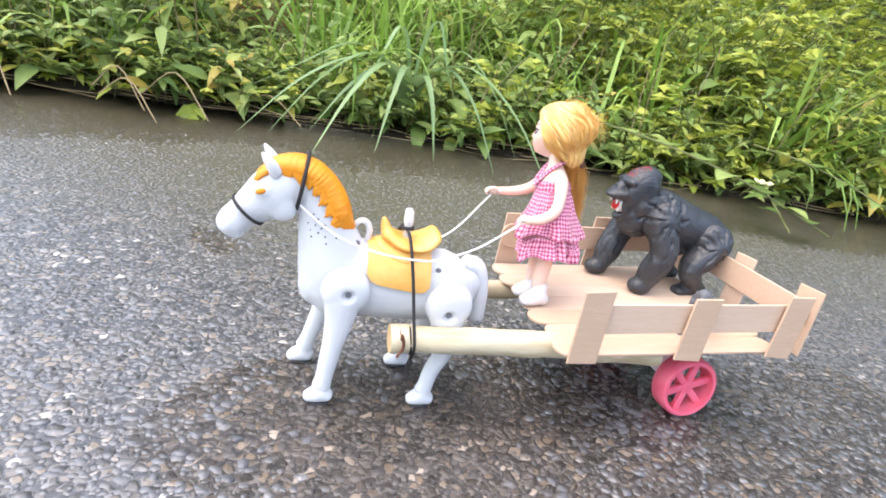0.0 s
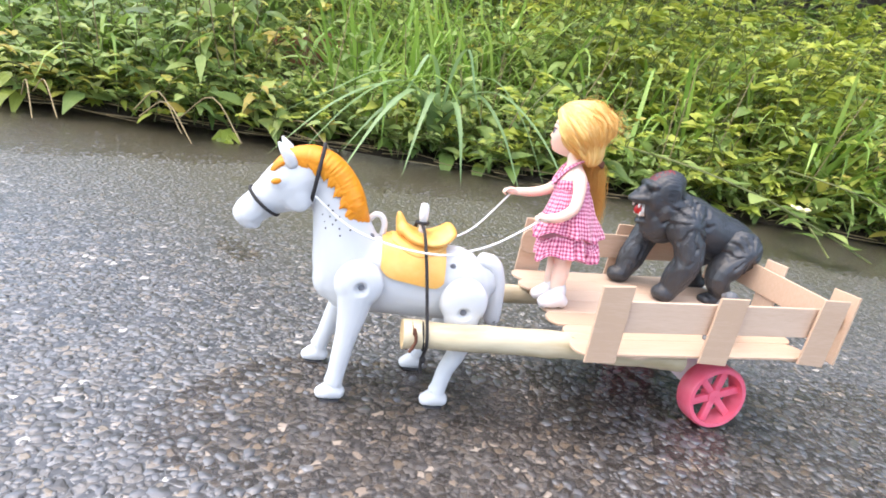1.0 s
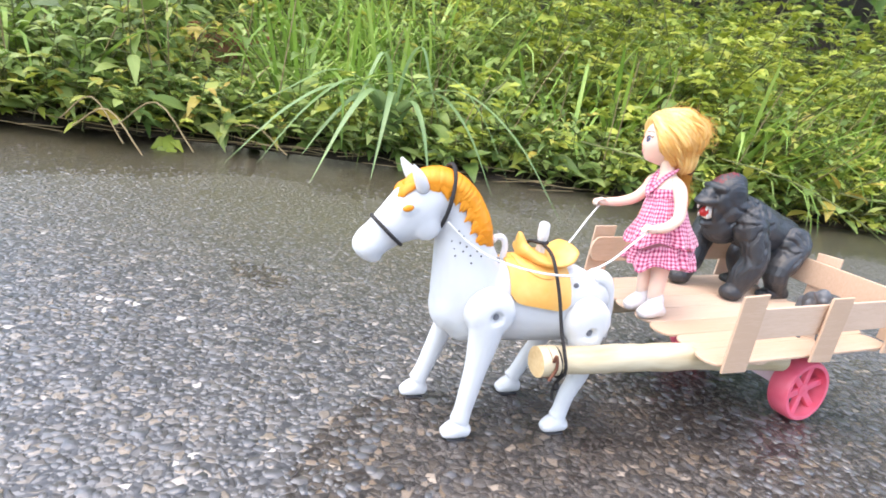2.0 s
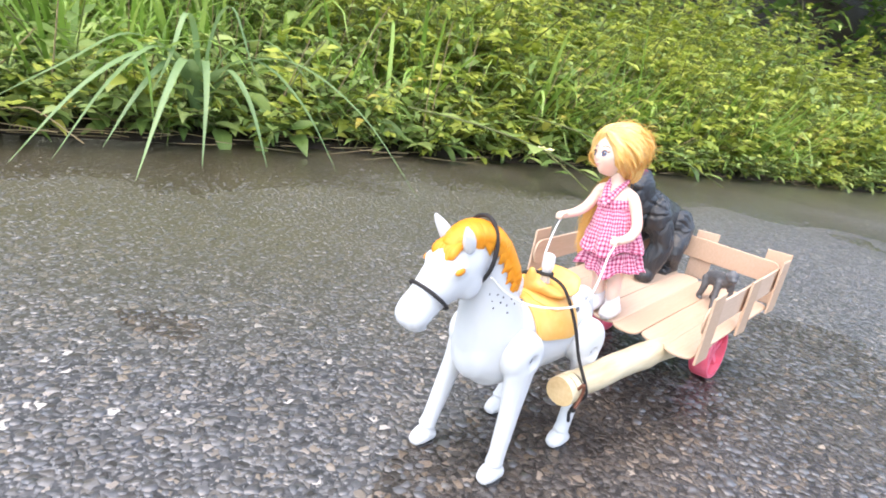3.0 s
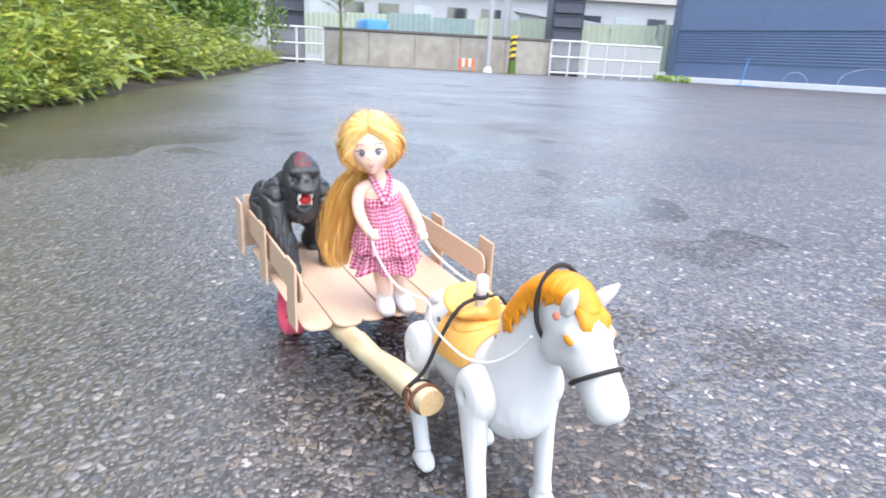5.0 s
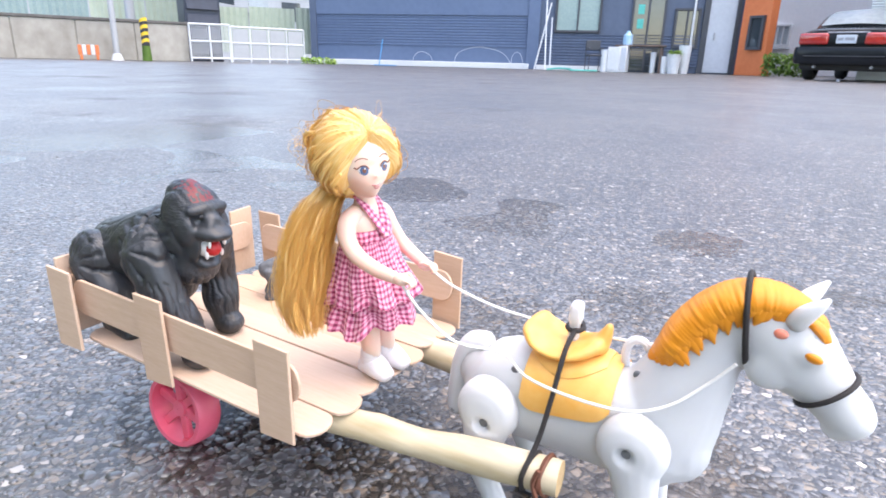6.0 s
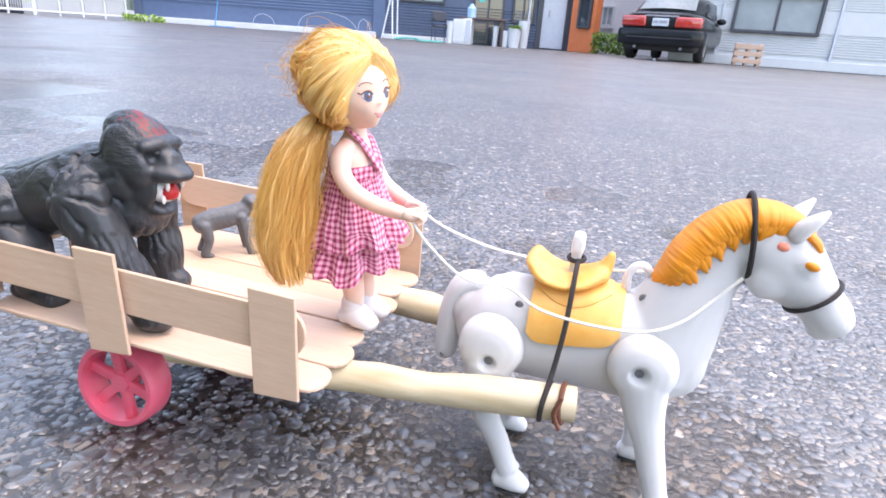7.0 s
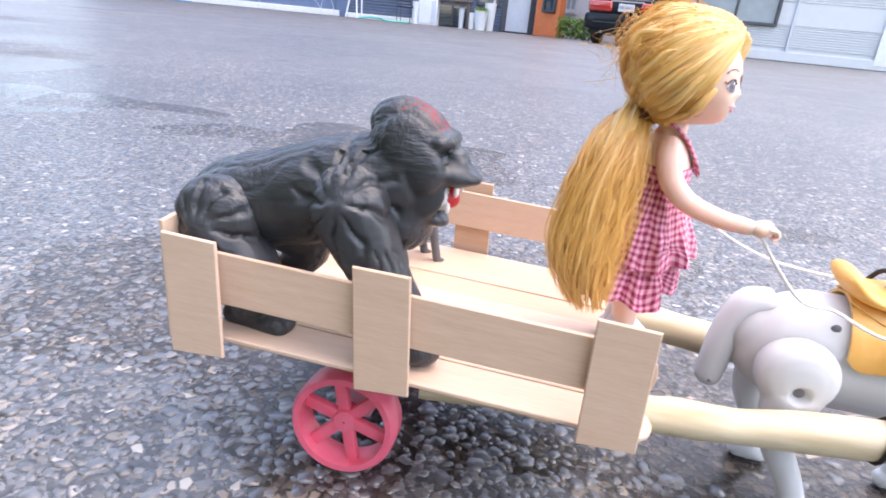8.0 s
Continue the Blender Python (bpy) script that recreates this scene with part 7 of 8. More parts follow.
for k in range(14):
    x = 1.2 + k * (L - 2.4) / 14
    slab("window", x, x + 1.3, -0.06, 0.02, 2.5, 3.7, GLASS_DARK if k % 3 else FOGGED, plant_hall)
m, L = run(far(136, 34), far(147, 34))
shed = thing("white_shed", "white gabled shed roof beyond the fence", "building", m)
bm = boxed(0, L, 0, 5, 0, 3.0)
box(bm, -0.3, L + 0.3, -0.3, 5.3, 3.0, 3.2)
for v in bm.verts:
    if v.co.z > 2.9 and v.co.x > L * 0.5:
        v.co.z -= 1.0
part("wall", bm, PALE_SHEET, shed, "", False)
slab("door", L * 0.2, L * 0.45, -0.05, 0.02, 0, 2.1, TEAL_NET, shed)

for az, d, h, r, label in ((149.2, 18.4, 7.0, 0.075, "pale concrete utility pole with a white base"), (147.9, 21.5, 7.0, 0.14, "pale steel utility pole beyond the wall")):
    p = thing("utility_pole", label, "pole", Matrix.Translation(far(az, d)), "utility poles")
    part("shaft", loft(bmesh.new(), [(0, 0, 0, r, r), (0, 0, h / 2, r * 0.9, r * 0.9), (0, 0, h, r * 0.8, r * 0.8)], 14, up=(1, 0, 0), round_ends=False), PALE_SHEET, p)
    part("base", lathe(bmesh.new(), [(0.001, 0), (r * 2.0, 0), (r * 1.3, 0.16), (0.001, 0.18)], 16, axis="z"), WHITE_PAINT, p)
guard = thing("striped_post", "short post with yellow and black warning stripes", "post", Matrix.Translation(far(147.0, 18.2)))
for k in range(8):
    bm = lathe(bmesh.new(), [(0.001, 0.35 + k * 0.085), (0.095, 0.35 + k * 0.085), (0.095, 0.35 + (k + 1) * 0.085), (0.001, 0.35 + (k + 1) * 0.085)], 16, axis="z")
    for v in bm.verts:
        v.co.z += 0.5 * v.co.x
    part("band", bm, YELLOW if k % 2 else DARK, guard)
part("foot", lathe(bmesh.new(), [(0.001, 0), (0.12, 0), (0.10, 0.38), (0.001, 0.38)], 16, axis="z"), FAR_LEAF, guard, "mossy green lower post")
m, L = run(far(150.4, 18.0), far(151.9, 18.0))
bar = thing("road_barrier", "low orange and white plastic road barrier", "barrier", m)
for k in range(5):
    slab("block", L * k / 5, L * (k + 1) / 5 - 0.01, -0.05, 0.05, 0.12, 0.36, ORANGE_WALL if k % 2 == 0 else WHITE_PAINT, bar)
for x in (0.06, L - 0.06):
    slab("foot", x - 0.03, x + 0.03, -0.15, 0.15, 0, 0.13, ORANGE_WALL, bar)


def small_tree(az, d, h, crown, leaves, label, seed):
    r = np.random.default_rng(seed)
    t = thing("tree", label, "tree", Matrix.Translation(far(az, d)), "trees by the wall")
    bm2 = loft(bmesh.new(), [(0, 0, 0, 0.06, 0.06), (0.03, 0.02, h * 0.4, 0.045, 0.045), (-0.03, 0, h * 0.75, 0.03, 0.03), (0.02, 0, h, 0.012, 0.012)], 8, up=(1, 0, 0))
    for k in range(9):
        a, z0 = r.uniform(0, 6.28), h * r.uniform(0.5, 0.9)
        tube(bm2, [(0, 0, z0), (0.3 * crown * math.cos(a), 0.3 * crown * math.sin(a), z0 + 0.2), (0.8 * crown * math.cos(a), 0.8 * crown * math.sin(a), z0 + r.uniform(0.2, 0.6))], 0.012, 5)
    part("trunk", bm2, STEM, t)
    lf = Leaves()
    for _ in range(leaves):
        a, e, q = r.uniform(0, 6.28), r.uniform(-0.6, 1.4), crown * r.uniform(0.35, 1.0)
        o = np.array((q * math.cos(a) * math.cos(e), q * math.sin(a) * math.cos(e), h * 0.82 + q * math.sin(e) * 0.8))
        lf.put(o, r.normal(0, 1, 3), np.array((0, 0, 1.0)) + r.normal(0, 0.4, 3), r.uniform(0.07, 0.16), r.uniform(0.025, 0.045), r.uniform(0, 0.6))
    ob = leaves_mesh("crown", *lf.arrays(), FAR_LEAF, "", "", 0.25, (LEAF_S[[0, 2, 5]], LEAF_W[[0, 2, 5]]))
    ob.parent = t
    return t


small_tree(162.8, 18.5, 2.6, 0.95, 900, "slim young tree with a sparse green crown beside the wall", 3)
small_tree(172.5, 16.0, 1.3, 1.5, 3500, "bushy green tree at the end of the bank", 4)
small_tree(177.0, 12.0, 1.1, 1.5, 3500, "bushy green tree at the end of the bank", 5)
m = Matrix.Translation(far(160.0, 21.0))
bm = boxed(-0.55, 0.55, -0.4, 0.4, 0.0, 1.45, 0.12, seg=2)
single("blue_tank", bm, BLUE_TARP, "bright blue covered tank behind the wall", "tank", m)

# slate-blue building
BA, BB, BC = far(133.3, 21.8), far(114.0, 20.0), far(96.7, 20.2)
m, L = run(BB, BA)
m1 = Matrix.Translation(BA) @ Matrix.Rotation(math.atan2((BB - BA).y, (BB - BA).x), 4, "Z")
hall = thing("warehouse", "slate-blue steel-clad warehouse on a white concrete plinth", "building", m1)
slab("wall", 0, L, 0.03, 8, 0.0, 6.5, SIDING, hall)
slab("plinth", -0.05, L + 0.05, -0.25, 0.03, 0.0, 0.17, WHITE_PAINT, hall, "white concrete plinth strip")
part("ribbed_band", move(ribbed(L, 0.62, 1.55, 0.085), Matrix.Translation((0, 0.02, 0))), SIDING, hall, "", False)
part("ribbed_band", move(ribbed(L, 2.65, 3.6, 0.085), Matrix.Translation((0, 0.02, 0))), SIDING, hall, "", False)
slab("flat_band", 0, L, -0.015, 0.03, 1.58, 2.6, SIDING, hall)
slab("corner_pilaster", L - 0.05, L + 0.32, -0.08, 0.25, 0.0, 6.5, SIDING, hall)
slab("corner_pilaster", -0.1, 0.12, -0.06, 0.2, 0.0, 6.5, SIDING_DARK, hall)
slab("roof", -0.3, L + 0.3, -0.3, 8.3, 6.5, 6.8, SIDING_DARK, hall)

L2 = (BC - BB).length
m2 = Matrix.Translation(BB) @ Matrix.Rotation(math.atan2((BC - BB).y, (BC - BB).x), 4, "Z")
office = thing("office_front", "dark blue ribbed office front with windows and a glazed door", "building", m2)


def at_az(az):
    """Place along the office front at that bearing."""
    d = Vector((math.cos(radians(az)), math.sin(radians(az))))
    u = (BC - BB).xy.normalized()
    w = (BB - EYE).xy
    det = d.x * -u.y + u.x * d.y
    return (w.y * d.x - w.x * d.y) / det


WIN1, WIN2, DOOR, GDOOR = (at_az(111.6), at_az(108.0)), (at_az(101.6), at_az(99.95)), (at_az(99.1), at_az(97.1)), (at_az(105.2), at_az(102.6))
part("ribbed_wall", ribbed(L2, 0.15, 1.0, 0.085), SIDING_DARK, office, "", False)
slab("wall", 0.3, L2 + 0.25, 0.03, 6, 0.0, 6.5, SIDING_DARK, office)
part("ribbed_wall", move(ribbed(L2, 2.35, 3.3, 0.085), Matrix.Translation((0, 0.02, 0))), SIDING_DARK, office, "", False)
slab("plinth", 0.3, WIN1[1] + 0.6, -0.2, 0.03, 0.0, 0.14, WHITE_PAINT, office)


def framed_window(parent, x0, x1, z0, z1, glass=GLASS_DARK, frame_mat=FRAME_DARK, panes=2, deep=0.07):
    w = part("window", boxed(x0, x1, -0.012, 0.028, z0, z1, 0.004), glass, parent, "", False)
    t = 0.07
    for a in ((x0 - t, x1 + t, z1, z1 + t), (x0 - t, x1 + t, z0 - t, z0), (x0 - t, x0, z0, z1), (x1, x1 + t, z0, z1)):
        part("frame", boxed(a[0], a[1], -deep, 0.026, a[2], a[3], 0.006), frame_mat, w, "", False)
    for k in range(1, panes):
        x = x0 + (x1 - x0) * k / panes
        part("mullion", boxed(x - 0.025, x + 0.025, -deep * 0.7, 0.026, z0, z1, 0.004), frame_mat, w, "", False)
    return w


framed_window(office, WIN1[0], WIN1[1], 1.18, 2.3, TEAL_NET)
framed_window(office, WIN2[0], WIN2[1], 0.78, 1.75, GLASS_DARK)
gd = part("glazed_door", boxed(GDOOR[0], GDOOR[1], -0.02, 0.026, 0.05, 2.2, 0.004), GLASS_DARK, office, "dark glazed shop door", False)
for x in (GDOOR[0], (GDOOR[0] + GDOOR[1]) / 2, GDOOR[1]):
    part("stile", boxed(x - 0.03, x + 0.03, -0.06, 0.02, 0.03, 2.2), FRAME_DARK, gd, "", False)
for k in range(2):
    part("notice", boxed(GDOOR[0] + 0.14, GDOOR[0] + 0.32, -0.03, -0.021, 1.25 + k * 0.40, 1.52 + k * 0.40), TEAL, gd, "teal notice with illegible print", False)
dr = part("door", boxed(DOOR[0], DOOR[1], -0.03, 0.026, 0.04, 2.3, 0.006), GREY_PAINT, office, "light grey steel door", False)
part("door_frame", boxed(DOOR[0] - 0.16, DOOR[0], -0.06, 0.026, 0.0, 2.5), FRAME_DARK, dr, "", False)
part("door_frame", boxed(DOOR[1], DOOR[1] + 0.10, -0.06, 0.026, 0.0, 2.5), FRAME_DARK, dr, "", False)
part("handle", boxed(DOOR[0] + 0.18, DOOR[0] + 0.22, -0.08, -0.03, 0.95, 1.15), STEEL, dr, "", False)
part("downpipe", tube(bmesh.new(), [(DOOR[0] - 0.42, -0.08, 0.05), (DOOR[0] - 0.42, -0.08, 2.5), (DOOR[0] - 0.42, -0.08, 5)], 0.035, 8), WHITE_PAINT, office, "white downpipe")
OA, OB = far(96.65, 19.7), far(94.6, 19.2)
mo, Lo = run(OA, OB)
orange_bay = thing("orange_bay", "burnt orange clad bay with a narrow dark window", "building", mo)
slab("wall", 0, Lo, 0.03, 0.35, 0, 6.5, ORANGE_WALL, orange_bay)
framed_window(orange_bay, Lo * 0.42, Lo * 0.78, 0.75, 1.5, GLASS_DARK, FRAME_DARK, 1)
HA, HB = far(96.5, 27.0), far(86.5, 24.0)
mh, Lh = run(HA, HB)
house = thing("rendered_house", "warm grey rendered house with a small white window", "house", mh)
slab("wall", 0, Lh, 0.03, 6, 0, 7, HOUSE_RENDER, house)
framed_window(house, Lh * 0.24, Lh * 0.37, 1.05, 1.66, FOGGED, WHITE_PAINT, 3)
slab("ledge", Lh * 0.22, Lh * 0.39, -0.18, 0.03, 0.88, 0.96, WHITE_PAINT, house)
WA, WB = far(88.0, 16.9), far(58.0, 19.0)
mw, Lw = run(WA, WB)
whall = thing("white_building", "white ribbed steel building with a wide dark-framed window", "building", mw)
slab("wall", 0, Lw, 0.03, 7, 0, 6, WHITE_SIDING, whall)
for z in (0.30, 1.30, 2.30, 3.30):
    part("ribbed_band", move(ribbed(Lw, z, z + 0.5, 0.055, 0.016), Matrix.Translation((0, 0.02, 0))), WHITE_SIDING, whall, "", False)
    slab("plain_band", 0, Lw, 0.0, 0.03, z + 0.505, z + 0.995, WHITE_SIDING, whall, "", 0.004)
slab("plinth", 0, Lw, -0.04, 0.03, 0, 0.22, WHITE_SIDING, whall)


def on_white(az):
    d, u, w = Vector((math.cos(radians(az)), math.sin(radians(az)))), (WB - WA).xy.normalized(), (WA - EYE).xy
    return (w.y * d.x - w.x * d.y) / (d.x * -u.y + u.x * d.y)


framed_window(whall, on_white(83.3), on_white(77.4), 0.82, 1.54, WINDOW_GREY, FRAME_DARK, 2, 0.09)
for az in (84.3, 76.0):
    x = on_white(az)
    part("seam", boxed(x - 0.03, x + 0.03, -0.04, 0.0, 0.22, 4.2), GREY_PAINT, whall, "", False)
part("shutter", boxed(on_white(70.0), on_white(64.0), -0.05, 0.0, 0.1, 2.6), WHITE_PAINT, whall, "white roller shutter", False)


def weeds_at(name, az0, az1, d, n, h, mat, label):
    r = np.random.default_rng(int(az0 * 10))
    lf = Leaves()
    for _ in range(n):
        o = far(r.uniform(az0, az1), d + r.normal(0, 0.15))
        o = np.array((o.x, o.y, h * r.random() ** 0.8))
        lf.put(o, r.normal(0, 1, 3) + np.array((0, 0, 0.6)), np.array((0, 0, 1.0)) + r.normal(0, 0.4, 3), r.uniform(0.08, 0.16), r.uniform(0.02, 0.04), 0.5)
    return leaves_mesh(name, *lf.arrays(), mat, label, "bush")


weeds_at("low_bushes", 91.5, 94.5, 18.6, 900, 0.55, FAR_LEAF, "low dark green bushes at the foot of the house")
weeds_at("wall_weeds", 131.5, 134.5, 19.6, 260, 0.16, GRASS, "tuft of grass at the foot of the gate")

# parked car: y is its heading, origin on the ground under its middle
car = thing("parked_car", "black wet four-door saloon car parked with its tail to the yard", "car", Matrix.Translation(far(87.4, 16.3)) @ Matrix.Rotation(radians(-13), 4, "Z") @ Matrix.Scale(0.95, 4))


part("body", loft(bmesh.new(), [(0, -2.37, 0.70, 0.74, 0.20), (0, -2.35, 0.70, 0.80, 0.25), (0, -2.28, 0.70, 0.85, 0.31), (0, -1.9, 0.69, 0.89, 0.36), (0, -1.2, 0.67, 0.905, 0.375), (0, 0.0, 0.65, 0.905, 0.365), (0, 1.1, 0.62, 0.89, 0.335), (0, 1.9, 0.58, 0.85, 0.27), (0, 2.3, 0.55, 0.74, 0.19)], 40, 0, power=0.5, round_ends=False), CAR_PAINT, car)
part("cabin", loft(bmesh.new(), [(0, -1.98, 1.00, 0.68, 0.05), (0, -1.70, 1.07, 0.70, 0.13), (0, -1.25, 1.16, 0.72, 0.235), (0, -0.6, 1.18, 0.735, 0.27), (0, 0.1, 1.17, 0.73, 0.255), (0, 0.6, 1.09, 0.72, 0.17), (0, 1.0, 1.00, 0.70, 0.05)], 36, 0, power=0.55, round_ends=False), CAR_PAINT, car)
bm = bmesh.new()
rows = []
for q in range(5):
    t = q / 4
    rows.append([bm.verts.new((u * (0.61 - 0.08 * t), -1.99 + 0.62 * t + 0.06 * u * u, 1.115 + 0.325 * t - 0.03 * u * u + 0.035 * math.sin(math.pi * t) - 0.02 * t)) for u in (-1, -0.6, -0.2, 0.2, 0.6, 1)])
for ra, rb in zip(rows, rows[1:]):
    for k in range(5):
        bm.faces.new((ra[k], ra[k + 1], rb[k + 1], rb[k]))
bmesh.ops.solidify(bm, geom=bm.faces[:], thickness=0.03)
part("rear_window", bm, FOGGED, car, "rain-wet pale rear window")
for s in (-1, 1):
    for y0, y1 in ((-1.05, -0.25), (-0.18, 0.62)):
        bm = bmesh.new()
        v = [bm.verts.new((s * (0.742 if z < 1.1 else 0.68), y, z)) for y, z in ((y0, 1.02), (y1, 1.02), (y1 - 0.05, 1.36), (y0 + 0.02, 1.36))]
        bm.faces.new(v)
        bmesh.ops.solidify(bm, geom=bm.faces[:], thickness=0.012)
        part("side_window", bm, GLASS_DARK, car, "", False)
    b = boxed(0.32, 0.86, -2.455, -2.16, 0.70, 0.92, 0.04, seg=3)
    for vv in b.verts:
        vv.co.y += 0.45 * max(0.0, vv.co.x - 0.60) ** 1.3
        vv.co.x -= 0.10 * max(0.0, 0.82 - vv.co.z) if vv.co.x < 0.5 else 0.0
    if s < 0:
        move(b, Matrix.Diagonal((-1, 1, 1, 1)))
        bmesh.ops.reverse_faces(b, faces=b.faces)
    part("tail_light", b, TAIL_RED, car, "red tail lamp")
    part("mirror", ball(bmesh.new(), (s * 0.86, 0.55, 0.99), (0.12, 0.06, 0.075)), CAR_PAINT, car)
    part("exhaust", tube(bmesh.new(), [(s * 0.5, -2.36, 0.27), (s * 0.5, -2.2, 0.27), (s * 0.5, -2.0, 0.27)], 0.03, 8), STEEL, car)
    for y in (-1.42, 1.38):
        tyre = lathe(bmesh.new(), [(0.20, -0.10), (0.29, -0.10), (0.315, -0.07), (0.315, 0.07), (0.29, 0.10), (0.20, 0.10)], 28, axis="x")
        wh = part("wheel", move(tyre, Matrix.Translation((s * 0.78, y, 0.315))), TYRE, car, "black rubber tyre")
        rim = lathe(bmesh.new(), [(0.01, s * 0.06), (0.18, s * 0.085), (0.205, s * 0.095), (0.205, s * 0.02), (0.01, s * 0.02)], 24, axis="x")
        part("rim", move(rim, Matrix.Translation((s * 0.78, y, 0.315))), STEEL, wh)
part("bumper", loft(bmesh.new(), [(-0.90, -1.70, 0.50, 0.05, 0.16), (-0.87, -2.28, 0.49, 0.06, 0.17), (-0.45, -2.385, 0.485, 0.07, 0.175), (0, -2.40, 0.485, 0.07, 0.175), (0.45, -2.385, 0.485, 0.07, 0.175), (0.87, -2.28, 0.49, 0.06, 0.17), (0.90, -1.70, 0.50, 0.05, 0.16)], 16, 0, power=0.6), CAR_PAINT, car)
part("bumper_strip", boxed(-0.70, 0.70, -2.478, -2.3, 0.47, 0.485, 0.004), FRAME_DARK, car, "", False)
part("valance", boxed(-0.80, 0.80, -2.30, -1.2, 0.20, 0.42, 0.05), TYRE, car, "", False)
plate = part("plate", boxed(-0.17, 0.17, -2.435, -2.36, 0.72, 0.88, 0.004), GREY_PAINT, car, "white plate with plain grey bars", False)
for x0, x1 in ((-0.14, -0.05), (-0.02, 0.14)):
    part("bar", boxed(x0, x1, -2.439, -2.434, 0.78, 0.83), STEEL, plate, "", False)
part("trunk_trim", boxed(-0.36, 0.36, -2.39, -2.33, 0.915, 0.945, 0.005), STEEL, car, "", False)
part("emblem", lathe(bmesh.new(), [(0.001, -2.40), (0.035, -2.395), (0.035, -2.37), (0.001, -2.37)], 16, axis="y"), STEEL, car)
cb_e = car.children[-1]
cb_e.location.z = 0.985

# things in front of the office
def chair(m0):
    c = thing("chair", "black frame chair standing before the office", "chair", m0)
    part("seat", boxed(-0.22, 0.22, -0.22, 0.22, 0.42, 0.47, 0.02), FRAME_DARK, c)
    part("backrest", boxed(-0.22, 0.22, 0.19, 0.23, 0.58, 0.86, 0.02), FRAME_DARK, c)
    for x in (-0.2, 0.2):
        for y in (-0.2, 0.2):
            part("leg", tube(bmesh.new(), [(x, y, 0), (x, y, 0.22), (x, y, 0.44 if y < 0 else 0.84)], 0.013, 6), FRAME_DARK, c)
        part("armrest", tube(bmesh.new(), [(x, -0.2, 0.62), (x, 0, 0.64), (x, 0.2, 0.62)], 0.015, 6), FRAME_DARK, c)
    return c


chair(Matrix.Translation(far(108.1, 18.6)) @ Matrix.Rotation(0.6, 4, "Z"))
m = Matrix.Translation(far(104.0, 18.6)) @ Matrix.Rotation(0.15, 4, "Z")
table = thing("outdoor_table", "dark brown wooden table loaded with a water bottle", "table", m)
part("tabletop", boxed(-0.75, 0.6, -0.3, 0.3, 0.70, 0.74, 0.01), TABLE_WOOD, table)
for x in (-0.66, 0.5):
    for y in (-0.24, 0.24):
        part("leg", boxed(x - 0.03, x + 0.03, y - 0.03, y + 0.03, 0, 0.70, 0.005), TABLE_WOOD, table)
bottle = lathe(bmesh.new(), [(0.001, 0), (0.13, 0), (0.135, 0.1), (0.13, 0.26), (0.06, 0.33), (0.05, 0.38), (0.001, 0.38)], 20, axis="z")
single("water_bottle", bottle, BOTTLE_BLUE, "large translucent blue water bottle on the table", "bottle", m @ Matrix.Translation((-0.45, 0, 0.74)))
for az, w, h, mat, lab in ((106.3, 0.36, 0.68, WHITE_PAINT, "white metal cabinet beside the table"), (105.6, 0.26, 0.72, WHITE_PAINT, "white upright box beside the table")):
    b = thing("box_unit", lab, "box", Matrix.Translation(far(az, 18.5)), "white boxes by the table")
    part("body", boxed(-w / 2, w / 2, -0.15, 0.15, 0, h, 0.012), mat, b)
    part("front_panel", boxed(-w / 2 + 0.03, w / 2 - 0.03, -0.165, -0.15, 0.06, h - 0.06, 0.004), GREY_PAINT if az < 106 else mat, b)


def planter(az, d, r, h, plant_h, label):
    p = thing("planter", label, "planter", Matrix.Translation(far(az, d)), "planters by the door")
    part("pot", lathe(bmesh.new(), [(0.001, 0), (r * 0.75, 0), (r, h), (r * 0.9, h), (r * 0.85, h * 0.92), (0.001, h * 0.9)], 20, axis="z"), WHITE_PAINT, p)
    if plant_h:
        q = np.random.default_rng(int(az * 7))
        lf = Leaves()
        for _ in range(120):
            a = q.uniform(0, 6.28)
            lf.put(np.array((0.3 * r * math.cos(a), 0.3 * r * math.sin(a), h * 0.9)), np.array((math.cos(a) * 0.7, math.sin(a) * 0.7, q.uniform(0.3, 1.4))), np.array((0, 0, 1.0)), plant_h * q.uniform(0.5, 1.1), 0.02, 0.6)
        ob = leaves_mesh("plant", *lf.arrays(), GRASS, "", "")
        ob.parent = p


for az, w, h, lab in ((107.2, 0.22, 0.60, "white plastic bin beside the chair"), (103.1, 0.16, 0.55, "tall white tin under the table edge")):
    b = thing("bin", lab, "bin", Matrix.Translation(far(az, 18.5)), "bins by the table")
    part("body", lathe(bmesh.new(), [(0.001, 0), (w * 0.42, 0), (w * 0.5, h), (w * 0.47, h), (w * 0.40, 0.03), (0.001, 0.03)], 18, axis="z"), WHITE_PAINT, b)
    part("rim", lathe(bmesh.new(), [(w * 0.48, h - 0.02), (w * 0.54, h - 0.02), (w * 0.54, h + 0.01), (w * 0.48, h + 0.01)], 18, axis="z"), GREY_PAINT, b)
planter(102.2, 18.4, 0.13, 0.45, 0.0, "empty tall white planter by the door")
planter(101.4, 18.3, 0.19, 0.52, 0.36, "white planter with a leafy green plant")
planter(100.6, 18.6, 0.17, 0.75, 0.0, "tall white ribbed planter by the wall")
sticks = thing("leaning_poles", "white poles and a broom leaning on the building corner", "poles", Matrix.Translation(far(113.0, 19.3)))
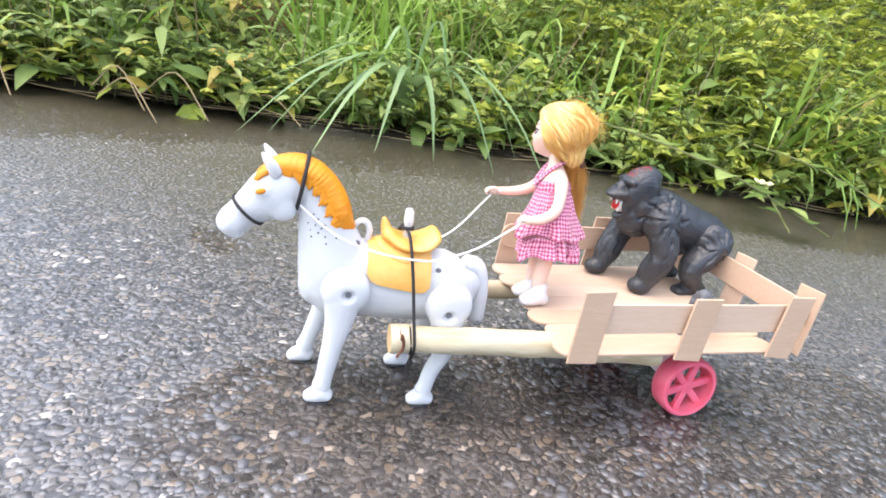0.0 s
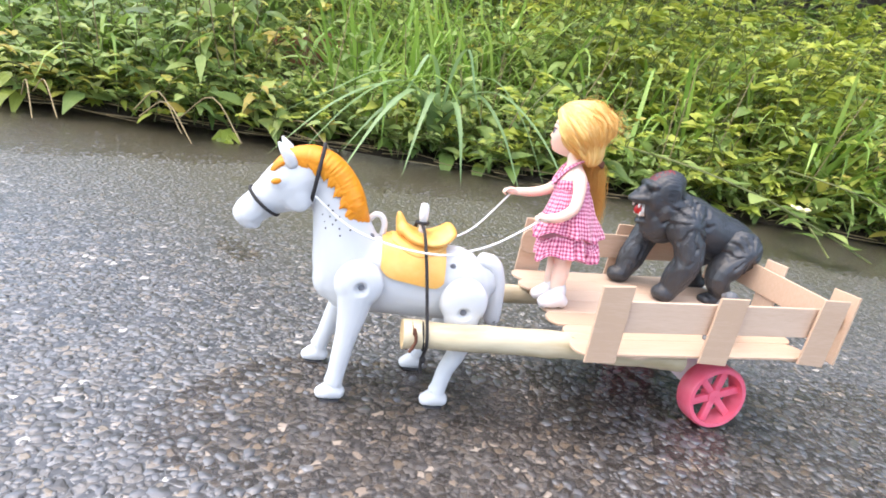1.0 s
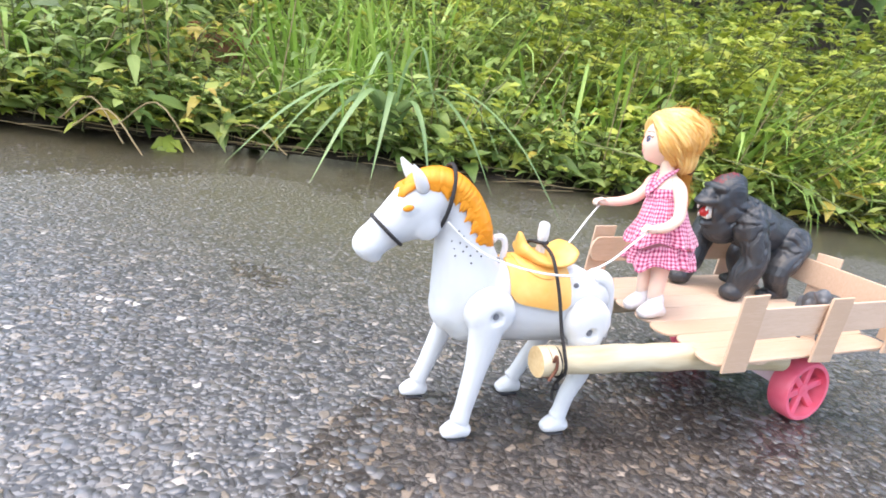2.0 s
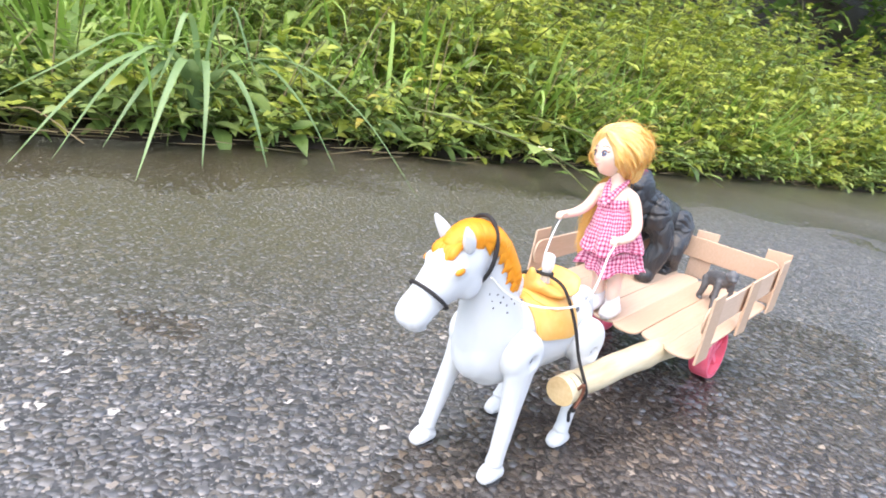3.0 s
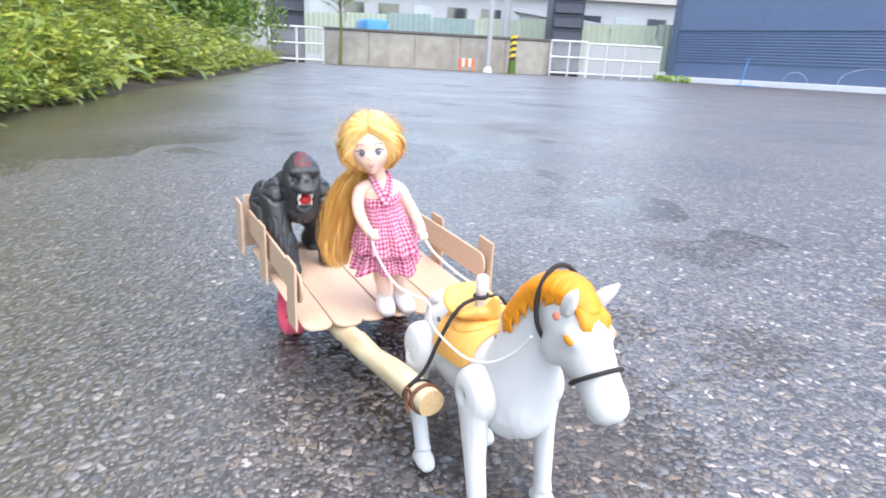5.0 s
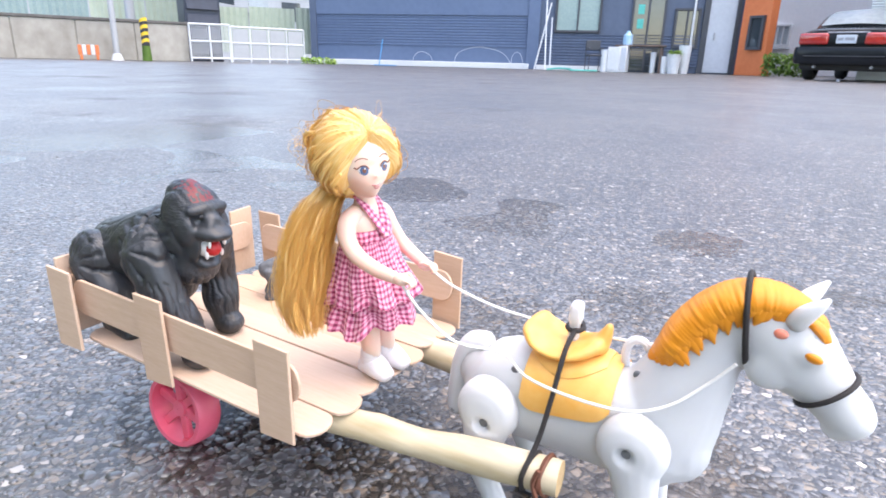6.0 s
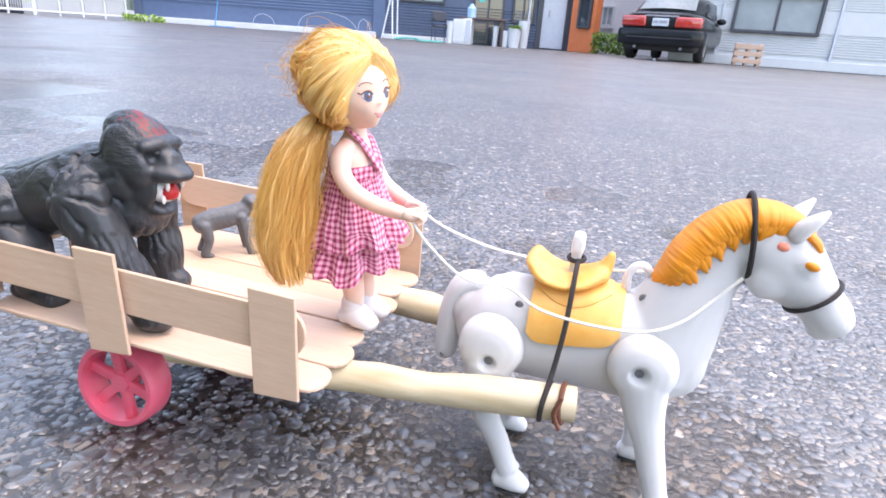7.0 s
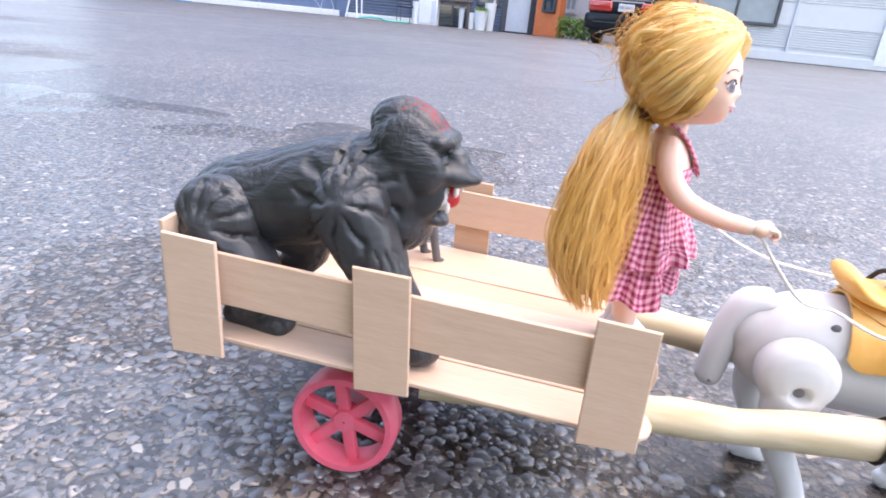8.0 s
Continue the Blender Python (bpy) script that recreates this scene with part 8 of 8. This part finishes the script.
for x0, x1, h, mat in ((0.0, 0.25, 1.9, WHITE_PAINT), (0.35, 0.1, 2.1, WHITE_PAINT), (0.5, 0.3, 1.5, GREY_PAINT)):
    part("pole", tube(bmesh.new(), [(x0, -0.3, 0), ((x0 + x1) / 2, -0.1, h / 2), (x1, 0.12, h)], 0.022, 6), mat, sticks)
hose = tube(bmesh.new(), [(0, 0, 0.02), (0.3, 0.12, 0.06), (0.7, 0.0, 0.05), (0.9, -0.2, 0.02), (1.5, 0.1, 0.02)], 0.03, 6, 0, 6)
single("garden_hose", hose, TEAL, "teal garden hose lying at the foot of the wall", "hose", Matrix.Translation(far(112.2, 18.8)))
bm = bmesh.new()
tube(bm, [(0, 0, 0.01), (0.4, 0.05, 0.012), (0.9, -0.05, 0.01)], 0.02, 6)
tube(bm, [(0.2, 0, 0.0), (0.2, 0.1, 0.4), (0.2, 0.2, 0.8)], 0.015, 6)
single("blue_hose", bm, BLUE_TARP, "bright blue hose hanging down to the plinth", "hose", Matrix.Translation(far(128.0, 20.0)))
wires = thing("wire_hoops", "white wire hoops standing along the plinth", "wire", Matrix.Translation(far(124.5, 19.8)) @ Matrix.Rotation(radians(25), 4, "Z"))
for x0, w, h in ((0.0, 0.7, 0.45), (1.3, 1.9, 0.62), (3.1, 0.4, 0.5)):
    part("hoop", tube(bmesh.new(), [(x0, 0, 0), (x0 + w * 0.08, 0, h * 0.7), (x0 + w * 0.4, 0, h), (x0 + w * 0.8, 0, h * 0.75), (x0 + w, 0, 0)], 0.0065, 5, 0, 6), GREY_PAINT, wires)
crate = thing("wooden_crate", "small weathered slatted wooden crate by the white wall", "crate", Matrix.Translation(far(81.9, 15.7)))
for k in range(3):
    part("slat", boxed(-0.3, 0.3, -0.16, -0.13, 0.06 + k * 0.15, 0.16 + k * 0.15, 0.006), PALLET_WOOD, crate, "", False)
for x in (-0.24, 0.0, 0.24):
    part("upright", boxed(x - 0.035, x + 0.035, -0.13, 0.13, 0.0, 0.48, 0.006), PALLET_WOOD, crate, "", False)
# fired-clay block half hidden among the weeds
bm = boxed(-0.13, 0.13, -0.05, 0.05, 0.0, 0.13, 0.010, seg=2)
single("clay_block", bm, TERRACOTTA, "reddish fired-clay block among the weeds", "block", pose(0.30, -1.70, 0.07, 4, 3, 8))
